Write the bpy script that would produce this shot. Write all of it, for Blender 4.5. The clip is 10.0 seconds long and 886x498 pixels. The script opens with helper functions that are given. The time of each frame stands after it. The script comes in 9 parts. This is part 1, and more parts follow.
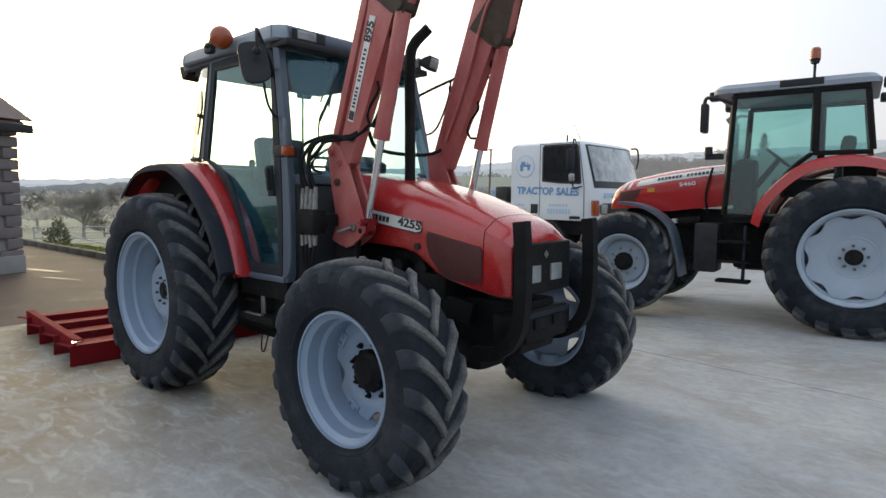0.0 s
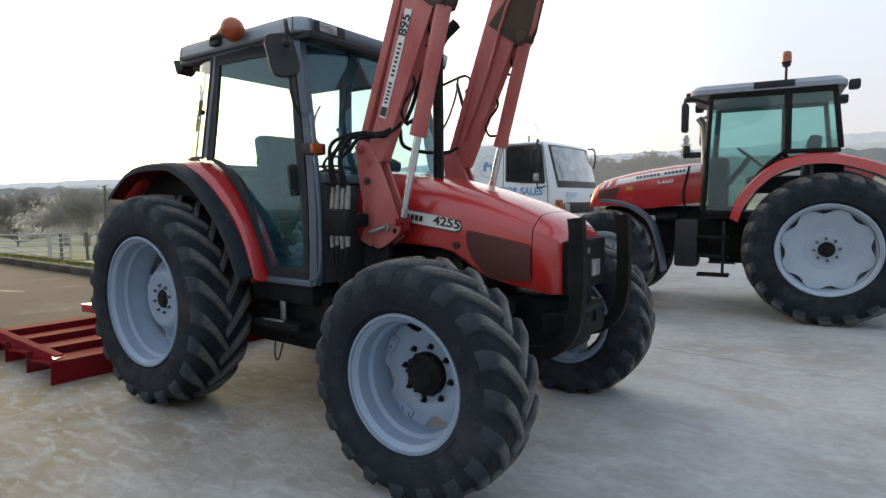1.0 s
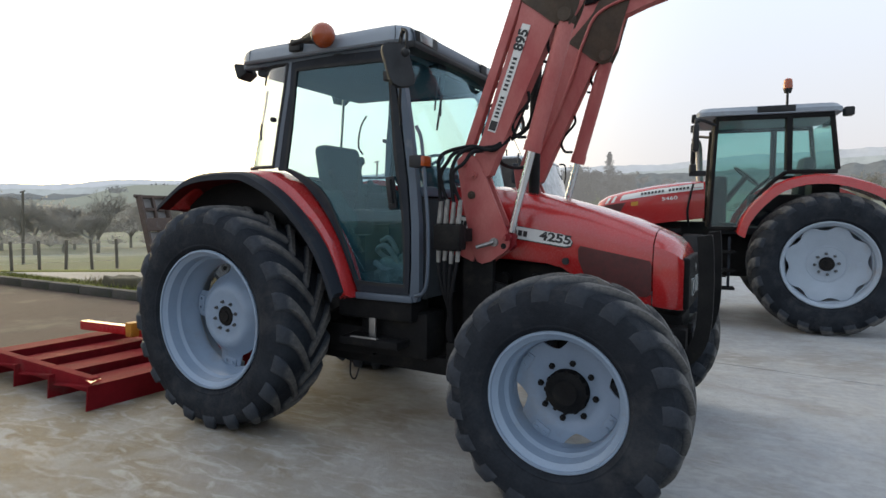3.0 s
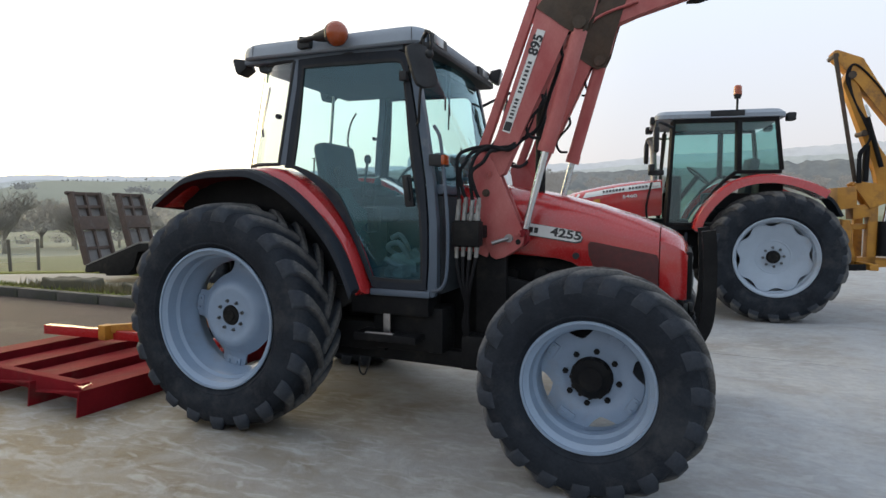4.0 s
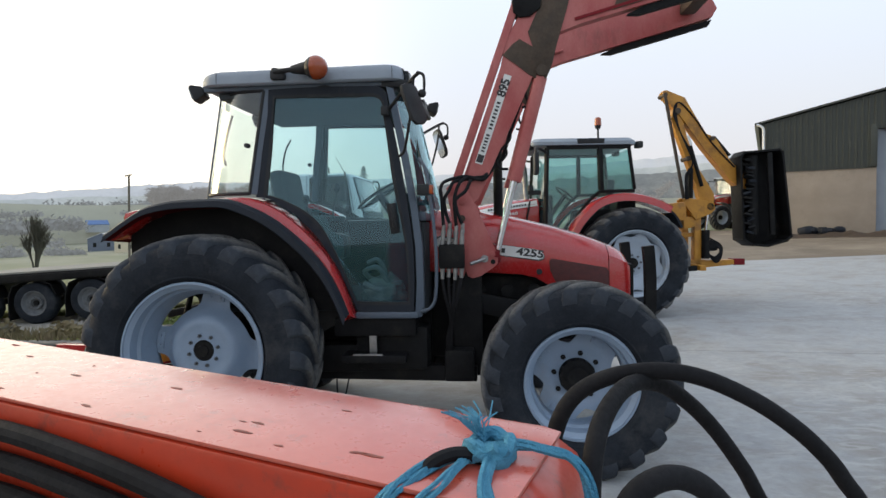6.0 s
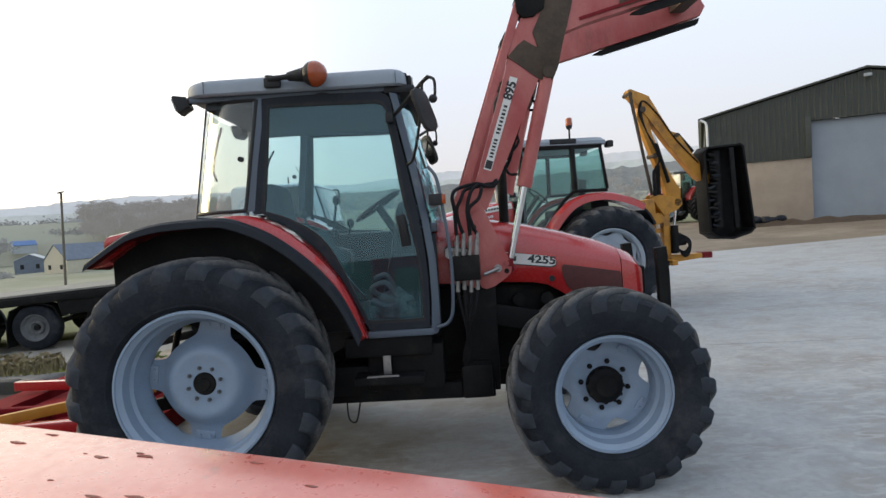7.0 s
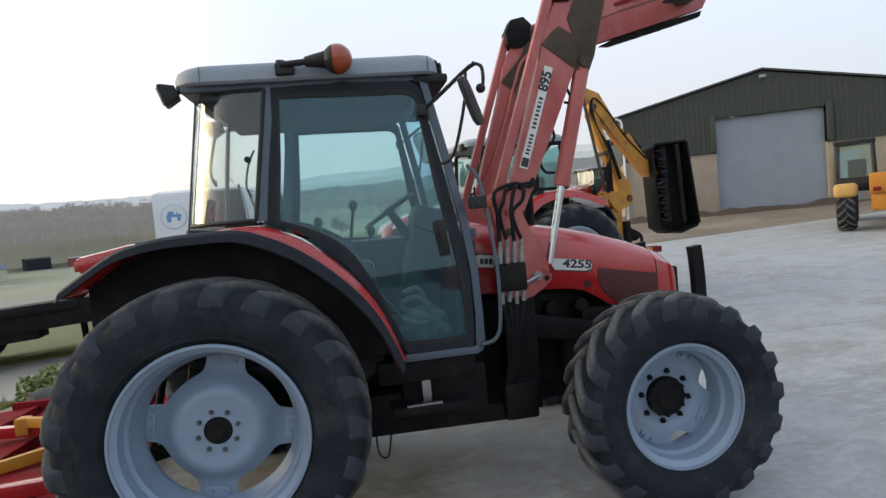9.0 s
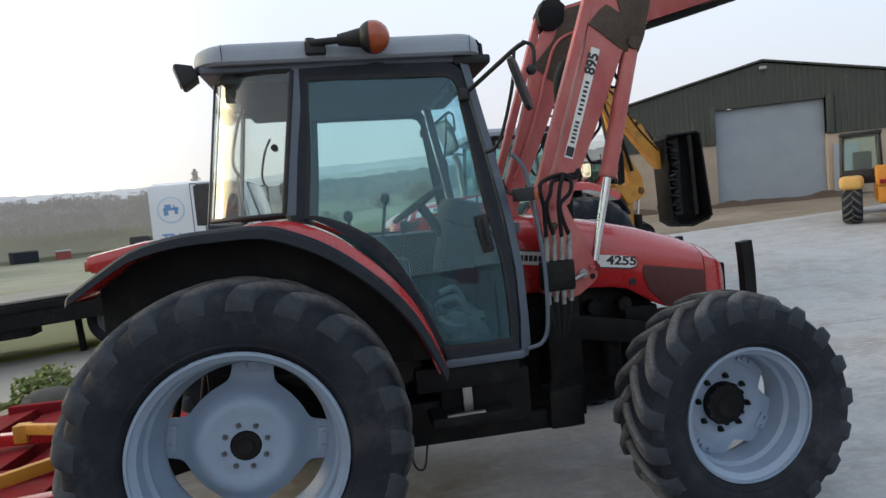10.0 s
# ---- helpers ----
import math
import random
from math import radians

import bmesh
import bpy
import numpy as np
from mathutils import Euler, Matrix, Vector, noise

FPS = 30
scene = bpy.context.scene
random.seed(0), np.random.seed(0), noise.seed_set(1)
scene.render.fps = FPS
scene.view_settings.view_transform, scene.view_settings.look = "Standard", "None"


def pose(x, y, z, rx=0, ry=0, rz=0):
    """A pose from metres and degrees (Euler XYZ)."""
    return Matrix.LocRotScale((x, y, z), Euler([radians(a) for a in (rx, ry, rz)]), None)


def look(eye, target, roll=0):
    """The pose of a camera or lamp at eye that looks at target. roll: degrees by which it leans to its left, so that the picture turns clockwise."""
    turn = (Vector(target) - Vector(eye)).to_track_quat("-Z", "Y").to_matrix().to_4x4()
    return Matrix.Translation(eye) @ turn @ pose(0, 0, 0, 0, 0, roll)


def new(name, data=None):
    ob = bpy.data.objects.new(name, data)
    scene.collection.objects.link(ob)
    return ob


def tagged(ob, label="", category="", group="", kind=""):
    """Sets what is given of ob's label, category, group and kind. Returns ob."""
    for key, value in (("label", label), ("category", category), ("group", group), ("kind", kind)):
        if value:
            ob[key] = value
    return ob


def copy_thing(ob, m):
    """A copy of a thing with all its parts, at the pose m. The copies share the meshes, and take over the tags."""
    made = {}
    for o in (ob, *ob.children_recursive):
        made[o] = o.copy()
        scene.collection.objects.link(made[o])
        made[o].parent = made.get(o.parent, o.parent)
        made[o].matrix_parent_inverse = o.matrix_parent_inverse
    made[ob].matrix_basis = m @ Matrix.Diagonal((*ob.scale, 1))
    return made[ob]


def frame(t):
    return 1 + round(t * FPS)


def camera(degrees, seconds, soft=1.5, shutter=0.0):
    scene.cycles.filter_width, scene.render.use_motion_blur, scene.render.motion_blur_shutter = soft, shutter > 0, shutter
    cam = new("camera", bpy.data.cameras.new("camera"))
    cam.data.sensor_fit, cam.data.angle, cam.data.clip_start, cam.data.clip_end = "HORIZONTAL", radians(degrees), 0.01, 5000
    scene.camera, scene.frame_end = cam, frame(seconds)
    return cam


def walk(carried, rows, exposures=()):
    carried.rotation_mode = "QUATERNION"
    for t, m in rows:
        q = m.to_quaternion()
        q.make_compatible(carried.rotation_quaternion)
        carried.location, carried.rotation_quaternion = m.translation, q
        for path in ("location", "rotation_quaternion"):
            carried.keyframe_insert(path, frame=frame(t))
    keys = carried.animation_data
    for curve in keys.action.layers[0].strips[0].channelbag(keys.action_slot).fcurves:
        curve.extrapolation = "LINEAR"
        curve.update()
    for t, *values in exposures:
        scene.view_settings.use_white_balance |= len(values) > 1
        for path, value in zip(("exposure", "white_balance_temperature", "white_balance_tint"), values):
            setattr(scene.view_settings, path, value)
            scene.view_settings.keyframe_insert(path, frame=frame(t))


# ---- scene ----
cam = camera(73.76, 10.0)
# seconds, place, yaw, pitch, roll
PATH = [
    (0, 4.673, -2.941, 1.490, 40.93, -5.03, 0.32),
    (0.5, 4.431, -3.108, 1.493, 37.47, -5.22, 0.43),
    (1, 4.154, -3.258, 1.467, 34.85, -4.85, -0.31),
    (1.5, 3.912, -3.393, 1.494, 33.42, -4.86, -0.32),
    (2, 3.660, -3.530, 1.510, 31.98, -4.56, 0.00),
    (2.5, 3.443, -3.639, 1.495, 30.45, -4.02, 0.30),
    (4, 2.807, -4.083, 1.484, 21.56, -3.97, 0.41),
    (4.5, 2.620, -4.226, 1.482, 18.15, -4.07, 0.30),
    (5, 2.389, -4.380, 1.482, 13.99, -3.93, 0.03),
    (5.5, 2.160, -4.559, 1.508, 8.71, -3.47, -0.41),
    (6, 1.897, -4.603, 1.557, 4.79, -2.60, -1.06),
    (6.2, 1.799, -4.595, 1.574, 3.90, -2.21, -1.49),
    (7.5, 1.281, -4.298, 1.641, -3.09, -2.69, -4.41),
    (8, 1.084, -4.178, 1.667, -5.72, -2.42, -4.39),
    (8.5, 0.898, -4.089, 1.694, -7.76, -2.31, -4.13),
    (9, 0.728, -3.964, 1.710, -9.07, -3.17, -5.17),
    (9.5, 0.604, -3.802, 1.737, -9.47, -4.12, -5.64),
    (10, 0.510, -3.663, 1.738, -9.86, -3.94, -5.21),
]
walk(cam, [(t, pose(x, y, z, 0, 0, yaw) @ pose(0, 0, 0, 90 + pitch, 0, 0) @ pose(0, 0, 0, 0, 0, roll)) for t, x, y, z, yaw, pitch, roll in PATH])

# ---- sky and sun: hazy evening, low sun behind cloud at the back ----
SUN_WAY = Vector((-0.95, 0.3, 0.13)).normalized()
world = bpy.data.worlds.new("evening_sky")
scene.world = world
world.use_nodes = True
_nt = world.node_tree
_sky = _nt.nodes.new("ShaderNodeTexSky")
_sky.sky_type = "NISHITA"
_sky.sun_disc = False
_sky.sun_elevation = math.asin(SUN_WAY.z)
_sky.sun_rotation = math.atan2(SUN_WAY.x, SUN_WAY.y)
_sky.air_density, _sky.dust_density, _sky.ozone_density = 1.2, 4.0, 1.0
_gain = _nt.nodes.new("ShaderNodeMix")
_gain.data_type, _gain.blend_type = "RGBA", "MULTIPLY"
_gain.inputs[0].default_value = 1.0
_nt.links.new(_sky.outputs[0], _gain.inputs[6])
_gain.inputs[7].default_value = (1.6, 1.5, 1.4, 1)
_veil = _nt.nodes.new("ShaderNodeMix")
_veil.data_type = "RGBA"
_veil.inputs[0].default_value = 0.8
_nt.links.new(_gain.outputs[2], _veil.inputs[6])
# thin cloud: faintly pink low down, blue-white overhead
_tc = _nt.nodes.new("ShaderNodeTexCoord")
_sep = _nt.nodes.new("ShaderNodeSeparateXYZ")
_nt.links.new(_tc.outputs["Generated"], _sep.inputs[0])
_mr = _nt.nodes.new("ShaderNodeMapRange")
_mr.inputs["From Min"].default_value, _mr.inputs["From Max"].default_value = 0.02, 0.34
_nt.links.new(_sep.outputs["Z"], _mr.inputs["Value"])
_cloud = _nt.nodes.new("ShaderNodeMix")
_cloud.data_type = "RGBA"
_nt.links.new(_mr.outputs["Result"], _cloud.inputs[0])
_cloud.inputs[6].default_value = (9.3, 9.05, 9.3, 1)
_cloud.inputs[7].default_value = (10.4, 11.5, 13.4, 1)
# the veil glows warm round the hidden sun
_dot = _nt.nodes.new("ShaderNodeVectorMath")
_dot.operation = "DOT_PRODUCT"
_nt.links.new(_tc.outputs["Generated"], _dot.inputs[0])
_dot.inputs[1].default_value = SUN_WAY
_near = _nt.nodes.new("ShaderNodeMapRange")
_near.inputs["From Min"].default_value, _near.inputs["From Max"].default_value = 0.3, 1.0
_near.interpolation_type = "SMOOTHERSTEP"
_nt.links.new(_dot.outputs["Value"], _near.inputs["Value"])
# the sky opposite the sun has gone a deeper blue
_east = _nt.nodes.new("ShaderNodeMapRange")
_east.inputs["From Min"].default_value, _east.inputs["From Max"].default_value = 0.1, -0.9
_east.interpolation_type = "SMOOTHERSTEP"
_nt.links.new(_dot.outputs["Value"], _east.inputs["Value"])
_blue = _nt.nodes.new("ShaderNodeMix")
_blue.data_type, _blue.blend_type = "RGBA", "MULTIPLY"
_nt.links.new(_east.outputs["Result"], _blue.inputs[0])
_nt.links.new(_cloud.outputs[2], _blue.inputs[6])
_blue.inputs[7].default_value = (0.88, 0.96, 1.0, 1)
_warm = _nt.nodes.new("ShaderNodeMix")
_warm.data_type, _warm.blend_type = "RGBA", "ADD"
_nt.links.new(_near.outputs["Result"], _warm.inputs[0])
_nt.links.new(_blue.outputs[2], _warm.inputs[6])
_warm.inputs[7].default_value = (12.0, 10.4, 6.9, 1)
_core = _nt.nodes.new("ShaderNodeMapRange")
_core.inputs["From Min"].default_value, _core.inputs["From Max"].default_value = 0.86, 1.0
_core.interpolation_type = "SMOOTHERSTEP"
_nt.links.new(_dot.outputs["Value"], _core.inputs["Value"])
_bright = _nt.nodes.new("ShaderNodeMix")
_bright.data_type, _bright.blend_type = "RGBA", "ADD"
_nt.links.new(_core.outputs["Result"], _bright.inputs[0])
_nt.links.new(_warm.outputs[2], _bright.inputs[6])
_bright.inputs[7].default_value = (42.0, 33.0, 13.0, 1)
_nt.links.new(_bright.outputs[2], _veil.inputs[7])
_bg = _nt.nodes["Background"]
_nt.links.new(_veil.outputs[2], _bg.inputs["Color"])
_bg.inputs["Strength"].default_value = 0.1
sun = new("sun", bpy.data.lights.new("sun", "SUN"))
sun.data.energy, sun.data.angle, sun.data.color = 0.5, radians(14), (1.0, 0.86, 0.68)
sun.matrix_world = look((-40, 12, 8), Vector((-40, 12, 8)) - SUN_WAY)

# ---- small building tools ----
X3, Z3 = Vector((1, 0, 0)), Vector((0, 0, 1))


def mesh_of(name, bm, mat, smooth=35):
    me = bpy.data.meshes.new(name)
    bmesh.ops.recalc_face_normals(bm, faces=bm.faces[:])
    bm.to_mesh(me)
    bm.free()
    for m in (mat if isinstance(mat, (list, tuple)) else [mat]):
        me.materials.append(m)
    if smooth:
        for p in me.polygons:
            p.use_smooth = True
        me.set_sharp_from_angle(angle=radians(smooth))
    return me


def part(name, bm, mat, parent, label="", smooth=35):
    """One mesh object from a bmesh, under a thing or a part."""
    ob = new(name, mesh_of(name, bm, mat, smooth))
    ob.parent = parent
    if label:
        tagged(ob, label)
    return ob


def whole(name, bm, mat, label, category, kind="", group="", m=None, smooth=35):
    """A thing that is one mesh."""
    ob = new(name, mesh_of(name, bm, mat, smooth))
    if m is not None:
        ob.matrix_world = m
    return tagged(ob, label, category, group, kind)


def thing(name, label, category, group="", m=None, kind=""):
    ob = new(name)
    ob.empty_display_size = 0.2
    if m is not None:
        ob.matrix_world = m
    return tagged(ob, label, category, group, kind)


def box(bm, c, s, rot=(0, 0, 0), bevel=0.0, seg=2):
    """A box round c of size s, turned by degrees, with rounded edges."""
    got = bmesh.ops.create_cube(bm, size=1.0, matrix=pose(*c, *rot) @ Matrix.Diagonal((*s, 1)))
    if bevel:
        es = list({e for v in got["verts"] for e in v.link_edges})
        bmesh.ops.bevel(bm, geom=es, offset=min(bevel, 0.45 * min(s)), segments=seg, affect="EDGES", profile=0.6)
    return bm


def beam(bm, a, b, w, h, bevel=0.0, up=Z3):
    """A box bar from a to b, w wide and h high."""
    a, b = Vector(a), Vector(b)
    d = (b - a).normalized()
    side = d.cross(up)
    if side.length < 1e-4:
        side = d.cross(X3)
    side.normalize()
    u = side.cross(d)
    m = Matrix((side, d, u)).transposed().to_4x4()
    m.translation = (a + b) / 2
    got = bmesh.ops.create_cube(bm, size=1.0, matrix=m @ Matrix.Diagonal((w, (b - a).length, h, 1)))
    if bevel:
        es = list({e for v in got["verts"] for e in v.link_edges})
        bmesh.ops.bevel(bm, geom=es, offset=min(bevel, 0.45 * min(w, h)), segments=2, affect="EDGES", profile=0.6)
    return bm


def rod(bm, a, b, r, r2=None, n=16, caps=True):
    a, b = Vector(a), Vector(b)
    d = b - a
    m = d.to_track_quat("Z", "Y").to_matrix().to_4x4()
    m.translation = (a + b) / 2
    bmesh.ops.create_cone(bm, cap_ends=caps, segments=n, radius1=r, radius2=r if r2 is None else r2, depth=d.length, matrix=m)
    return bm


def ball(bm, c, r, scale=(1, 1, 1), n=16):
    bmesh.ops.create_uvsphere(bm, u_segments=n, v_segments=max(6, n // 2), radius=r, matrix=pose(*c) @ Matrix.Diagonal((*scale, 1)))
    return bm


def smooth_line(pts, steps=6):
    """Points of a round line through pts."""
    pts = [Vector(p) for p in pts]
    if len(pts) < 3:
        return pts
    ext = [2 * pts[0] - pts[1]] + pts + [2 * pts[-1] - pts[-2]]
    out = []
    for i in range(1, len(ext) - 2):
        p0, p1, p2, p3 = ext[i - 1:i + 3]
        for k in range(steps):
            t = k / steps
            out.append(0.5 * (2 * p1 + (p2 - p0) * t + (2 * p0 - 5 * p1 + 4 * p2 - p3) * t * t + (3 * p1 - p0 - 3 * p2 + p3) * t ** 3))
    return out + [pts[-1]]


def tube(bm, pts, r, n=10, steps=6, r_end=None):
    """A round pipe or hose through pts."""
    line = smooth_line(pts, steps)
    rings = []
    ref = None
    for i, p in enumerate(line):
        d = (line[min(i + 1, len(line) - 1)] - line[max(i - 1, 0)]).normalized()
        if ref is None:
            ref = d.orthogonal().normalized()
        ref = (ref - d * ref.dot(d)).normalized()
        o = d.cross(ref)
        rr = r if r_end is None else r + (r_end - r) * i / (len(line) - 1)
        rings.append([bm.verts.new(p + (ref * math.cos(a) + o * math.sin(a)) * rr) for a in (2 * math.pi * k / n for k in range(n))])
    for q, s in zip(rings, rings[1:]):
        for k in range(n):
            bm.faces.new((q[k], q[(k + 1) % n], s[(k + 1) % n], s[k]))
    bm.faces.new(rings[0])
    bm.faces.new(rings[-1][::-1])
    return bm


def slab(bm, outline, d0, d1, axis="y", bevel=0.0):
    """A plate: the outline, in the two other axes, between d0 and d1 along axis."""
    def at(u, v, d):
        return {"y": (u, d, v), "x": (d, u, v), "z": (u, v, d)}[axis]
    lo = [bm.verts.new(at(u, v, d0)) for u, v in outline]
    hi = [bm.verts.new(at(u, v, d1)) for u, v in outline]
    n = len(lo)
    fs = [bm.faces.new(lo), bm.faces.new(hi[::-1])] + [bm.faces.new((lo[k], hi[k], hi[(k + 1) % n], lo[(k + 1) % n])) for k in range(n)]
    if bevel:
        es = list({e for f in fs[:2] for e in f.edges})
        bmesh.ops.bevel(bm, geom=es, offset=bevel, segments=2, affect="EDGES", profile=0.6)
    return bm


def loft(bm, sections, closed=True, caps=True):
    """Skin through rings of points with the same count."""
    rings = [[bm.verts.new(p) for p in s] for s in sections]
    n = len(rings[0])
    for q, s in zip(rings, rings[1:]):
        for k in range(n if closed else n - 1):
            bm.faces.new((q[k], q[(k + 1) % n], s[(k + 1) % n], s[k]))
    if caps and closed:
        bm.faces.new(rings[0][::-1])
        bm.faces.new(rings[-1])
    return bm


def lathe(bm, profile, n=48, closed=False):
    """Turns (radius, y) points round the y axis."""
    rings = [[bm.verts.new((r * math.sin(2 * math.pi * k / n), y, r * math.cos(2 * math.pi * k / n))) for k in range(n)] for r, y in profile]
    pairs = list(zip(rings, rings[1:])) + ([(rings[-1], rings[0])] if closed else [])
    for q, s in pairs:
        for k in range(n):
            bm.faces.new((q[k], q[(k + 1) % n], s[(k + 1) % n], s[k]))
    return bm


def thick(bm, t):
    """Gives an open skin a thickness."""
    bmesh.ops.recalc_face_normals(bm, faces=bm.faces[:])
    bmesh.ops.solidify(bm, geom=bm.faces[:], thickness=t)
    return bm


def ribbon(bm, path, d0, d1, t, axis="y"):
    """A bent plate of thickness t that follows path in x and z, from d0 to d1 along y."""
    up, lo = [], []
    for i, p in enumerate(path):
        a, b = path[max(i - 1, 0)], path[min(i + 1, len(path) - 1)]
        dx, dz = b[0] - a[0], b[1] - a[1]
        L = math.hypot(dx, dz)
        up.append((p[0], p[1]))
        lo.append((p[0] + dz / L * t, p[1] - dx / L * t))
    return loft(bm, [[(u[0], d0, u[1]), (u[0], d1, u[1]), (l[0], d1, l[1]), (l[0], d0, l[1])] for u, l in zip(up, lo)])


def lettering(text, size, mat, m, parent, depth=0.002, align="CENTER", name="lettering", bold=0.0):
    cu = bpy.data.curves.new(name, "FONT")
    cu.body, cu.size, cu.extrude, cu.align_x, cu.align_y = text, size, depth, align, "CENTER"
    cu.offset = bold
    tmp = bpy.data.objects.new("tmp", cu)
    scene.collection.objects.link(tmp)
    me = bpy.data.meshes.new_from_object(tmp.evaluated_get(bpy.context.evaluated_depsgraph_get()))
    bpy.data.objects.remove(tmp)
    bpy.data.curves.remove(cu)
    me.transform(m)
    me.materials.clear()
    me.materials.append(mat)
    ob = new(name, me)
    ob.parent = parent
    return ob


# ---- materials ----
def mat_base(name):
    m = bpy.data.materials.new(name)
    m.use_nodes = True
    nt = m.node_tree
    return m, nt, nt.nodes["Principled BSDF"]


def node(nt, kind, links=(), **values):
    n = nt.nodes.new(kind)
    for k, v in values.items():
        if k in n.inputs:
            n.inputs[k].default_value = v
    for sock, src in links:
        nt.links.new(src, n.inputs[sock])
    return n


def mix(nt, fac, a, b, mode="MIX"):
    n = nt.nodes.new("ShaderNodeMix")
    n.data_type, n.blend_type = "RGBA", mode
    for i, v in ((0, fac), (6, a), (7, b)):
        if isinstance(v, (float, int)):
            n.inputs[i].default_value = v
        elif isinstance(v, tuple):
            n.inputs[i].default_value = (*v[:3], 1)
        else:
            nt.links.new(v, n.inputs[i])
    return n.outputs[2]


def ramp(nt, src, lo, hi, a=0.0, b=1.0):
    n = nt.nodes.new("ShaderNodeMapRange")
    n.clamp = True
    for k, v in (("From Min", lo), ("From Max", hi), ("To Min", a), ("To Max", b)):
        n.inputs[k].default_value = v
    nt.links.new(src, n.inputs["Value"])
    return n.outputs["Result"]


def noise_of(nt, scale, detail=5.0, rough=0.6, stretch=(1, 1, 1), space="Object"):
    tc = nt.nodes.new("ShaderNodeTexCoord")
    mp = node(nt, "ShaderNodeMapping", [("Vector", tc.outputs[space])], Scale=stretch)
    n = node(nt, "ShaderNodeTexNoise", [("Vector", mp.outputs[0])], Scale=scale, Detail=detail, Roughness=rough)
    return n.outputs["Fac"]


def surface(name, col, col2=None, rough=0.5, metal=0.0, scale=6.0, fine=60.0, bump=0.1, dirt=None, dirt_amount=0.0, coat=0.0,
            stretch=(1, 1, 1), spread=(0.35, 0.65), rough_var=0.12, dirt_scale=3.0, bump_dist=0.01, spec=0.5):
    """A worn surface: broad change of colour, fine grain, patches of dirt, grain in the relief."""
    m, nt, p = mat_base(name)
    broad = noise_of(nt, scale, 6, 0.62, stretch)
    grain = noise_of(nt, fine, 4, 0.7, stretch)
    c = mix(nt, ramp(nt, broad, *spread), col, col2 or tuple(v * 0.75 for v in col))
    c = mix(nt, ramp(nt, grain, 0.3, 0.75, 0.0, 0.22), c, tuple(v * 0.55 for v in col))
    if dirt:
        d = noise_of(nt, dirt_scale, 8, 0.7, stretch)
        c = mix(nt, ramp(nt, d, 0.62 - 0.35 * dirt_amount, 0.78 - 0.2 * dirt_amount, 0.0, 0.85), c, dirt)
    nt.links.new(c, p.inputs["Base Color"])
    nt.links.new(ramp(nt, grain, 0.3, 0.7, max(rough - rough_var, 0.03), min(rough + rough_var, 1.0)), p.inputs["Roughness"])
    p.inputs["Metallic"].default_value = metal
    p.inputs["Coat Weight"].default_value = coat
    p.inputs["Coat Roughness"].default_value = 0.12
    p.inputs["Specular IOR Level"].default_value = spec
    if bump:
        b = node(nt, "ShaderNodeBump", [("Height", grain)], Strength=bump, Distance=bump_dist)
        nt.links.new(b.outputs[0], p.inputs["Normal"])
    return m


def glass(name, tint, film_amount=0.08, film_col=(0.6, 0.66, 0.68), rough=0.02, sharp=4.5, sheen=0.045, gloss=(1, 1, 1)):
    """A thin dusty pane: tinted see-through, sheen by Fresnel, a film that takes painted reflection too."""
    m, nt, p = mat_base(name)
    nt.nodes.remove(p)
    out = nt.nodes["Material Output"]
    see = node(nt, "ShaderNodeBsdfTransparent", Color=(*tint, 1))
    dif = node(nt, "ShaderNodeBsdfDiffuse", Color=(*film_col, 1))
    glo = node(nt, "ShaderNodeBsdfGlossy", Color=(*gloss, 1), Roughness=rough)
    n = noise_of(nt, 2.5, 6, 0.65)
    a = node(nt, "ShaderNodeMixShader", [(0, ramp(nt, n, 0.3, 0.75, film_amount * 0.5, film_amount * 1.6)), (1, see.outputs[0]), (2, dif.outputs[0])])
    lw = node(nt, "ShaderNodeLayerWeight", Blend=0.5)
    pw = nt.nodes.new("ShaderNodeMath")
    pw.operation = "POWER"
    nt.links.new(lw.outputs["Facing"], pw.inputs[0])
    pw.inputs[1].default_value = sharp
    b = node(nt, "ShaderNodeMixShader", [(0, ramp(nt, pw.outputs[0], 0.0, 1.0, sheen, 0.95)), (1, a.outputs[0]), (2, glo.outputs[0])])
    nt.links.new(b.outputs[0], out.inputs["Surface"])
    return m


RUBBER = surface("rubber", (0.0115, 0.014, 0.019), (0.024, 0.029, 0.037), rough=0.75, scale=4, fine=60, bump=0.45, dirt=(0.05, 0.052, 0.056), dirt_amount=0.36, rough_var=0.1, spec=0.14)


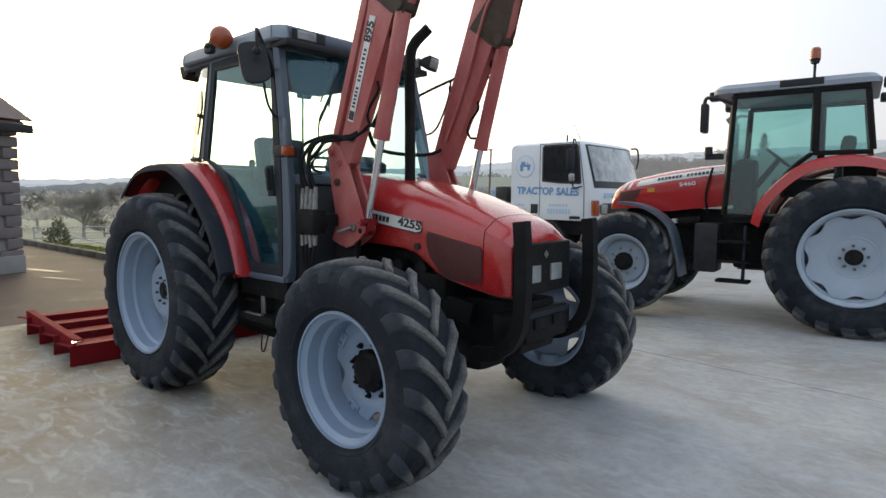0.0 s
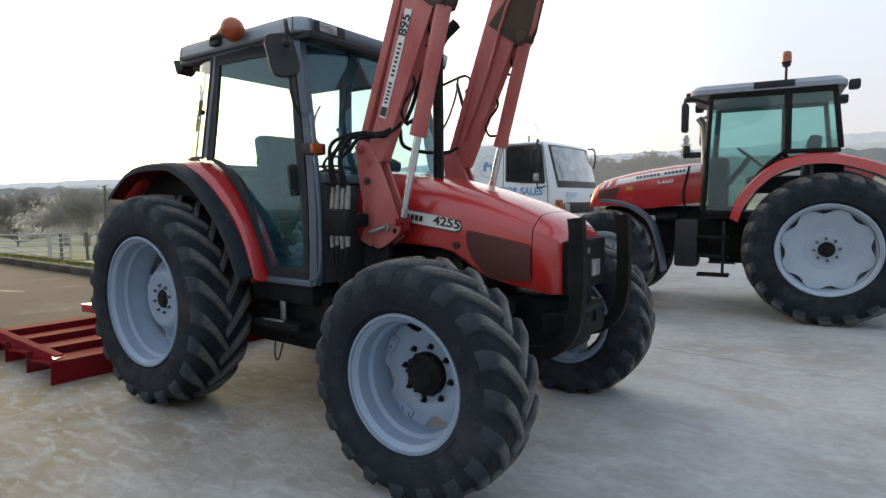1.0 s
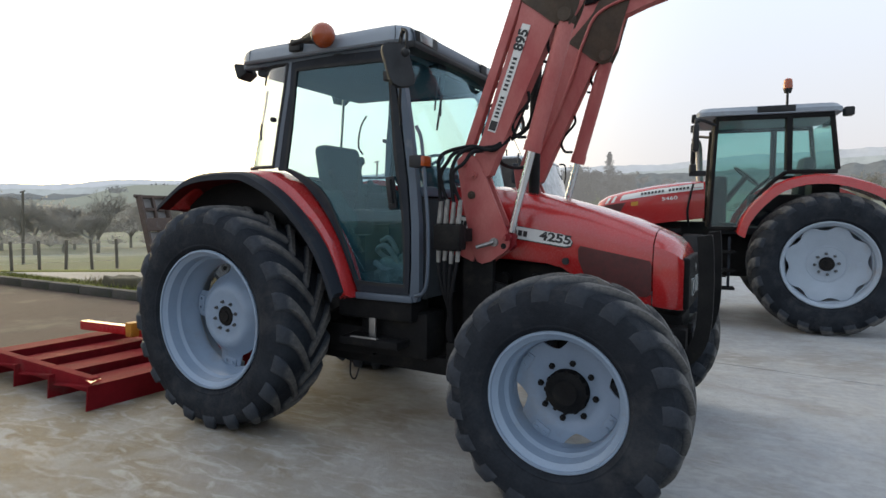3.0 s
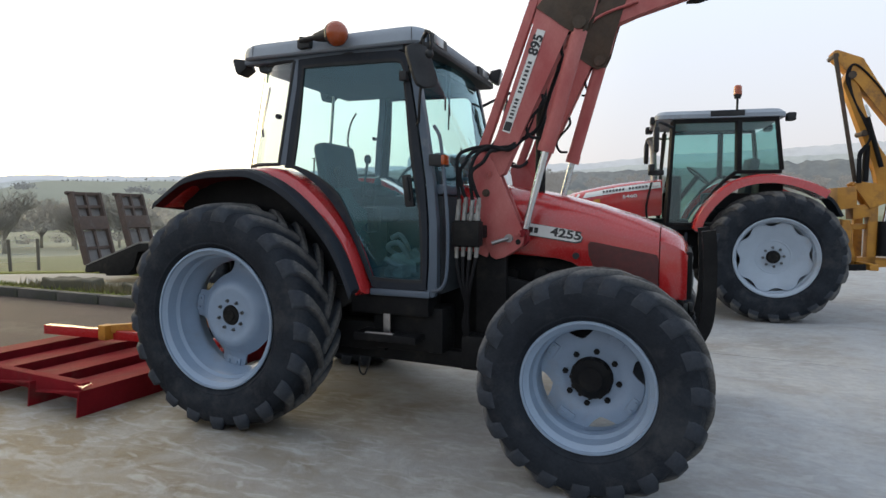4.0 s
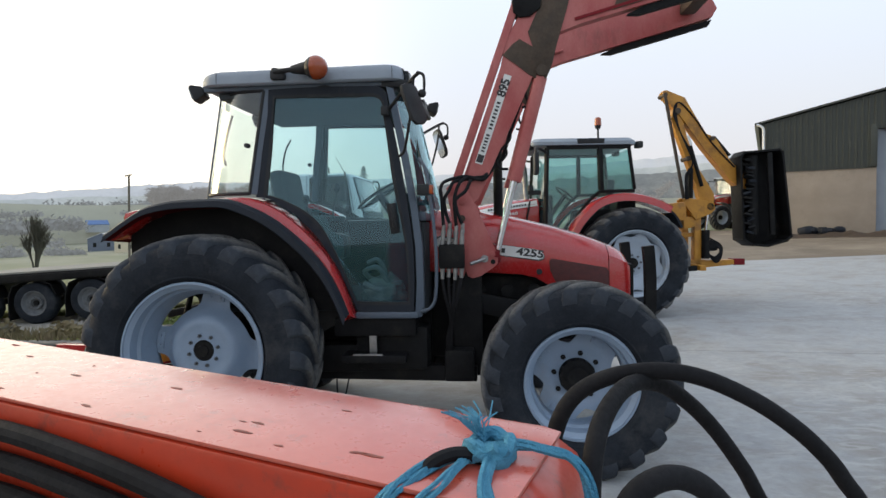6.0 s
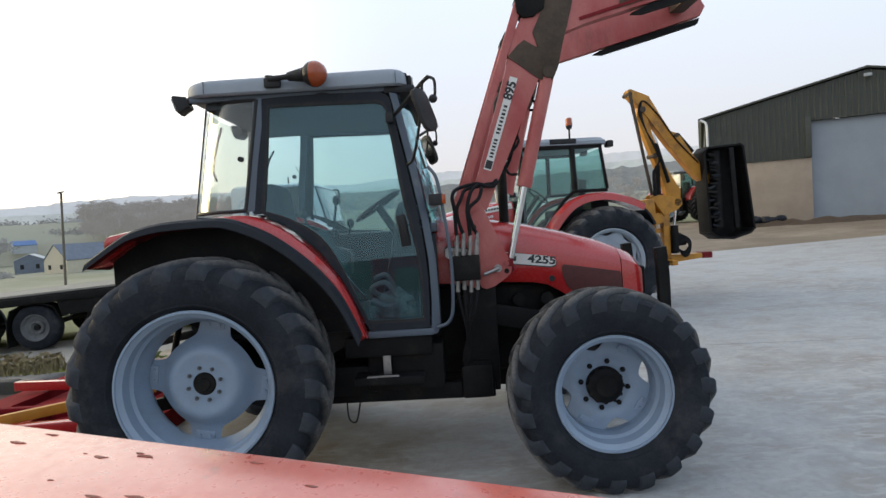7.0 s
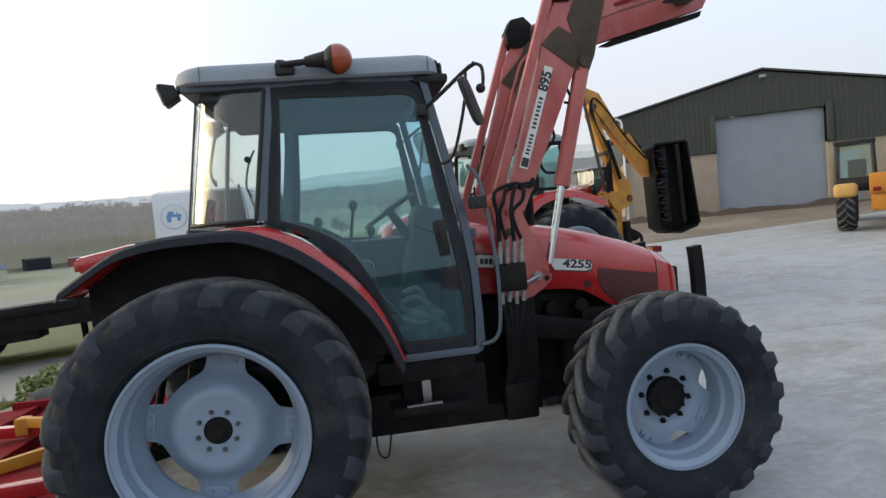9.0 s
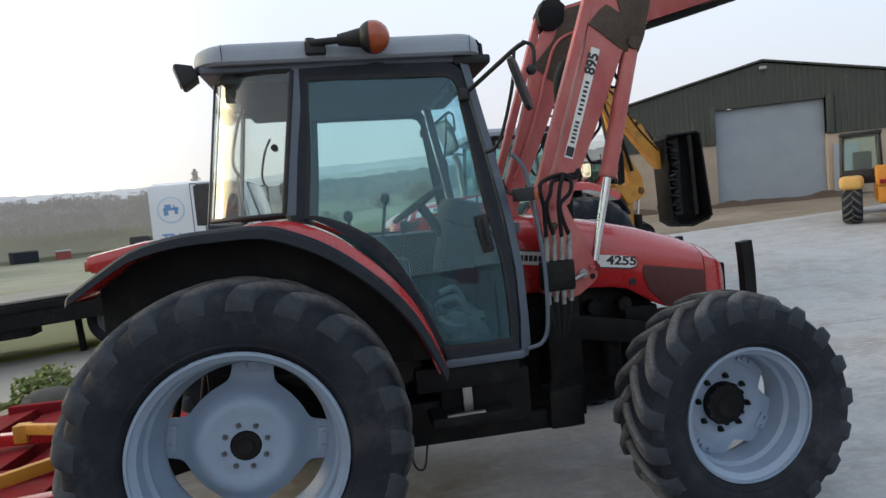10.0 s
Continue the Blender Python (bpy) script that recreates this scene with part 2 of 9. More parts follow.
def tread_mat(R, wear=1.0):
    """Tread rubber: dark flanks, the bar tops worn pale and dusty. R: the radius of the worn tops."""
    m, nt, p = mat_base("worn tread rubber")
    tc = nt.nodes.new("ShaderNodeTexCoord")
    flat = node(nt, "ShaderNodeMapping", [("Vector", tc.outputs["Object"])], Scale=(1, 0, 1))
    far = nt.nodes.new("ShaderNodeVectorMath")
    far.operation = "LENGTH"
    nt.links.new(flat.outputs[0], far.inputs[0])
    broad, grain = noise_of(nt, 9, 6, 0.65), noise_of(nt, 60, 4, 0.7)
    worn = nt.nodes.new("ShaderNodeMath")
    worn.operation = "MULTIPLY"
    nt.links.new(ramp(nt, far.outputs["Value"], R - 0.034, R - 0.012), worn.inputs[0])
    nt.links.new(ramp(nt, broad, 0.3, 0.62, 0.15, 1.0), worn.inputs[1])
    dark = mix(nt, ramp(nt, broad, 0.35, 0.65), (0.026, 0.031, 0.04), (0.044, 0.051, 0.062))
    pale = mix(nt, ramp(nt, grain, 0.3, 0.7), tuple(wear * v for v in (0.155, 0.147, 0.136)), tuple(wear * v for v in (0.09, 0.087, 0.084)))
    nt.links.new(mix(nt, worn.outputs[0], dark, pale), p.inputs["Base Color"])
    nt.links.new(ramp(nt, grain, 0.3, 0.7, 0.66, 0.9), p.inputs["Roughness"])
    p.inputs["Specular IOR Level"].default_value = 0.22
    b = node(nt, "ShaderNodeBump", [("Height", grain)], Strength=0.45, Distance=0.008)
    nt.links.new(b.outputs[0], p.inputs["Normal"])
    return m


LUG_REAR, LUG_FRONT, LUG_SMALL = tread_mat(0.765), tread_mat(0.6, 1.35), tread_mat(0.52)
RIM = surface("silver rim paint", (0.25, 0.325, 0.43), (0.215, 0.285, 0.38), rough=0.38, scale=3, fine=120, bump=0.03, dirt=(0.22, 0.235, 0.25), dirt_amount=0.16, spec=0.5)
RIM_WHITE = surface("pale rim paint", (0.36, 0.425, 0.505), (0.31, 0.37, 0.44), rough=0.42, scale=3, fine=120, bump=0.03, dirt=(0.33, 0.3, 0.27), dirt_amount=0.12)
RED = surface("red tractor paint", (0.44, 0.021, 0.021), (0.37, 0.018, 0.019), rough=0.24, scale=2.5, fine=140, bump=0.02, dirt=(0.25, 0.09, 0.075), dirt_amount=0.05, coat=0.8)
FADED = surface("faded loader red", (0.36, 0.06, 0.058), (0.47, 0.15, 0.135), rough=0.5, scale=3.5, fine=110, bump=0.06, dirt=(0.14, 0.06, 0.045), dirt_amount=0.12, stretch=(1, 1, 0.5))
DARKRED = surface("red oxide steel", (0.2, 0.011, 0.016), (0.15, 0.009, 0.014), rough=0.55, scale=5, fine=90, bump=0.08, dirt=(0.16, 0.05, 0.045), dirt_amount=0.08, spec=0.18)
# Darker copy of the guard's red: the underside's shade is in the colour.
GUARD_SHADE_RED = surface("shaded dull red guard underside", (0.1, 0.009, 0.01), (0.07, 0.008, 0.009), rough=0.8, scale=5, fine=90, bump=0.1, dirt=(0.05, 0.04, 0.035), dirt_amount=0.25, spec=0.1)
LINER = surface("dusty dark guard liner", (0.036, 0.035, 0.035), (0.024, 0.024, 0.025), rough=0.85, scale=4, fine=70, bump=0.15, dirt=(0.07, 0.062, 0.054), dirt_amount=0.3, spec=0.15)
CAB = surface("grey cab paint", (0.08, 0.105, 0.14), (0.065, 0.086, 0.115), rough=0.42, scale=3, fine=130, bump=0.04, dirt=(0.2, 0.2, 0.19), dirt_amount=0.08)
ROOF = surface("pale grey roof shell", (0.28, 0.32, 0.37), (0.235, 0.27, 0.315), rough=0.5, scale=2.5, fine=150, bump=0.05, dirt=(0.17, 0.17, 0.16), dirt_amount=0.15)
FLARE = surface("dark blue-grey plastic", (0.014, 0.018, 0.025), (0.02, 0.024, 0.033), rough=0.6, scale=4, fine=110, bump=0.06, dirt=(0.045, 0.045, 0.046), dirt_amount=0.12, spec=0.22)
BLACK = surface("black oily iron", (0.006, 0.006, 0.007), (0.012, 0.012, 0.012), rough=0.6, scale=6, fine=70, bump=0.2, dirt=(0.03, 0.026, 0.02), dirt_amount=0.15, spec=0.15)
PLASTIC = surface("black plastic", (0.016, 0.017, 0.019), (0.028, 0.029, 0.031), rough=0.5, scale=8, fine=120, bump=0.05, spec=0.25)
HOSE = surface("black hydraulic hose", (0.011, 0.011, 0.012), (0.018, 0.018, 0.02), rough=0.7, scale=9, fine=160, bump=0.12, dirt=(0.04, 0.039, 0.038), dirt_amount=0.1, spec=0.1)
CHROME = surface("chrome rod", (0.72, 0.73, 0.75), (0.62, 0.63, 0.65), rough=0.18, metal=1.0, scale=8, fine=140, bump=0.01, rough_var=0.06)
STEEL = surface("dull steel", (0.36, 0.36, 0.36), (0.24, 0.23, 0.22), rough=0.42, metal=0.85, scale=9, fine=90, bump=0.08)
MUD = surface("brown worn steel", (0.075, 0.05, 0.032), (0.045, 0.032, 0.022), rough=0.75, scale=7, fine=60, bump=0.25, dirt=(0.16, 0.06, 0.045), dirt_amount=0.15)
WHITE = surface("white decal", (0.72, 0.72, 0.7), (0.64, 0.64, 0.62), rough=0.45, scale=6, fine=120, bump=0.0)
INK = surface("black ink", (0.02, 0.02, 0.022), None, rough=0.5, bump=0.0)
AMBER = surface("amber plastic lens", (0.36, 0.062, 0.009), (0.28, 0.045, 0.007), rough=0.22, scale=5, fine=120, bump=0.02, coat=0.5)
LENS = surface("clear lamp glass", (0.36, 0.38, 0.385), (0.27, 0.285, 0.29), rough=0.12, metal=0.35, scale=14, fine=60, bump=0.1)
MIRROR = surface("mirror glass", (0.8, 0.82, 0.84), (0.76, 0.78, 0.8), rough=0.06, metal=1.0, bump=0.0, rough_var=0.03)
VENT = surface("mesh panel", (0.085, 0.014, 0.013), (0.055, 0.011, 0.01), rough=0.6, scale=30, fine=260, bump=0.6, bump_dist=0.004)
SEAT = surface("dark grey seat cloth", (0.03, 0.037, 0.042), (0.045, 0.053, 0.06), rough=0.85, scale=9, fine=180, bump=0.2)
CAB_IN = surface("grey cab lining", (0.026, 0.032, 0.038), (0.019, 0.024, 0.028), rough=0.8, scale=6, fine=120, bump=0.1)
# The blue of the film and gloss paints the sky's reflection into this glass.
PANE = glass("green tinted cab glass", (0.62, 0.85, 0.92), film_amount=0.055, film_col=(0.08, 0.34, 0.48), sheen=0.07, gloss=(0.66, 0.93, 1.0))
PANE_FAR = glass("tinted far-side cab glass", (0.78, 0.9, 0.84), film_amount=0.05, film_col=(0.3, 0.48, 0.5))
PANE_CORNER = glass("curved corner glass", (0.86, 0.93, 0.9), film_amount=0.06, film_col=(0.6, 0.66, 0.64), sharp=2.4)
PANE_WARM = glass("clear tinted rear glass", (0.88, 0.94, 0.9), film_amount=0.06, film_col=(0.6, 0.66, 0.64))
PANE_DEEP = glass("deep green cab glass", (0.52, 0.76, 0.74), film_amount=0.1, film_col=(0.2, 0.42, 0.44))
YELLOW = surface("chipped yellow paint", (0.52, 0.24, 0.025), (0.42, 0.18, 0.018), rough=0.5, scale=6, fine=80, bump=0.08, dirt=(0.1, 0.055, 0.03), dirt_amount=0.25)
ORANGE = surface("orange-red machine paint", (0.5, 0.04, 0.012), (0.43, 0.033, 0.011), rough=0.38, scale=5, fine=70, bump=0.02, dirt=(0.1, 0.035, 0.03), dirt_amount=0.2, dirt_scale=26, coat=0.5)
# Paler copy of ORANGE: faded paint plus the top face's painted sky sheen.
ORANGE_SHEEN = surface("faded orange paint with sky sheen", (0.58, 0.105, 0.065), (0.5, 0.08, 0.048), rough=0.34, scale=4, fine=70, bump=0.02, dirt=(0.2, 0.06, 0.045), dirt_amount=0.16, dirt_scale=24, coat=1.0)
ORANGE_SHEEN.node_tree.nodes["Principled BSDF"].inputs["Coat IOR"].default_value = 1.62
ORANGE_SHEEN.node_tree.nodes["Principled BSDF"].inputs["Coat Roughness"].default_value = 0.16

# ---- ground: one sheet from the yard to the horizon ----
def rise(x, y):
    """Height of the land: a flat yard, a gentle climb to the shed, a lane below the kerb, fields that fall to a valley, hills."""
    d = 0.67 * x + 0.74 * y
    e = max(0.0, min(d, 24.0) - 1.2)
    z = 0.02 * e + 0.0009 * e * e
    away = -0.55 * x + 0.83 * y
    left = max(0.0, min(1.0, (2.0 - x) / 4.0))
    z -= left * min(0.2 + 0.035 * max(0.0, -x), 0.55) * max(0.0, min(1.0, (y - 2.9) / 3.1))
    r = math.hypot(x, y)
    if r > 16:
        a = math.degrees(math.atan2(-x, y))
        z -= max(0.0, min(1.0, (a + 4) / 20)) * min(r - 16, 170) * 0.062 * max(0.0, min(1.0, away / 14))
        z += max(0.0, min(1.0, (r - 260) / 900)) * 30 * max(0.0, min(1.0, (60 - a) / 60))
        z += min(1.0, (r - 16) / 120) * 1.2 * noise.noise(Vector((x / 45, y / 45, 0.5)))
    return z


GRASS = surface("winter pasture", (0.14, 0.155, 0.075), (0.165, 0.17, 0.1), rough=0.95, scale=0.5, fine=14, bump=0.5, dirt=(0.17, 0.145, 0.1), dirt_amount=0.3, dirt_scale=0.05, bump_dist=0.05, spec=0.2)
VERGE = surface("rough verge grass", (0.2, 0.215, 0.05), (0.15, 0.165, 0.04), rough=0.95, scale=2.5, fine=40, bump=0.8, dirt=(0.13, 0.1, 0.06), dirt_amount=0.35, bump_dist=0.03, spec=0.2)
_gt = GRASS.node_tree
_gp = _gt.nodes["Principled BSDF"]
_near_col = _gp.inputs["Base Color"].links[0].from_socket
_gc = _gt.nodes.new("ShaderNodeTexCoord")
_gl = _gt.nodes.new("ShaderNodeVectorMath")
_gl.operation = "LENGTH"
_gt.links.new(_gc.outputs["Object"], _gl.inputs[0])
# short green grass by the yard; down the valley, haze is put into the colour
_haze_pale = mix(_gt, ramp(_gt, noise_of(_gt, 0.03, 6, 0.6), 0.4, 0.6), (0.3, 0.3, 0.235), (0.235, 0.245, 0.17))
_gt.links.new(mix(_gt, ramp(_gt, _gl.outputs["Value"], 35.0, 120.0, 0.0, 0.9), _near_col, _haze_pale), _gp.inputs["Base Color"])
TARMAC = surface("damp brown tarmac", (0.1, 0.07, 0.058), (0.075, 0.058, 0.05), spec=0.2, rough=0.85, scale=0.8, fine=70, bump=0.25, dirt=(0.19, 0.155, 0.12), dirt_amount=0.2, dirt_scale=0.5, rough_var=0.2)
LANE = surface("pale lane surface", (0.3, 0.29, 0.26), (0.24, 0.225, 0.2), rough=0.8, scale=0.7, fine=60, bump=0.3)
KERB = surface("weathered kerb stone", (0.085, 0.08, 0.072), (0.055, 0.054, 0.048), rough=0.9, scale=4, fine=60, bump=0.4, dirt=(0.06, 0.07, 0.03), dirt_amount=0.3)
GRAVEL = surface("grey gravel", (0.21, 0.205, 0.195), (0.14, 0.135, 0.13), rough=0.95, scale=9, fine=45, bump=0.9, bump_dist=0.03)


def concrete_mat():
    m, nt, p = mat_base("worn yard concrete")
    tc = nt.nodes.new("ShaderNodeTexCoord")
    big = noise_of(nt, 0.3, 7, 0.6)
    mid = noise_of(nt, 1.3, 9, 0.66, (1, 1.6, 1))
    scuff_n = node(nt, "ShaderNodeTexNoise", [("Vector", tc.outputs["Object"])], Scale=2.2, Detail=9.0, Roughness=0.6, Distortion=0.8)
    scuff = scuff_n.outputs["Fac"]
    fine = noise_of(nt, 16, 7, 0.75)
    tiny = noise_of(nt, 110, 3, 0.7)
    # tan mud is trodden in towards the drive, cleaner cement towards the shed
    sep = node(nt, "ShaderNodeSeparateXYZ", [("Vector", tc.outputs["Object"])])
    west = ramp(nt, sep.outputs["X"], 2.6, -0.9)
    clean = mix(nt, ramp(nt, big, 0.35, 0.65), (0.355, 0.377, 0.4), (0.305, 0.312, 0.318))
    tan = mix(nt, ramp(nt, mid, 0.4, 0.62), (0.262, 0.207, 0.13), (0.19, 0.144, 0.082))
    mx = nt.nodes.new("ShaderNodeMath")
    mx.operation = "MULTIPLY_ADD"
    nt.links.new(west, mx.inputs[0])
    mx.inputs[1].default_value = 0.95
    nt.links.new(ramp(nt, mid, 0.42, 0.66, -0.1, 0.35), mx.inputs[2])
    c = mix(nt, mx.outputs[0], clean, tan)
    c = mix(nt, ramp(nt, scuff, 0.5, 0.6, 0, 0.3), c, (0.46, 0.46, 0.45))
    c = mix(nt, ramp(nt, scuff, 0.47, 0.36, 0, 0.4), c, (0.22, 0.2, 0.175))
    c = mix(nt, ramp(nt, fine, 0.42, 0.72, 0, 0.42), c, (0.2, 0.19, 0.17))
    # short pale drag marks where wheels have scrubbed
    mp = node(nt, "ShaderNodeMapping", [("Vector", tc.outputs["Object"])], Scale=(1.0, 2.6, 1.0), Rotation=(0, 0, 0.5))
    drag = node(nt, "ShaderNodeTexNoise", [("Vector", mp.outputs[0])], Scale=4.0, Detail=7.0, Roughness=0.58, Distortion=1.1)
    where = nt.nodes.new("ShaderNodeMath")
    where.operation = "MULTIPLY"
    nt.links.new(ramp(nt, drag.outputs["Fac"], 0.5, 0.64), where.inputs[0])
    nt.links.new(ramp(nt, big, 0.4, 0.6, 0.1, 0.4), where.inputs[1])
    c = mix(nt, where.outputs[0], c, (0.5, 0.51, 0.515))
    c = mix(nt, ramp(nt, tiny, 0.6, 0.8, 0, 0.25), c, (0.6, 0.595, 0.58))
    nt.links.new(c, p.inputs["Base Color"])
    nt.links.new(ramp(nt, scuff, 0.3, 0.7, 0.6, 0.9), p.inputs["Roughness"])
    b1 = node(nt, "ShaderNodeBump", [("Height", fine)], Strength=0.5, Distance=0.02)
    b2 = node(nt, "ShaderNodeBump", [("Height", scuff), ("Normal", b1.outputs[0])], Strength=0.25, Distance=0.04)
    nt.links.new(b2.outputs[0], p.inputs["Normal"])
    return m


CONCRETE = concrete_mat()


def sheet(bm, x0, x1, y0, y1, step, lift, keep=None, skirt=0.0, slant=None):
    """A patch that lies on the land, lifted a little."""
    nx, ny = max(1, round((x1 - x0) / step)), max(1, round((y1 - y0) / step))
    grid = [[(x0 + (x1 - x0) * i / nx, y0 + (y1 - y0) * j / ny) for i in range(nx + 1)] for j in range(ny + 1)]
    if slant:
        grid = [[(x, y + 0.165 * (2.36 - x) * slant(j / ny)) for x, y in row] for j, row in enumerate(grid)]
    vs = [[bm.verts.new((x, y, rise(x, y) + lift)) for x, y in row] for row in grid]
    for j in range(ny):
        for i in range(nx):
            cx, cy = (grid[j][i][0] + grid[j][i + 1][0]) / 2, (grid[j][i][1] + grid[j + 1][i][1]) / 2
            if keep is None or keep(cx, cy):
                bm.faces.new((vs[j][i], vs[j][i + 1], vs[j + 1][i + 1], vs[j + 1][i]))
    bmesh.ops.delete(bm, geom=[v for v in bm.verts if not v.link_faces], context="VERTS")
    if skirt:
        rim_edges = [e for e in bm.edges if e.is_boundary]
        got = bmesh.ops.extrude_edge_only(bm, edges=rim_edges)
        for v in got["geom"]:
            if isinstance(v, bmesh.types.BMVert):
                v.co.z -= skirt
    return bm


bm = bmesh.new()
_rings = [0.0] + [2.0 * 1.085 ** k for k in range(92)]
_n = 180
_vs = [[bm.verts.new((r * math.sin(2 * math.pi * k / _n), r * math.cos(2 * math.pi * k / _n), rise(r * math.sin(2 * math.pi * k / _n), r * math.cos(2 * math.pi * k / _n)) - 0.06)) for k in range(_n)] for r in _rings[1:]]
_c = bm.verts.new((0, 0, -0.06))
for k in range(_n):
    bm.faces.new((_c, _vs[0][(k + 1) % _n], _vs[0][k]))
for q, s in zip(_vs, _vs[1:]):
    for k in range(_n):
        bm.faces.new((q[k], q[(k + 1) % _n], s[(k + 1) % _n], s[k]))
whole("ground", bm, GRASS, "winter green pasture falling away to hazy hills", "ground", "structure", smooth=180)

# concrete yard in poured bays with open joints between them
yard = thing("pavement", "worn grey concrete yard with pale scuffs and tan dirt", "pavement", kind="structure")
_bx, _by = [-3.4, 34.0], [-16.0, 2.45, 11.4]
for i in range(len(_bx) - 1):
    for j in range(len(_by) - 1):
        bm = bmesh.new()
        g = 0.006
        sheet(bm, _bx[i] + g, _bx[i + 1] - g, _by[j] + g, _by[j + 1] - g, 0.8, 0.0, skirt=0.05, slant=(lambda v: v) if j == 0 else (lambda v: 1 - v))
        part("concrete_bay", bm, CONCRETE, yard, smooth=60)
bm = bmesh.new()
sheet(bm, -30, -3.416, -16, 2.2, 0.8, -0.006, skirt=0.05)
whole("road", bm, TARMAC, "damp brown tarmac drive beside the concrete yard", "road", "structure", smooth=60)
bm = bmesh.new()
sheet(bm, -60, -3.42, 4.1, 8.6, 0.8, -0.01, skirt=0.03)
whole("lane", bm, LANE, "pale narrow lane behind the kerb", "lane", "structure", smooth=60)
bm = bmesh.new()
sheet(bm, -40, -3.42, 2.36, 4.1, 0.4, 0.03, keep=lambda x, y: x < -5.5 or y > 3.2, skirt=0.1)
sheet(bm, -60, -3.42, 8.6, 9.6, 0.5, 0.02, skirt=0.1)
whole("grass_verge", bm, VERGE, "rough green verge between kerb and lane", "grass", "stuff", smooth=180)
bm = bmesh.new()
sheet(bm, -5.5, -3.42, 2.36, 3.2, 0.25, 0.03, skirt=0.1)
whole("gravel_bed", bm, GRAVEL, "grey gravel strip behind the kerb", "gravel", "stuff", smooth=180)
kerb = thing("kerb", "weathered dark kerb stones along the drive", "kerb", kind="structure")
bm = bmesh.new()
box(bm, (0, 0, 0.03), (0.9, 0.14, 0.22), bevel=0.025)
_km = mesh_of("kerb_stone", bm, KERB)
for k in range(30):
    ob = new("kerb_stone", _km)
    ob.parent = kerb
    ob.matrix_local = pose(-3.9 - 0.915 * k, 2.28, 0.0, random.uniform(-0.7, 0.7), 0, random.uniform(-0.8, 0.8))
WET = surface("thin standing water on tarmac", (0.06, 0.046, 0.04), (0.05, 0.04, 0.034), rough=0.55, scale=3, fine=40, bump=0.02, rough_var=0.05, spec=0.2)
for x, y, rx, ry, a in ((-7.4, 0.5, 0.45, 0.06, 20), (-9.0, 0.65, 0.6, 0.09, 15)):
    bm = bmesh.new()
    n1 = [(1 + 0.35 * noise.noise(Vector((3 * math.cos(t), 3 * math.sin(t), x)))) for t in (2 * math.pi * k / 40 for k in range(40))]
    slab(bm, [(rx * n1[k] * math.cos(2 * math.pi * k / 40), ry * n1[k] * math.sin(2 * math.pi * k / 40)) for k in range(40)], 0.0, 0.004, axis="z")
    whole("puddle", bm, WET, "shallow drying puddle on the brown tarmac", "puddle", "structure", m=pose(x, y, rise(x, y) - 0.006, 0, 0, a))
DIRT = surface("brown yard dirt", (0.2, 0.16, 0.115), (0.14, 0.11, 0.08), rough=0.9, scale=0.5, fine=30, bump=0.4, dirt=(0.28, 0.235, 0.18), dirt_amount=0.35, dirt_scale=0.4)
bm = bmesh.new()
sheet(bm, -2.0, 34.0, 11.42, 24.0, 0.8, -0.012, skirt=0.03)
whole("dirt_apron", bm, DIRT, "brown trodden dirt before the shed", "ground", "structure", smooth=60)

# ---- wheels ----
def tyre_bm(R, rim_r, w, lug_h=0.035, n=72):
    """The rounded carcass of a farm tyre."""
    bm = bmesh.new()
    Rc = R - lug_h
    h = Rc - rim_r
    prof = [(rim_r - 0.012, -0.36 * w), (rim_r + 0.012, -0.42 * w), (rim_r + 0.1 * h, -0.456 * w), (rim_r + 0.115 * h, -0.468 * w), (rim_r + 0.14 * h, -0.47 * w), (rim_r + 0.155 * h, -0.468 * w), (rim_r + 0.22 * h, -0.485 * w), (rim_r + 0.45 * h, -0.5 * w), (rim_r + 0.7 * h, -0.485 * w),
            (rim_r + 0.87 * h, -0.44 * w), (Rc - 0.012, -0.36 * w), (Rc - 0.001, -0.2 * w), (Rc + 0.003, 0)]
    prof = prof + [(r, -y) for r, y in prof[-2::-1]]
    lathe(bm, prof, n, closed=True)
    return bm


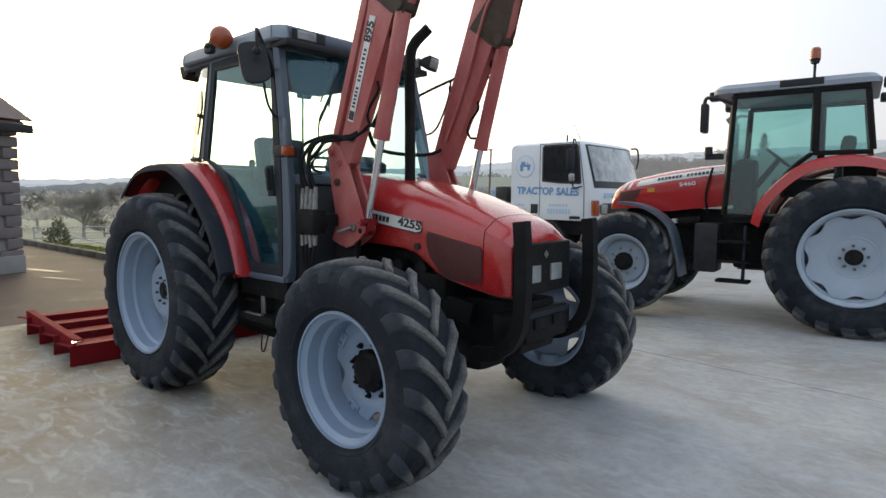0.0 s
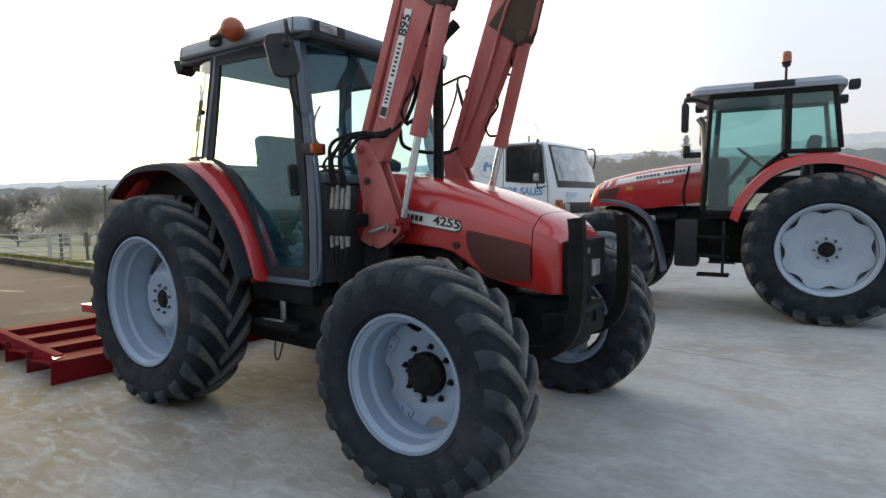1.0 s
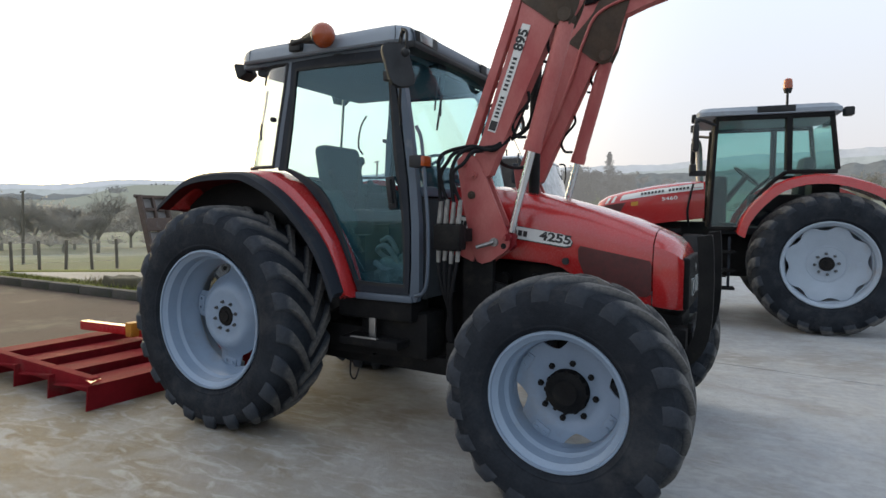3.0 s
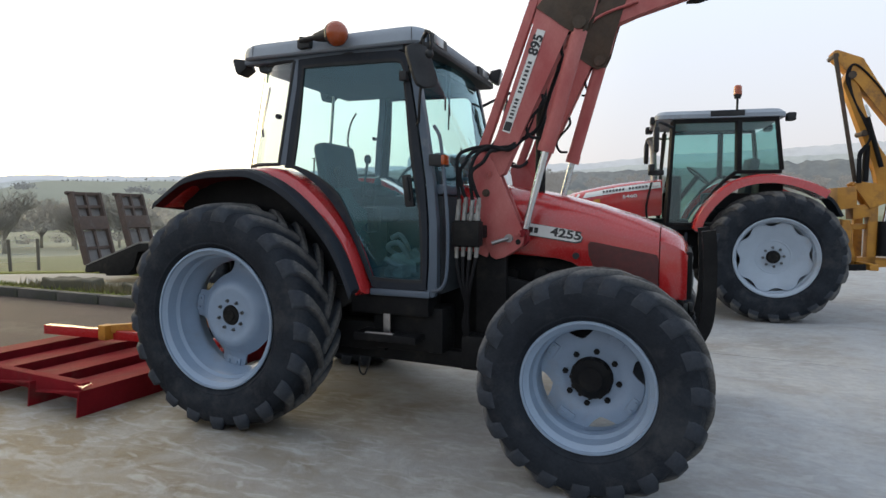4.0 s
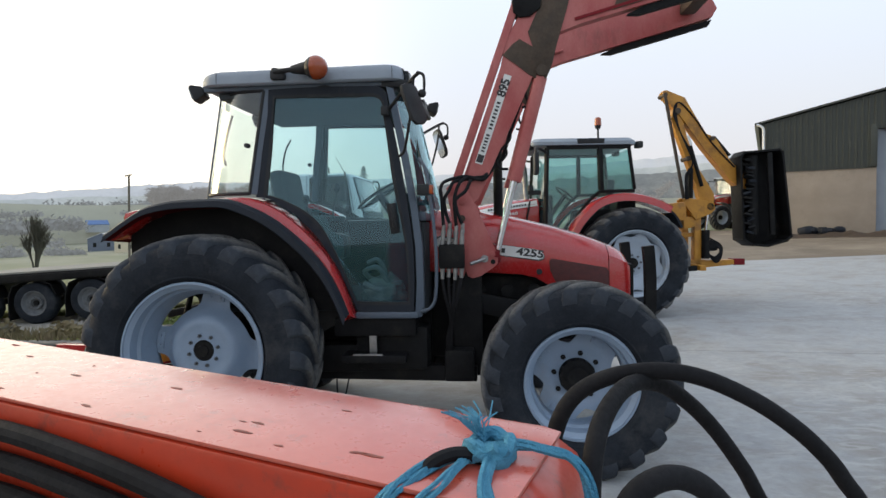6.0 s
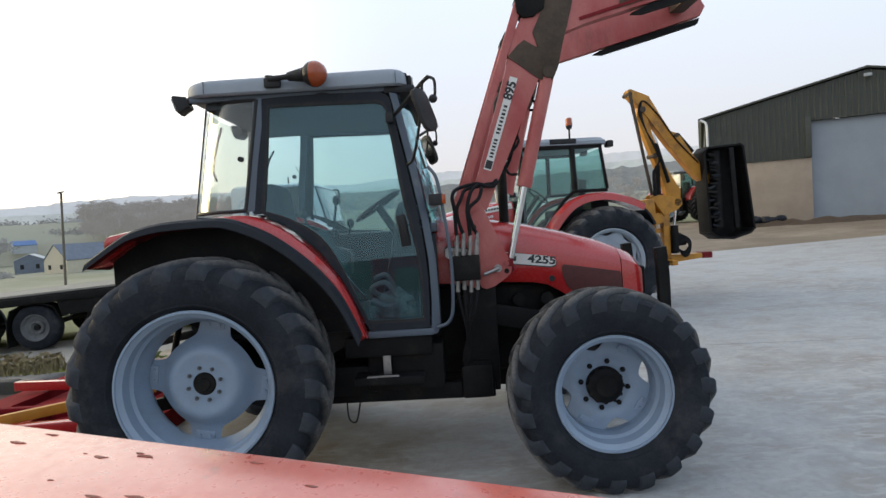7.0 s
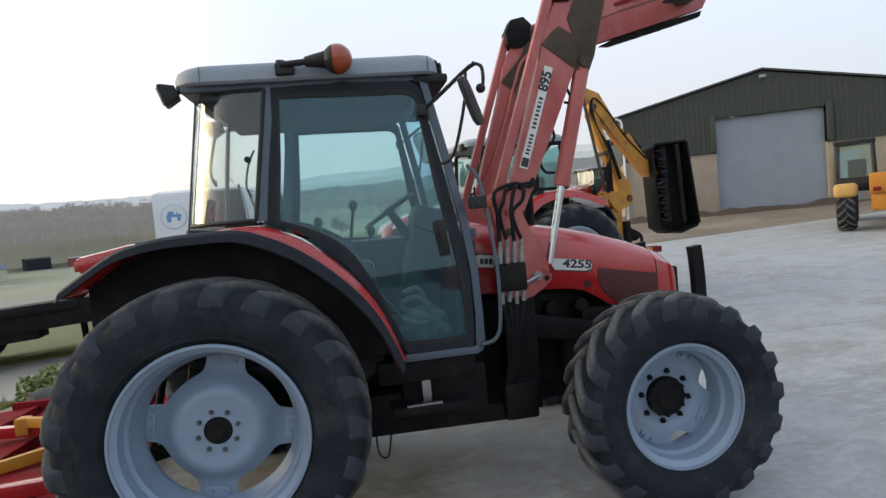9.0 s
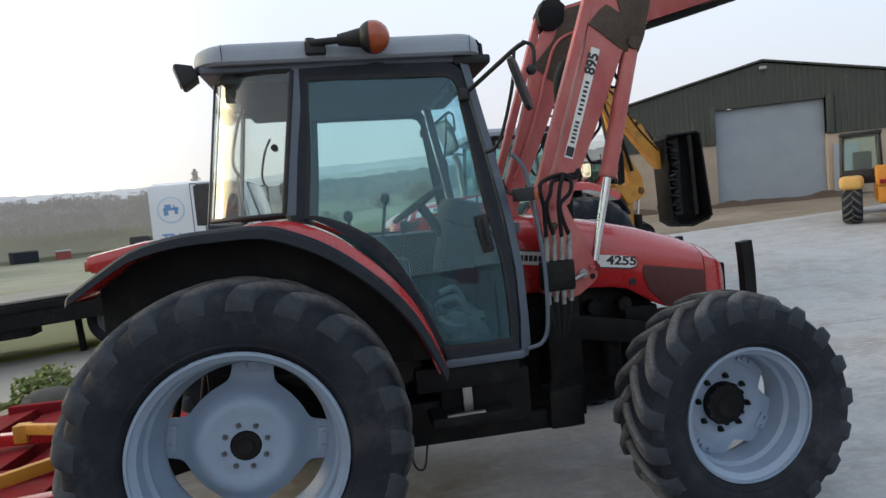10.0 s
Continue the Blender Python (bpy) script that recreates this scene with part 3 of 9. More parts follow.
def bar_bm(R, w, side, lug_h=0.035, lug_w=0.06, sweep=0.30):
    """One tread bar at the top of the tyre: the end at the middle leads, the shoulder end trails and runs down the sidewall."""
    bm = bmesh.new()
    Rc = R - lug_h
    rings = []
    # along the bar, half width at its foot and top, and how far both lie below the tread
    for s, yo, yi, out, foot in ((0.0, -0.02, -0.02, 0.0, 0.012), (0.25, 0.1, 0.1, 0.0, 0.012), (0.5, 0.21, 0.21, 0.002, 0.014), (0.72, 0.31, 0.31, 0.006, 0.02), (0.88, 0.392, 0.38, 0.016, 0.035),
                                 (0.96, 0.446, 0.42, 0.034, 0.058), (1.0, 0.478, 0.45, 0.058, 0.075), (1.01, 0.494, 0.465, 0.08, 0.092), (1.02, 0.496, 0.475, 0.1, 0.108), (1.03, 0.486, 0.475, 0.118, 0.116)):
        a = -sweep * (s ** 0.85)
        wd = lug_w * (0.95 + 0.95 * min(s, 1.0) ** 3)
        r_lo, r_hi = Rc - foot, R - out
        y0, y1 = side * w * yi, side * w * yo
        da, db = wd / R * 0.66, wd / R * 0.48
        k = 0.72
        rings.append([(r_lo * math.sin(a - da), y0, r_lo * math.cos(a - da)),
                      ((r_lo + (r_hi - r_lo) * k) * math.sin(a - db * 1.12), y0 + (y1 - y0) * k, (r_lo + (r_hi - r_lo) * k) * math.cos(a - db * 1.12)),
                      (r_hi * math.sin(a - db * 0.84), y1, r_hi * math.cos(a - db * 0.84)), (r_hi * math.sin(a + db * 0.84), y1, r_hi * math.cos(a + db * 0.84)),
                      ((r_lo + (r_hi - r_lo) * k) * math.sin(a + db * 1.12), y0 + (y1 - y0) * k, (r_lo + (r_hi - r_lo) * k) * math.cos(a + db * 1.12)),
                      (r_lo * math.sin(a + da), y0, r_lo * math.cos(a + da))])
    return loft(bm, rings)


def rim_bm(rim_r, w, well=0.05, n=64):
    """The steel rim: flanges, bead seats and the dropped well. Outer side at -y."""
    h = w / 2
    r = rim_r
    prof = [(r, -h), (r + 0.004, -h + 0.008), (r - 0.004, -h + 0.022), (r - 0.028, -h + 0.03), (r - 0.034, -h + 0.1), (r - 0.05, -h + 0.115), (r - 0.055, -h + 0.19),
            (r - 0.034 - well, -h + 0.235), (r - 0.034 - well, h - 0.13), (r - 0.034, h - 0.08), (r - 0.03, h - 0.03), (r - 0.004, h - 0.02), (r + 0.003, h),
            (r - 0.012, h + 0.001), (r - 0.038, h - 0.022), (r - 0.045, h - 0.085), (r - 0.046 - well, h - 0.135), (r - 0.046 - well, -h + 0.23), (r - 0.066, -h + 0.185),
            (r - 0.062, -h + 0.12), (r - 0.046, -h + 0.102), (r - 0.04, -h + 0.034), (r - 0.014, -h + 0.012), (r - 0.012, -h - 0.001)]
    return lathe(bmesh.new(), prof, n, closed=True)


def disc_bm(r_in, r_gap, r_tab, y_hub, y_edge, tabs=4, spin=0.0, tab_half=0.17, n=96, t=0.012, dish=0.45, soft=0.12, square=False, arm=0.0, bulge=0.0):
    """The wheel disc: dished plate, cut back between the tabs that meet the rim."""
    bm = bmesh.new()
    rows = []
    for u in (0.0, 0.12, 0.24, 0.34, 0.42, 0.5, 0.58, 0.68, 0.84, 1.0):
        row = []
        for k in range(n):
            a = 2 * math.pi * k / n
            off = abs((a - spin + math.pi / tabs) % (2 * math.pi / tabs) - math.pi / tabs)
            f = max(0.0, min(1.0, (off - tab_half) / soft))
            f = f * f * (3 - 2 * f)
            ro = r_tab + (r_gap - r_tab) * f
            if square:
                g = r_gap / math.cos(math.pi / tabs - off) ** 0.72
                ro = 0.5 * (g + r_tab - math.sqrt((g - r_tab) ** 2 + 0.0012))
            if arm:
                g = min(r_tab, arm / max(math.sin(off), 0.01))
                ro = min(r_tab, 0.5 * (g + r_gap + math.sqrt((g - r_gap) ** 2 + 0.0035)))
            r = r_in + (ro - r_in) * u
            v = (r - r_in) / (r_tab - r_in)
            s = max(0.0, min(1.0, (v - 0.25) / dish))
            s = s * s * (3 - 2 * s)
            swell = -bulge * math.sin(math.pi * max(0.0, min(1.0, (v - 0.22) / 0.4))) ** 2
            row.append(bm.verts.new((r * math.sin(a), y_hub + (y_edge - y_hub) * s + swell, r * math.cos(a))))
        rows.append(row)
    for q, s in zip(rows, rows[1:]):
        for k in range(n):
            bm.faces.new((q[k], q[(k + 1) % n], s[(k + 1) % n], s[k]))
    return thick(bm, t)


def tread_bars(wheel, R, w, lugs, lug, side, mat):
    """Chevron bars round a tyre, each a part; they lead with the wheel's roll on both sides."""
    for half in (-1, 1):
        bm = bar_bm(R, w, half, *lug)
        if side > 0:
            for v in bm.verts:
                v.co.x *= -1
        me = mesh_of("tread_bar", bm, mat, 40)
        for k in range(lugs):
            ob = new("tread_bar", me)
            ob.parent = wheel
            ob.matrix_local = pose(0, 0, 0, 0, 360 * (k + (0.5 if half > 0 else 0.0)) / lugs, 0)


def make_wheel(parent, at, R, rim_r, w, rim_w, lugs, style, side=-1, rim_mat=None, spin=0.2, tyre_mesh=None):
    """wheel > tyre, disc, hub, each nut. at: the middle of the tyre; side -1: outer face towards -y."""
    rim_mat = rim_mat or RIM
    flip = Matrix.Identity(4) if side < 0 else pose(0, 0, 0, 0, 0, 180)
    wheel = part("wheel", rim_bm(rim_r, rim_w, style.get("well", 0.05)), rim_mat, parent)
    wheel.matrix_local = Matrix.Translation(at) @ flip @ pose(0, 0, 0, 0, spin * 57.3, 0)
    def sub(name, bm, mat, label=""):
        return part(name, bm, mat, wheel, label)
    lug = style.get("lug", (0.035, 0.06, 0.30))
    sub("tyre", tyre_bm(R, rim_r, w, lug[0]), RUBBER, "black rubber tyre carcass")
    tread_bars(wheel, R, w, lugs, lug, side, LUG_REAR if R > 0.7 else LUG_FRONT)
    yh, ye = style["hub_y"], style["edge_y"]
    sub("disc", disc_bm(style["r_in"], style["gap"], rim_r - style["inset"], yh, ye, style.get("tabs", 4), 0.0, style.get("tab", 0.17), dish=style.get("dish", 0.45), soft=style.get("soft", 0.12), square=style.get("square", False), arm=style.get("arm", 0.0), bulge=style.get("bulge", 0.0), n=160), rim_mat)
    for k in range(style.get("tabs", 4) if style.get("brackets", True) else 0):
        a = 2 * math.pi * k / style.get("tabs", 4)
        bm = bmesh.new()
        rt = rim_r - style["inset"]
        m = pose(0, 0, 0, 0, math.degrees(a), 0)
        box(bm, (0, ye + 0.03, rt - 0.005), (2 * style.get("tab", 0.17) * rt * 0.8, 0.1, 0.05), bevel=0.008)
        box(bm, (0, ye - 0.014, rt - 0.042), (0.12 if style["hub"] == "plain" else 0.09, 0.018, 0.056), bevel=0.006)
        for u in (-0.032, 0.032):
            rod(bm, (u * (1.0 if style["hub"] == "plain" else 0.75), ye - 0.02, rt - 0.042), (u * (1.0 if style["hub"] == "plain" else 0.75), ye - 0.036, rt - 0.042), 0.011, n=6)
        bm.transform(m)
        sub("rim_lug", bm, rim_mat)
    hr, hy = style["hub_r"], style["hub_out"]
    bm = bmesh.new()
    if style["hub"] == "planetary":
        lathe(bm, [(0.001, hy - 0.01), (hr * 0.55, hy - 0.01), (hr * 0.62, hy), (hr * 0.92, hy + 0.012), (hr, hy + 0.03), (hr, yh + 0.02), (hr * 1.02, yh + 0.2), (0.001, yh + 0.22)], 32)
        for k in range(12):
            a = 2 * math.pi * k / 12
            box(bm, (hr * 0.93 * math.sin(a), hy + 0.02, hr * 0.93 * math.cos(a)), (0.02, 0.02, 0.02), (0, math.degrees(a), 0), 0.004)
    else:
        lathe(bm, [(0.001, hy), (hr * 0.5, hy), (hr * 0.55, hy + 0.008), (hr * 0.9, hy + 0.01), (hr, hy + 0.02), (hr, yh + 0.02), (hr * 1.6, yh + 0.03), (hr * 1.6, yh + 0.3), (0.001, yh + 0.3)], 32)
    sub("hub", bm, BLACK, "black axle hub")
    if "ring" in style:
        rr = style["ring"]
        bm = bmesh.new()
        lathe(bm, [(rr - 0.012, yh + 0.003), (rr - 0.004, yh - 0.007), (rr + 0.006, yh - 0.007), (rr + 0.014, yh + 0.003)], 48)
        sub("stiffening_ring", bm, rim_mat)
        for k in range(style["holes"][0]):
            a = 2 * math.pi * (k + 0.5) / style["holes"][0]
            x, z = style["holes"][1] * math.sin(a), style["holes"][1] * math.cos(a)
            bm = bmesh.new()
            rod(bm, (x, yh - 0.003, z), (x, yh + 0.05, z), style["holes"][2], n=10)
            sub("disc_bolt", bm, BLACK)
    nb, br = style["bolts"], style["bolt_r"]
    bm = bmesh.new()
    rod(bm, (0, 0.002, 0), (0, -0.016, 0), 0.017, n=6)
    rod(bm, (0, -0.014, 0), (0, style.get("stud", -0.034), 0), 0.009, n=8)
    nut_mesh = mesh_of("nut", bm, style.get("bolt_mat", STEEL), 30)
    for k in range(nb):
        a = 2 * math.pi * (k + 0.5) / nb
        ob = new("nut", nut_mesh)
        ob.parent = wheel
        ob.matrix_local = pose(br * math.sin(a), yh - 0.006, br * math.cos(a)) @ Matrix.Scale(style.get("nut", 1.0), 4)
    return wheel


# ---- the red loader tractor; it heads along +x, its right side towards -y ----
NUT = surface("dull grey nut", (0.13, 0.14, 0.15), (0.08, 0.085, 0.09), rough=0.5, metal=0.3, scale=20, fine=90, bump=0.1)
tractor = thing("loader_tractor", "red farm tractor, grey cab, raised front loader, on concrete", "tractor")
REAR = dict(hub_y=-0.02, edge_y=0.07, r_in=0.07, gap=0.272, inset=0.078, tab=0.14, arm=0.09, bulge=0.022, hub="plain", hub_r=0.07, hub_out=-0.045, bolts=8, bolt_r=0.1, nut=0.8, bolt_mat=NUT, holes=(3, 0.18, 0.006), ring=0.13, lug=(0.036, 0.06, 0.35), dish=0.55)
FRONT = dict(hub_y=0.085, edge_y=0.07, r_in=0.1, gap=0.19, inset=0.046, well=0.022, tab=0.26, arm=0.125, hub="planetary", hub_r=0.112, hub_out=0.02, bolts=8, bolt_r=0.143, bolt_mat=BLACK, lug=(0.032, 0.05, 0.36), dish=0.3)
make_wheel(tractor, (0, -0.876, 0.745), 0.765, 0.465, 0.45, 0.40, 21, REAR, -1, spin=0.16)
make_wheel(tractor, (0, 0.876, 0.745), 0.765, 0.465, 0.45, 0.40, 21, REAR, 1, spin=0.5)
make_wheel(tractor, (2.411, -0.965, 0.585), 0.6, 0.34, 0.375, 0.31, 19, FRONT, -1, spin=0.55)
make_wheel(tractor, (2.411, 0.965, 0.585), 0.6, 0.34, 0.375, 0.31, 19, FRONT, 1, spin=0.1)


# chassis, engine and axles
bm = bmesh.new()
box(bm, (0.1, 0, 0.78), (0.8, 0.5, 0.62), bevel=0.06)
box(bm, (0.95, 0, 0.72), (1.0, 0.4, 0.5), bevel=0.05)
rod(bm, (0, -0.66, 0.745), (0, 0.66, 0.745), 0.13, n=20)
rod(bm, (0, -0.84, 0.745), (0, 0.84, 0.745), 0.07, n=16)
part("transmission", bm, BLACK, tractor)
bm = bmesh.new()
box(bm, (1.9, 0, 0.85), (0.95, 0.42, 0.62), bevel=0.04)
box(bm, (1.9, 0, 1.15), (1.1, 0.36, 0.35), bevel=0.03)
box(bm, (1.8, 0, 0.5), (0.75, 0.3, 0.2), bevel=0.05)
for k in range(4):
    rod(bm, (1.6 + 0.2 * k, -0.24, 1.05), (1.6 + 0.2 * k, -0.3, 1.05), 0.045, n=12)
rod(bm, (2.1, -0.27, 0.62), (2.1, -0.27, 0.86), 0.06, n=14)
rod(bm, (1.75, -0.27, 0.7), (1.75, -0.27, 0.9), 0.05, n=14)
box(bm, (2.3, -0.26, 0.95), (0.22, 0.1, 0.16), bevel=0.02)
part("engine", bm, BLACK, tractor)
bm = bmesh.new()
box(bm, (2.62, 0, 0.75), (0.5, 0.36, 0.3), bevel=0.03)
beam(bm, (2.41, -0.62, 0.57), (2.41, 0.62, 0.57), 0.16, 0.15, 0.03)
box(bm, (2.41, 0, 0.55), (0.3, 0.3, 0.25), bevel=0.06)
for s in (-1, 1):
    rod(bm, (2.41, s * 0.6, 0.44), (2.41, s * 0.6, 0.74), 0.085, n=16)
    rod(bm, (2.41, s * 0.58, 0.585), (2.41, s * 0.8, 0.585), 0.13, n=20)
    rod(bm, (2.3, s * 0.15, 0.52), (2.25, s * 0.58, 0.53), 0.022, n=10)
part("front_axle", bm, BLACK, tractor)

# bonnet: rings from the cab to the nose, with an arched lower edge over the wheel
def bonnet_ring(x, top, sh, low, w):
    half = [(0, top), (0.1, top - 0.003), (w * 0.62, top - 0.016), (w * 0.7, top - 0.026), (w * 0.9, (top + sh) / 2 - 0.022), (w * 0.975, sh), (w, sh - 0.05), (w + 0.004, (sh + low) / 2), (w, low + 0.02), (w - 0.012, low)]
    return [(x, -y, z) for y, z in half[::-1]] + [(x, y, z) for y, z in half[1:]]


_rows = [(1.42, 1.665, 1.53, 1.2, 0.352), (1.7, 1.65, 1.515, 1.19, 0.352), (1.92, 1.615, 1.49, 1.185, 0.352), (2.1, 1.58, 1.45, 1.172, 0.352), (2.2, 1.555, 1.43, 1.15, 0.352), (2.3, 1.53, 1.405, 1.09, 0.352),
         (2.36, 1.515, 1.39, 1.05, 0.352), (2.44, 1.488, 1.37, 1.015, 0.351), (2.58, 1.445, 1.335, 0.985, 0.349), (2.715, 1.39, 1.3, 0.962, 0.345)]
bm = bmesh.new()
loft(bm, [bonnet_ring(*r) for r in _rows], closed=False)
thick(bm, 0.012)
part("bonnet", bm, RED, tractor, "glossy red sloping bonnet")
bm = bmesh.new()
_nose = [(2.721, 1.388, 1.298, 0.96, 0.345), (2.76, 1.37, 1.285, 0.955, 0.343), (2.81, 1.345, 1.265, 0.948, 0.335), (2.85, 1.31, 1.24, 0.945, 0.318), (2.875, 1.27, 1.215, 0.945, 0.3)]
loft(bm, [bonnet_ring(*r) for r in _nose], closed=False)
_e = [(2.875, y, z) for _, y, z in bonnet_ring(*_nose[-1])]
bm.faces.new([bm.verts.new(p) for p in _e])
bmesh.ops.remove_doubles(bm, verts=bm.verts[:], dist=0.0005)
part("nose_cone", bm, RED, tractor, "red nose with dark grille")
bm = bmesh.new()
box(bm, (2.884, 0, 1.09), (0.04, 0.58, 0.29), bevel=0.018, seg=3)
part("grille", bm, BLACK, tractor, "black front grille")
for s in (-1, 1):
    bm = bmesh.new()
    box(bm, (2.905, s * 0.115, 1.06), (0.02, 0.12, 0.1), bevel=0.012)
    part("headlight", bm, LENS, tractor, "square clear headlight")
bm = bmesh.new()
box(bm, (2.909, 0, 1.165), (0.006, 0.035, 0.035), (45, 0, 0), bevel=0.004)
part("badge", bm, STEEL, tractor)
bm = bmesh.new()
slab(bm, [(2.315, 1.285), (2.7, 1.215), (2.715, 1.19), (2.715, 1.03), (2.69, 1.012), (2.48, 1.012), (2.43, 1.03), (2.335, 1.13), (2.305, 1.2), (2.3, 1.265)], -0.361, -0.352, bevel=0.003)
part("side_vent", bm, VENT, tractor, "dark mesh vent panel in the bonnet side")
bm = bmesh.new()
slab(bm, [(2.315, 1.285), (2.7, 1.215), (2.715, 1.19), (2.715, 1.03), (2.69, 1.012), (2.48, 1.012), (2.43, 1.03), (2.335, 1.13), (2.305, 1.2), (2.3, 1.265)], 0.352, 0.361, bevel=0.003)
part("side_vent", bm, VENT, tractor, "dark mesh vent panel in the bonnet side")
bm = bmesh.new()
rod(bm, (2.228, -0.35, 1.192), (2.228, -0.366, 1.192), 0.021, n=18)
part("bonnet_catch", bm, PLASTIC, tractor)
# name strip on the bonnet side: white plate, dark bar for the maker, model number
_strip = [(1.5, 1.437), (1.52, 1.45), (2.2, 1.352), (2.245, 1.335), (2.265, 1.31), (2.255, 1.285), (2.22, 1.278), (1.52, 1.372), (1.5, 1.39)]
bm = bmesh.new()
slab(bm, _strip, -0.3625, -0.357)
strip = part("name_strip", bm, WHITE, tractor, "white name strip with black edge and model number")
bm = bmesh.new()
_cx, _cz = 1.9, 1.36
slab(bm, [(_cx + (x - _cx) * 1.012, _cz + (z - _cz) * 1.12) for x, z in _strip], -0.359, -0.3555)
part("strip_edge", bm, INK, strip)
lettering("4255", 0.098, INK, Matrix.Translation((2.165, -0.3632, 1.325)) @ pose(0, 0, 0, 0, 8.0, 0) @ pose(0, 0, 0, 90, 0, 0) @ Matrix.Diagonal((1.0, 0.74, 1, 1)), strip, 0.0012, bold=0.0032)
for a, b, n in ((1.53, 1.7, 6), (1.73, 1.995, 8)):
    for k in range(n):
        p, q = a + (b - a) * k / n, a + (b - a) * (k + 0.76) / n
        bm = bmesh.new()
        beam(bm, (p, -0.3635, 1.409 - 0.1395 * (p - 1.53)), (q, -0.3635, 1.409 - 0.1395 * (q - 1.53)), 0.002, 0.034)
        part("maker_bar", bm, INK, strip)
# front guard: two curved flat horns on a weight block
for s in (-1, 1):
    bm = bmesh.new()
    _path = [(2.66, 0.66), (2.78, 0.67), (2.87, 0.72), (2.925, 0.8), (2.945, 0.92), (2.948, 1.1), (2.944, 1.22), (2.938, 1.31), (2.932, 1.36)]
    line = smooth_line([(x, 0, z) for x, z in _path], 3)
    ribbon(bm, [(p.x + 0.01, p.z) for p in line], s * 0.37 - 0.03, s * 0.37 + 0.03, 0.075)
    for v in bm.verts:
        if v.co.z > 1.33 and v.co.x < 2.91:
            v.co.z -= 0.055
    part("guard_horn", bm, BLACK, tractor, "black curved front guard")
bm = bmesh.new()
box(bm, (2.83, 0, 0.76), (0.14, 0.62, 0.16), bevel=0.015)
box(bm, (2.91, 0, 0.77), (0.03, 0.44, 0.19), bevel=0.01)
box(bm, (2.93, -0.1, 0.78), (0.02, 0.1, 0.06), bevel=0.006)
box(bm, (2.93, 0.1, 0.78), (0.02, 0.1, 0.06), bevel=0.006)
part("front_block", bm, BLACK, tractor)
bm = bmesh.new()
box(bm, (2.922, 0, 0.83), (0.012, 0.46, 0.03), bevel=0.004)
part("block_bar", bm, FLARE, tractor)
# exhaust
bm = bmesh.new()
tube(bm, [(1.945, -0.13, 1.5), (1.945, -0.13, 2.0), (1.945, -0.13, 2.36), (1.96, -0.11, 2.47), (2.01, -0.06, 2.55), (2.03, -0.045, 2.575)], 0.035, 16, 5)
part("exhaust_pipe", bm, BLACK, tractor, "tall matt black exhaust stack")

# cab frame. Right side outline in x, z; the side leans in towards the roof
def lean(z, s=-1):
    """Half width of the cab side at a height."""
    return s * (0.735 if z < 1.3 else 0.735 - 0.075 * (z - 1.3) / 1.2)


def on_side(pts, s=-1, out=0.0):
    return [(x, lean(z, s) + s * out, z) for x, z in pts]


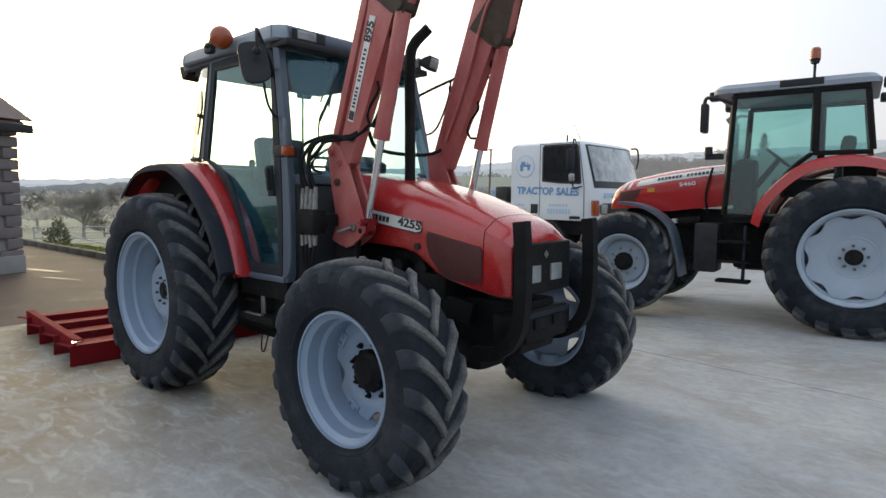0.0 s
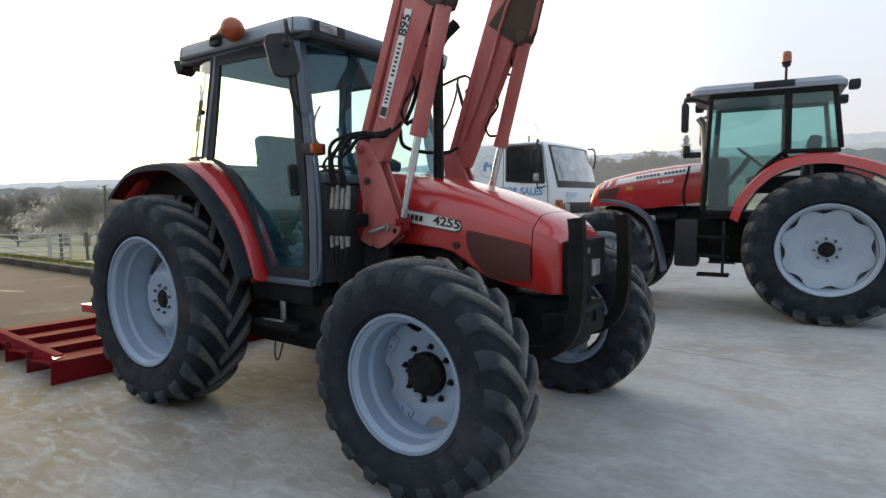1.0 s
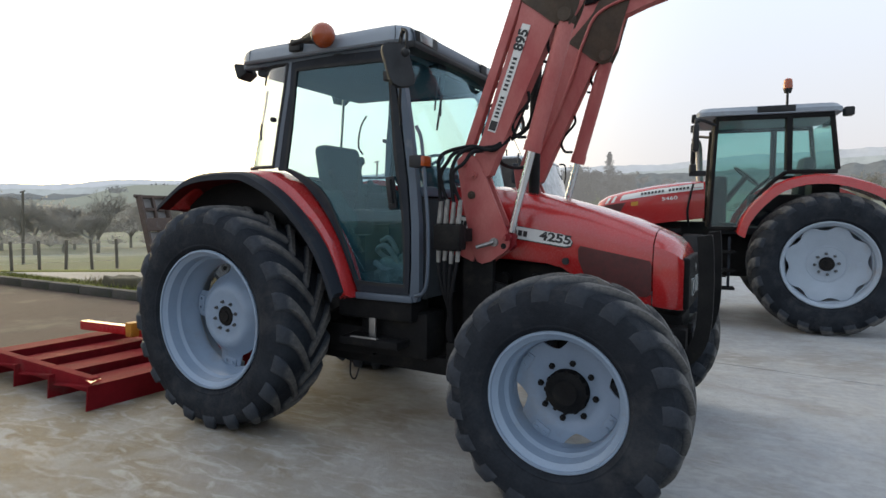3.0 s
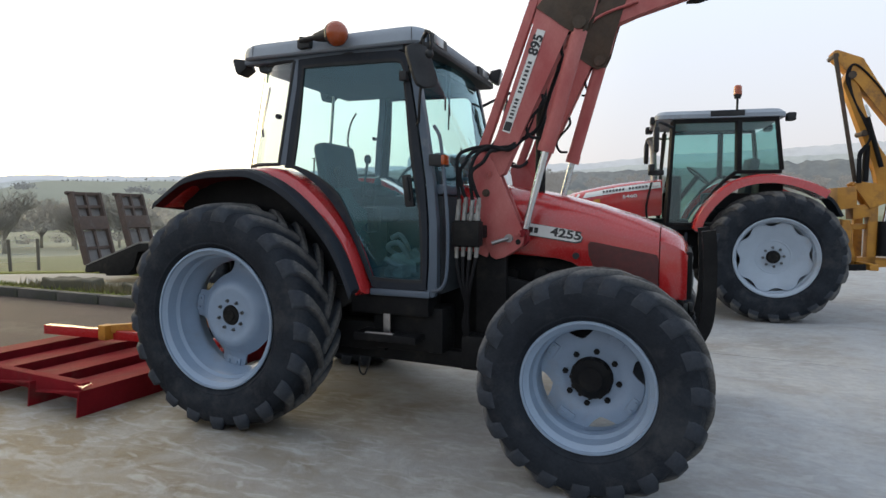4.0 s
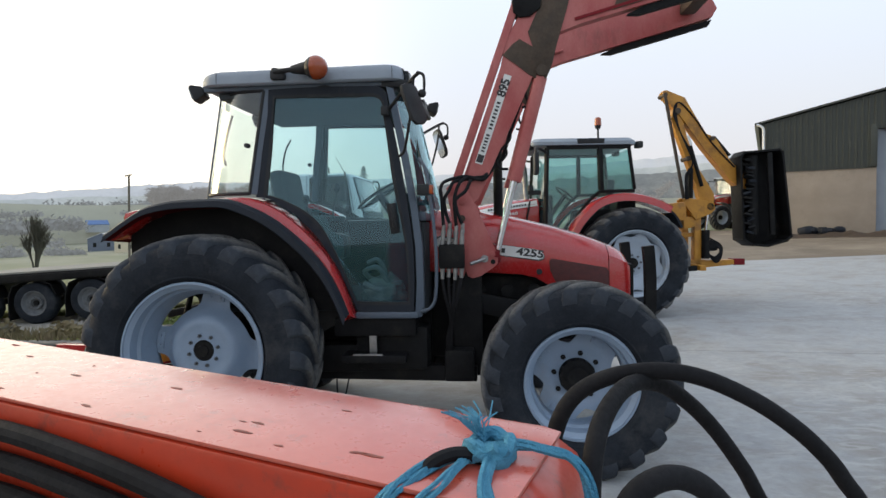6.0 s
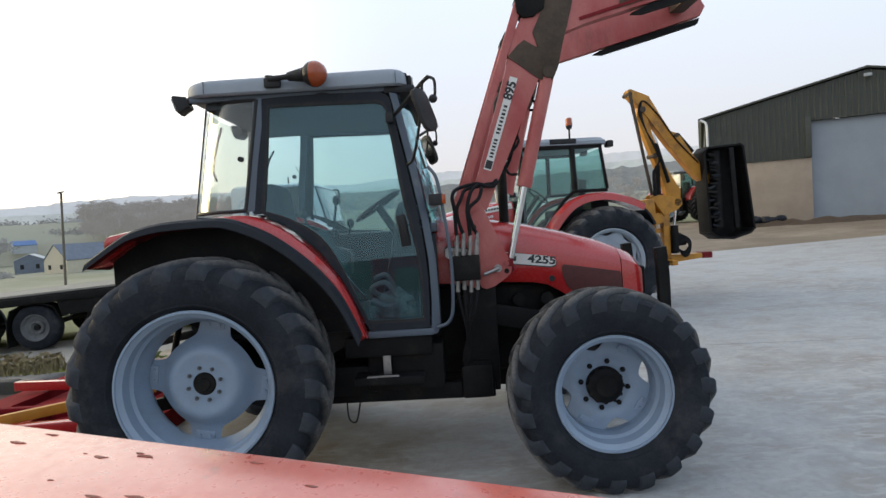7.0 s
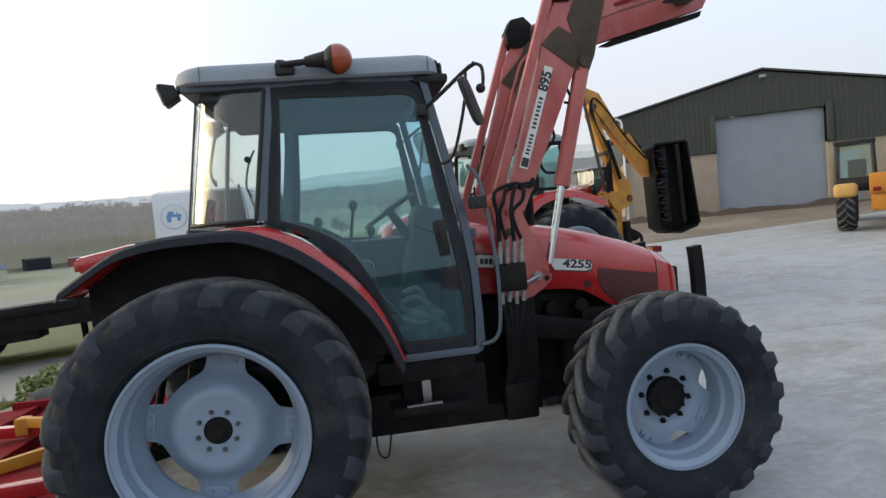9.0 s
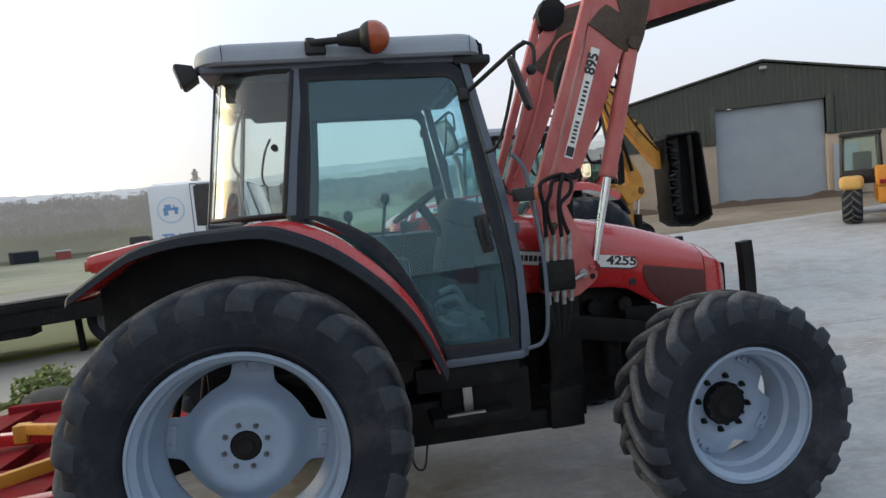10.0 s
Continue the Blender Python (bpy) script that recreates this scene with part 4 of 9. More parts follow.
DOOR = [(0.40, 2.475), (0.62, 2.482), (1.0, 2.478), (1.185, 2.455), (1.225, 2.3), (1.285, 2.0), (1.345, 1.65), (1.375, 1.4), (1.38, 1.2), (1.372, 1.0), (1.345, 0.972), (1.03, 0.968),
        (0.985, 1.0), (0.93, 1.12), (0.845, 1.3), (0.72, 1.48), (0.58, 1.62), (0.45, 1.71), (0.33, 1.762), (0.31, 1.775), (0.355, 2.1)]
for s in (-1, 1):
    bm = bmesh.new()
    line = smooth_line(on_side(DOOR, s, 0.004), 3) + [Vector((DOOR[0][0], lean(DOOR[0][1], s) + s * 0.004, DOOR[0][1]))]
    ring_in, ring_out = [], []
    mid = Vector((0.9, 0, 1.75))
    for p in line:
        d = Vector((p.x - mid.x, 0, p.z - mid.z))
        ring_out.append(p)
        ring_in.append(Vector((mid.x + d.x * (1 - 0.05 / d.length), p.y, mid.z + d.z * (1 - 0.05 / d.length))))
    secs = [[o, i, i - Vector((0, s * 0.035, 0)), o - Vector((0, s * 0.035, 0))] for o, i in zip(ring_out, ring_in)]
    loft(bm, secs, caps=False)
    door = part("cab_door", bm, FLARE if s < 0 else CAB_IN, tractor, "glazed cab door with dark rubber seal")
    bm = bmesh.new()
    loft(bm, [[i - Vector((0, -s * 0.001, 0)), i + (Vector((mid.x, i.y, mid.z)) - i).normalized() * 0.022, i + (Vector((mid.x, i.y, mid.z)) - i).normalized() * 0.022 - Vector((0, s * 0.02, 0)), i - Vector((0, s * 0.02, 0))] for i in ring_in], caps=False)
    part("seal", bm, PLASTIC, door)
    bm = bmesh.new()
    bm.faces.new([bm.verts.new(p - Vector((0, s * 0.012, 0))) for p in ring_in[:-1]])
    pane = part("pane", bm, PANE if s < 0 else PANE_FAR, door, smooth=0)
    pane.visible_shadow = False
    bm = bmesh.new()
    y = lean(1.6, s) + s * 0.012
    box(bm, (1.245, y, 1.59), (0.06, 0.02, 0.2), (0, -8, 0), bevel=0.008)
    box(bm, (1.25, y + s * 0.02, 1.6), (0.025, 0.03, 0.15), (0, -8, 0), bevel=0.008)
    part("handle", bm, PLASTIC, door, "black door handle")
    # pillars
    bm = bmesh.new()
    secs = [(0.268, 0.318, 1.77), (0.295, 0.352, 2.05), (0.33, 0.392, 2.3), (0.345, 0.4, 2.48)]
    loft(bm, [[(a, lean(z, s) + s * 0.006, z), (b, lean(z, s) + s * 0.006, z), (b, lean(z, s) - s * 0.05, z), (a, lean(z, s) - s * 0.05, z)] for a, b, z in secs])
    part("centre_pillar", bm, CAB, tractor)
    bm = bmesh.new()
    secs = [(1.2, 1.245, 2.5), (1.24, 1.285, 2.3), (1.3, 1.345, 2.0), (1.362, 1.405, 1.65), (1.39, 1.435, 1.4), (1.395, 1.44, 1.15), (1.385, 1.44, 0.98), (1.36, 1.42, 0.93)]
    loft(bm, [[(a, lean(z, s) + s * 0.006, z), (b, lean(z, s) - s * 0.01, z), (b, lean(z, s) - s * 0.06, z), (a, lean(z, s) - s * 0.05, z)] for a, b, z in secs])
    box(bm, (1.19, lean(1, s) - s * 0.02, 0.945), (0.42, 0.06, 0.045), bevel=0.012)
    part("front_pillar", bm, CAB, tractor)
    bm = bmesh.new()
    beam(bm, (-0.06, lean(2.5, s) - s * 0.03, 2.495), (1.24, lean(2.5, s) - s * 0.03, 2.495), 0.06, 0.04, 0.01)
    part("roof_rail", bm, CAB, tractor)
    # rear corner pillar and side rear pane that curves round the corner
    arc = [(0.265, 0.0), (0.15, 0.004), (0.09, 0.014), (0.04, 0.032), (0.0, 0.056), (-0.04, 0.09), (-0.07, 0.122), (-0.1, 0.165), (-0.12, 0.22)]
    bm = bmesh.new()
    def rear_at(x, inset, z):
        k = (z - 1.77) / 0.7
        return Vector((x + 0.105 * k, lean(z, s) - s * inset, z))
    loft(bm, [[rear_at(x, i, z) for x, i in arc] for z in (1.775, 2.0, 2.25, 2.47)], closed=False)
    pane = part("quarter_pane", bm, PANE_CORNER, tractor, smooth=60)
    pane.visible_shadow = False
    bm = bmesh.new()
    tube(bm, [rear_at(x, i, 1.775) for x, i in arc], 0.012, 8, 2)
    tube(bm, [rear_at(0.262, 0, z) for z in (1.775, 2.1, 2.47)], 0.014, 8, 2)
    tube(bm, [rear_at(0.262, 0, 2.47)] + [rear_at(x, i, 2.47) for x, i in arc[1:]], 0.012, 8, 2)
    part("quarter_seal", bm, PLASTIC, tractor)
    bm = bmesh.new()
    tube(bm, [rear_at(0.03, 0.07, 2.32), rear_at(0.0, 0.1, 2.22), rear_at(-0.01, 0.1, 2.06), rear_at(0.03, 0.075, 1.98)], 0.008, 8, 4)
    rod(bm, rear_at(0.2, 0.01, 2.1), rear_at(0.2, -0.02, 2.1), 0.017, n=12)
    part("window_catch", bm, PLASTIC, tractor)
# windscreen and rear window with their frames
for name, xa, xb, za, zb, mt in (("windscreen", 1.425, 1.235, 1.62, 2.46, PANE), ("rear_window", -0.13, -0.03, 1.72, 2.46, PANE_WARM)):
    bm = bmesh.new()
    ya, yb = (0.67, 0.62) if xa > 1 else (0.515, 0.455)
    bow = 0.09 if xa > 1 else -0.05
    loft(bm, [[(x + bow * (1 - u * u), y * u, z) for u in (-1, -0.75, -0.5, -0.25, 0, 0.25, 0.5, 0.75, 1)] for x, y, z in ((xa, ya, za), ((xa + xb) / 2, (ya + yb) / 2, (za + zb) / 2), (xb, yb, zb))], closed=False)
    pane = part(name, bm, mt, tractor, smooth=180)
    pane.visible_shadow = False
for p, q, w, h in (((-0.13, -0.52, 1.74), (-0.03, -0.46, 2.47), 0.008, 0.012), ((-0.13, 0.52, 1.74), (-0.03, 0.46, 2.47), 0.018, 0.03), ((-0.13, -0.5, 1.74), (-0.13, 0.5, 1.74), 0.04, 0.04), ((1.43, -0.66, 1.6), (1.43, 0.66, 1.6), 0.05, 0.06), ((1.24, -0.62, 2.48), (1.24, 0.62, 2.48), 0.06, 0.05)):
    bm = bmesh.new()
    beam(bm, p, q, w, h, 0.01)
    part("cab_bar", bm, CAB, tractor)
# lower cab, floor, bulkhead
for name, c, sz, bv in (("cab_floor", (0.7, 0, 0.99), (1.4, 1.3, 0.06), 0.01), ("bulkhead", (1.42, 0, 1.25), (0.05, 1.3, 0.62), 0.01), ("rear_bulkhead", (0.05, 0, 1.35), (0.5, 1.2, 0.72), 0.05)):
    bm = bmesh.new()
    box(bm, c, sz, bevel=bv)
    part(name, bm, CAB_IN, tractor)
for s in (-1, 1):
    bm2 = bmesh.new()
    slab(bm2, [(0.98, 0.97), (0.9, 1.12), (0.82, 1.3), (0.7, 1.47), (0.56, 1.6), (0.3, 1.7), (0.0, 1.705), (-0.3, 1.66), (-0.5, 1.58), (-0.6, 1.5), (-0.6, 1.3), (0.0, 1.0)], s * 0.6, s * 0.7)
    part("guard_panel", bm2, BLACK, tractor)
# roof shell
def roof_ring(z, g, drop=0.0):
    pts = []
    for cx, cy, a0 in ((1.32 + g - 0.1, -(0.71 + g) + 0.1, -90), (1.32 + g - 0.1, 0.71 + g - 0.1, 0), (-0.1 - g + 0.16, 0.71 + g - 0.16, 90), (-0.1 - g + 0.16, -(0.71 + g) + 0.16, 180)):
        r = 0.1 if cx > 0.5 else 0.16
        for k in range(7):
            a = math.radians(a0 + 15 * k)
            x, y = cx + r * math.cos(a), cy + r * math.sin(a)
            pts.append((x, y, z - drop * max(0.0, (0.25 - x)) * 0.25))
    return pts


bm = bmesh.new()
loft(bm, [roof_ring(2.505, -0.05), roof_ring(2.503, -0.012), roof_ring(2.515, 0.0), roof_ring(2.56, -0.002, 0.05), roof_ring(2.592, -0.01, 0.12), roof_ring(2.607, -0.024, 0.16), roof_ring(2.616, -0.06, 0.2), roof_ring(2.632, -0.2, 0.3), roof_ring(2.642, -0.4, 0.3)])
part("roof", bm, ROOF, tractor, "pale grey moulded cab roof")
for s in (-1, 1):
    for x in (0.055, 1.255):
        bm = bmesh.new()
        beam(bm, (x, s * 0.7095, 2.515), (x, s * 0.706, 2.594), 0.004, 0.003, up=X3)
        part("roof_seam", bm, PLASTIC, tractor)
bm = bmesh.new()
loft(bm, [[(x, y, z) for y in (-0.62, -0.3, 0.0, 0.3, 0.62)] for x, z in ((1.3, 2.5), (1.322, 2.498), (1.335, 2.52), (1.332, 2.565), (1.318, 2.592), (1.29, 2.6))], closed=False)
part("roof_fascia", bm, CAB, tractor, "dark grey roof front panel with inset lamps")
bm = bmesh.new()
box(bm, (0.6, 0, 2.455), (1.16, 1.22, 0.05), bevel=0.02)
part("headlining", bm, surface("grey headlining", (0.05, 0.062, 0.07), (0.04, 0.05, 0.058), rough=0.85, scale=6, fine=120, bump=0.1), tractor)
bm = bmesh.new()
box(bm, (1.27, 0, 2.485), (0.2, 1.34, 0.05), bevel=0.02)
part("visor_shelf", bm, PLASTIC, tractor)
# work lamps: two set in the roof front, one hung at each corner
for s in (-1, 1):
    bm = bmesh.new()
    box(bm, (1.325, s * 0.47, 2.545), (0.05, 0.26, 0.08), bevel=0.012)
    inset = part("lamp_recess", bm, PLASTIC, tractor)
    bm = bmesh.new()
    box(bm, (1.35, s * 0.5, 2.547), (0.014, 0.15, 0.06), bevel=0.008)
    part("lens", bm, LENS, inset, "clear rectangular roof lamp")
for x, y, z, ry, rz in ((1.38, 0.68, 2.565, 8, 12), (-0.14, -0.56, 2.49, 12, 190), (-0.14, 0.56, 2.49, 12, 170)):
    m = pose(x, y, z, 0, 0, rz) @ pose(0, 0, 0, 0, ry, 0)
    bm = bmesh.new()
    slab(bm, [(-0.05, -0.03), (-0.04, 0.03), (0.03, 0.055), (0.045, 0.05), (0.035, -0.055), (0.02, -0.06)], -0.07, 0.07, bevel=0.01)
    rod(bm, (-0.04, 0, 0), (-0.12, 0, 0.03), 0.014, n=10)
    bm.transform(m)
    lamp = part("work_lamp", bm, PLASTIC, tractor, "black work lamp")
    bm = bmesh.new()
    box(bm, (0.044, 0, 0.0), (0.01, 0.12, 0.08), (0, 5, 0), bevel=0.004)
    bm.transform(m)
    part("lens", bm, LENS, lamp)
# beacon on its folding arm
bm = bmesh.new()
box(bm, (0.49, -0.715, 2.555), (0.1, 0.06, 0.06), bevel=0.012)
rod(bm, (0.47, -0.72, 2.53), (0.47, -0.72, 2.6), 0.025, n=14)
rod(bm, (0.47, -0.74, 2.575), (0.66, -0.775, 2.578), 0.017, n=12)
rod(bm, (0.6, -0.765, 2.577), (0.705, -0.78, 2.579), 0.026, 0.045, n=18)
part("beacon_arm", bm, PLASTIC, tractor)
bm = bmesh.new()
ball(bm, (0.768, -0.787, 2.578), 0.078, (1.0, 1, 1), 28)
bmesh.ops.bisect_plane(bm, geom=bm.verts[:] + bm.edges[:] + bm.faces[:], plane_co=(0.752, -0.787, 2.578), plane_no=(1, -0.15, 0), clear_inner=True)
part("beacon_lens", bm, AMBER, tractor, "round amber beacon")
bm = bmesh.new()
ball(bm, (0.768, -0.787, 2.578), 0.0775, (1, 1, 1), 28)
bmesh.ops.bisect_plane(bm, geom=bm.verts[:] + bm.edges[:] + bm.faces[:], plane_co=(0.752, -0.787, 2.578), plane_no=(1, -0.15, 0), clear_outer=True)
part("beacon_cap", bm, PLASTIC, tractor)
bm = bmesh.new()
lathe(bm, [(0.001, -0.012), (0.07, -0.008), (0.075, 0.004), (0.001, 0.01)], 24)
bm.transform(pose(0.78, -0.652, 2.455, 0, 0, 0) @ Matrix.Diagonal((1, 1, 0.55, 1)))
part("roof_speaker", bm, PLASTIC, tractor)
# mirrors on bent arms
for s in (-1, 1):
    arm = None
    for pts, r in (([(1.22, s * 0.68, 2.31), (1.3, s * 0.76, 2.37), (1.42, s * 0.9, 2.46), (1.46, s * 0.94, 2.48)], 0.012), ([(1.45, s * 0.94, 2.485), (1.49, s * 0.96, 2.46), (1.495, s * 0.965, 2.4), (1.49, s * 0.955, 2.355)], 0.009), ([(1.42, s * 0.9, 2.46), (1.405, s * 0.88, 2.3), (1.36, s * 0.82, 2.1), (1.33, s * 0.76, 2.02), (1.29, s * 0.7, 2.0)], 0.009)):
        bm = bmesh.new()
        tube(bm, pts, r, 8, 5)
        ob = part("mirror_arm" if arm is None else "mirror_stay", bm, PLASTIC, tractor if arm is None else arm)
        arm = arm or ob
    bm = bmesh.new()
    ball(bm, (1.48, s * 0.955, 2.35), 0.026, n=12)
    part("ball_joint", bm, PLASTIC, arm)
    bm = bmesh.new()
    box(bm, (1.2, s * 0.7, 2.3), (0.05, 0.05, 0.06), bevel=0.01)
    part("arm_bracket", bm, PLASTIC, arm)
    at = pose(1.425, s * 0.94, 2.29, 0, -18, 0) @ pose(0, 0, 0, 0, 0, s * 28)
    bm = bmesh.new()
    edge = [(s * y, z) for y, z in ((-0.085, 0.08), (-0.07, 0.115), (-0.03, 0.132), (0.03, 0.132), (0.07, 0.118), (0.085, 0.085), (0.085, -0.07), (0.075, -0.11), (0.04, -0.132), (-0.03, -0.132), (-0.07, -0.112), (-0.085, -0.07))]
    slab(bm, edge, -0.011, 0.014, axis="x", bevel=0.006)
    bm.transform(at)
    head = part("mirror", bm, PLASTIC, tractor, "black wing mirror")
    bm = bmesh.new()
    slab(bm, [(y * 0.86, z * 0.9) for y, z in edge], -0.014, -0.0115, axis="x")
    bm.transform(at)
    part("mirror_glass", bm, MIRROR, head)
# wiper: motor, arm, blade
bm = bmesh.new()
box(bm, (1.27, -0.2, 2.44), (0.08, 0.12, 0.06), bevel=0.015)
wiper = part("wiper_motor", bm, PLASTIC, tractor)
for a, b, r in (((1.3, -0.24, 2.43), (1.36, -0.4, 2.13), 0.006), ((1.3, -0.2, 2.43), (1.37, -0.34, 2.1), 0.006)):
    bm = bmesh.new()
    rod(bm, a, b, r, n=8)
    part("wiper_arm", bm, PLASTIC, wiper)
bm = bmesh.new()
beam(bm, (1.3, -0.16, 2.4), (1.4, -0.44, 2.0), 0.01, 0.018)
part("wiper_blade", bm, PLASTIC, wiper)
# indicator block on the pillar and grab rail
bm = bmesh.new()
box(bm, (1.46, -0.75, 1.77), (0.09, 0.12, 0.07), bevel=0.01)
bl = part("indicator_housing", bm, PLASTIC, tractor)
bm = bmesh.new()
box(bm, (1.505, -0.77, 1.77), (0.03, 0.08, 0.06), bevel=0.008)
part("indicator_lens", bm, AMBER, bl, "amber indicator lens")
bm = bmesh.new()
tube(bm, [(1.42, -0.73, 1.98), (1.47, -0.76, 1.9), (1.5, -0.775, 1.7), (1.53, -0.78, 1.4), (1.525, -0.775, 1.1), (1.49, -0.765, 1.0), (1.42, -0.74, 0.97)], 0.011, 10, 5)
part("grab_rail", bm, CAB, tractor, "grey bent grab rail")

# inside the cab: seat, steering wheel, console, levers
bm = bmesh.new()
box(bm, (0.5, 0, 1.42), (0.46, 0.48, 0.12), (0, -4, 0), bevel=0.05, seg=3)
part("seat", bm, SEAT, tractor, "dark cloth driving seat")
bm = bmesh.new()
box(bm, (0.3, 0, 1.72), (0.12, 0.46, 0.52), (0, -10, 0), bevel=0.06, seg=3)
box(bm, (0.5, -0.27, 1.6), (0.34, 0.06, 0.05), bevel=0.02)
box(bm, (0.5, 0.27, 1.6), (0.34, 0.06, 0.05), bevel=0.02)
part("backrest", bm, SEAT, tractor)
bm = bmesh.new()
box(bm, (0.48, 0, 1.2), (0.34, 0.34, 0.4), bevel=0.04)
part("seat_base", bm, PLASTIC, tractor)
bm = bmesh.new()
box(bm, (1.22, 0, 1.38), (0.26, 0.3, 0.7), (0, 14, 0), bevel=0.06)
box(bm, (1.26, 0, 1.7), (0.2, 0.46, 0.16), (0, 20, 0), bevel=0.05)
part("dash", bm, CAB_IN, tractor)
bm = bmesh.new()
lathe(bm, [(0.19, -0.012), (0.204, 0.0), (0.19, 0.012), (0.178, 0)], 40, closed=True)
for k in range(3):
    a = 2.09 * k
    rod(bm, (0, 0, 0), (0.19 * math.cos(a), 0, 0.19 * math.sin(a)), 0.012, n=8)
rod(bm, (0, -0.02, 0), (0, 0.3, 0), 0.03, n=12)
bm.transform(pose(1.02, 0, 1.78, -58, 0, -90))
part("steering_wheel", bm, PLASTIC, tractor, "black steering wheel")
bm = bmesh.new()
box(bm, (0.52, -0.45, 1.4), (0.7, 0.2, 0.18), bevel=0.04)
for x, y, h, dx in ((0.72, -0.4, 0.36, 0.06), (0.6, -0.45, 0.28, -0.03), (0.82, -0.42, 0.2, 0.05)):
    rod(bm, (x, y, 1.45), (x + dx, y, 1.45 + h), 0.009, n=8)
    ball(bm, (x + dx, y, 1.46 + h), 0.026, (1, 1, 1.3), 12)
tube(bm, [(0.42, -0.5, 1.62), (0.55, -0.52, 1.56), (0.72, -0.52, 1.4), (0.86, -0.5, 1.2)], 0.012, 8)
part("lever_console", bm, PLASTIC, tractor)
bm = bmesh.new()
tube(bm, [(1.02, -0.5, 1.28), (1.1, -0.53, 1.3), (1.14, -0.5, 1.2), (1.05, -0.46, 1.16), (1.0, -0.52, 1.22), (1.1, -0.56, 1.25), (1.18, -0.52, 1.12)], 0.018, 8)
tube(bm, [(1.0, -0.55, 1.14), (1.1, -0.57, 1.1), (1.22, -0.5, 1.12), (1.16, -0.44, 1.2)], 0.02, 8)
part("coiled_cable", bm, surface("grey cable sheath", (0.14, 0.15, 0.15), (0.08, 0.088, 0.09), rough=0.6, scale=9, fine=90, bump=0.1), tractor)
bm = bmesh.new()
ball(bm, (0, 0, 0), 1.0, (1, 1, 1), 28)
for v in bm.verts:
    n1, n2 = noise.noise(v.co * 1.7 + Vector((3, 0, 0))), noise.noise(v.co * 4.5)
    k = 1 + 0.35 * n1 + 0.22 * n2
    v.co = Vector((1.12 + v.co.x * 0.17 * k, -0.48 + v.co.y * 0.1 * k, 1.08 + v.co.z * 0.1 * k))
part("dust_sheet", bm, surface("crumpled grey-green cloth", (0.13, 0.15, 0.14), (0.04, 0.05, 0.05), rough=0.9, scale=9, fine=90, bump=0.3), tractor, "crumpled grey-green cloth behind the door glass")
bm = bmesh.new()
box(bm, (0.72, 0.5, 1.3), (0.95, 0.18, 0.58), bevel=0.05)
part("side_console", bm, PLASTIC, tractor)
bm = bmesh.new()
slab(bm, [(0.6, 1.0), (1.36, 1.0), (1.37, 1.5), (1.3, 1.56), (1.1, 1.56), (0.95, 1.6), (0.6, 1.62)], 0.62, 0.66, bevel=0.01)
part("far_kick_panel", bm, CAB_IN, tractor)
bm = bmesh.new()
box(bm, (1.36, 0, 1.3), (0.1, 1.16, 0.62), bevel=0.03)
part("firewall", bm, PLASTIC, tractor)

# added dark green lump for the dark inside low behind the door glass
bm = bmesh.new()
ball(bm, (0, 0, 0), 1.0, (1, 1, 1), 24)
for v in bm.verts:
    n1 = noise.noise(v.co * 2.3)
    v.co = Vector((v.co.x * 0.26 * (1 + 0.3 * n1), v.co.y * 0.1, max(v.co.z * 0.2 * (1 + 0.35 * n1), -0.12)))
whole("dark_cab_lump", bm, surface("dark green lump surface", (0.018, 0.05, 0.05), (0.012, 0.035, 0.036), rough=0.9, scale=8, fine=120, bump=0.4), "dark green crumpled lump low behind the door glass", "coat", m=pose(0.62, -0.56, 1.4, 0, 42, 0), smooth=180)

# rear mudguards: red skin, dark flared edge
RED_ARC = [(-0.6, 1.5), (-0.4, 1.635), (-0.3, 1.685), (-0.2, 1.705), (0.0, 1.73), (0.15, 1.752), (0.28, 1.745), (0.36, 1.722), (0.49, 1.657), (0.6, 1.572), (0.7, 1.476), (0.8, 1.357), (0.87, 1.243), (0.93, 1.1), (0.985, 0.935)]
FLARE_ARC = [(-0.64, 1.512), (-0.44, 1.64), (-0.33, 1.69), (-0.17, 1.72), (0.0, 1.727), (0.15, 1.727), (0.23, 1.712), (0.32, 1.678), (0.42, 1.63), (0.52, 1.565), (0.63, 1.475), (0.73, 1.375), (0.82, 1.26), (0.89, 1.135), (0.96, 0.965)]
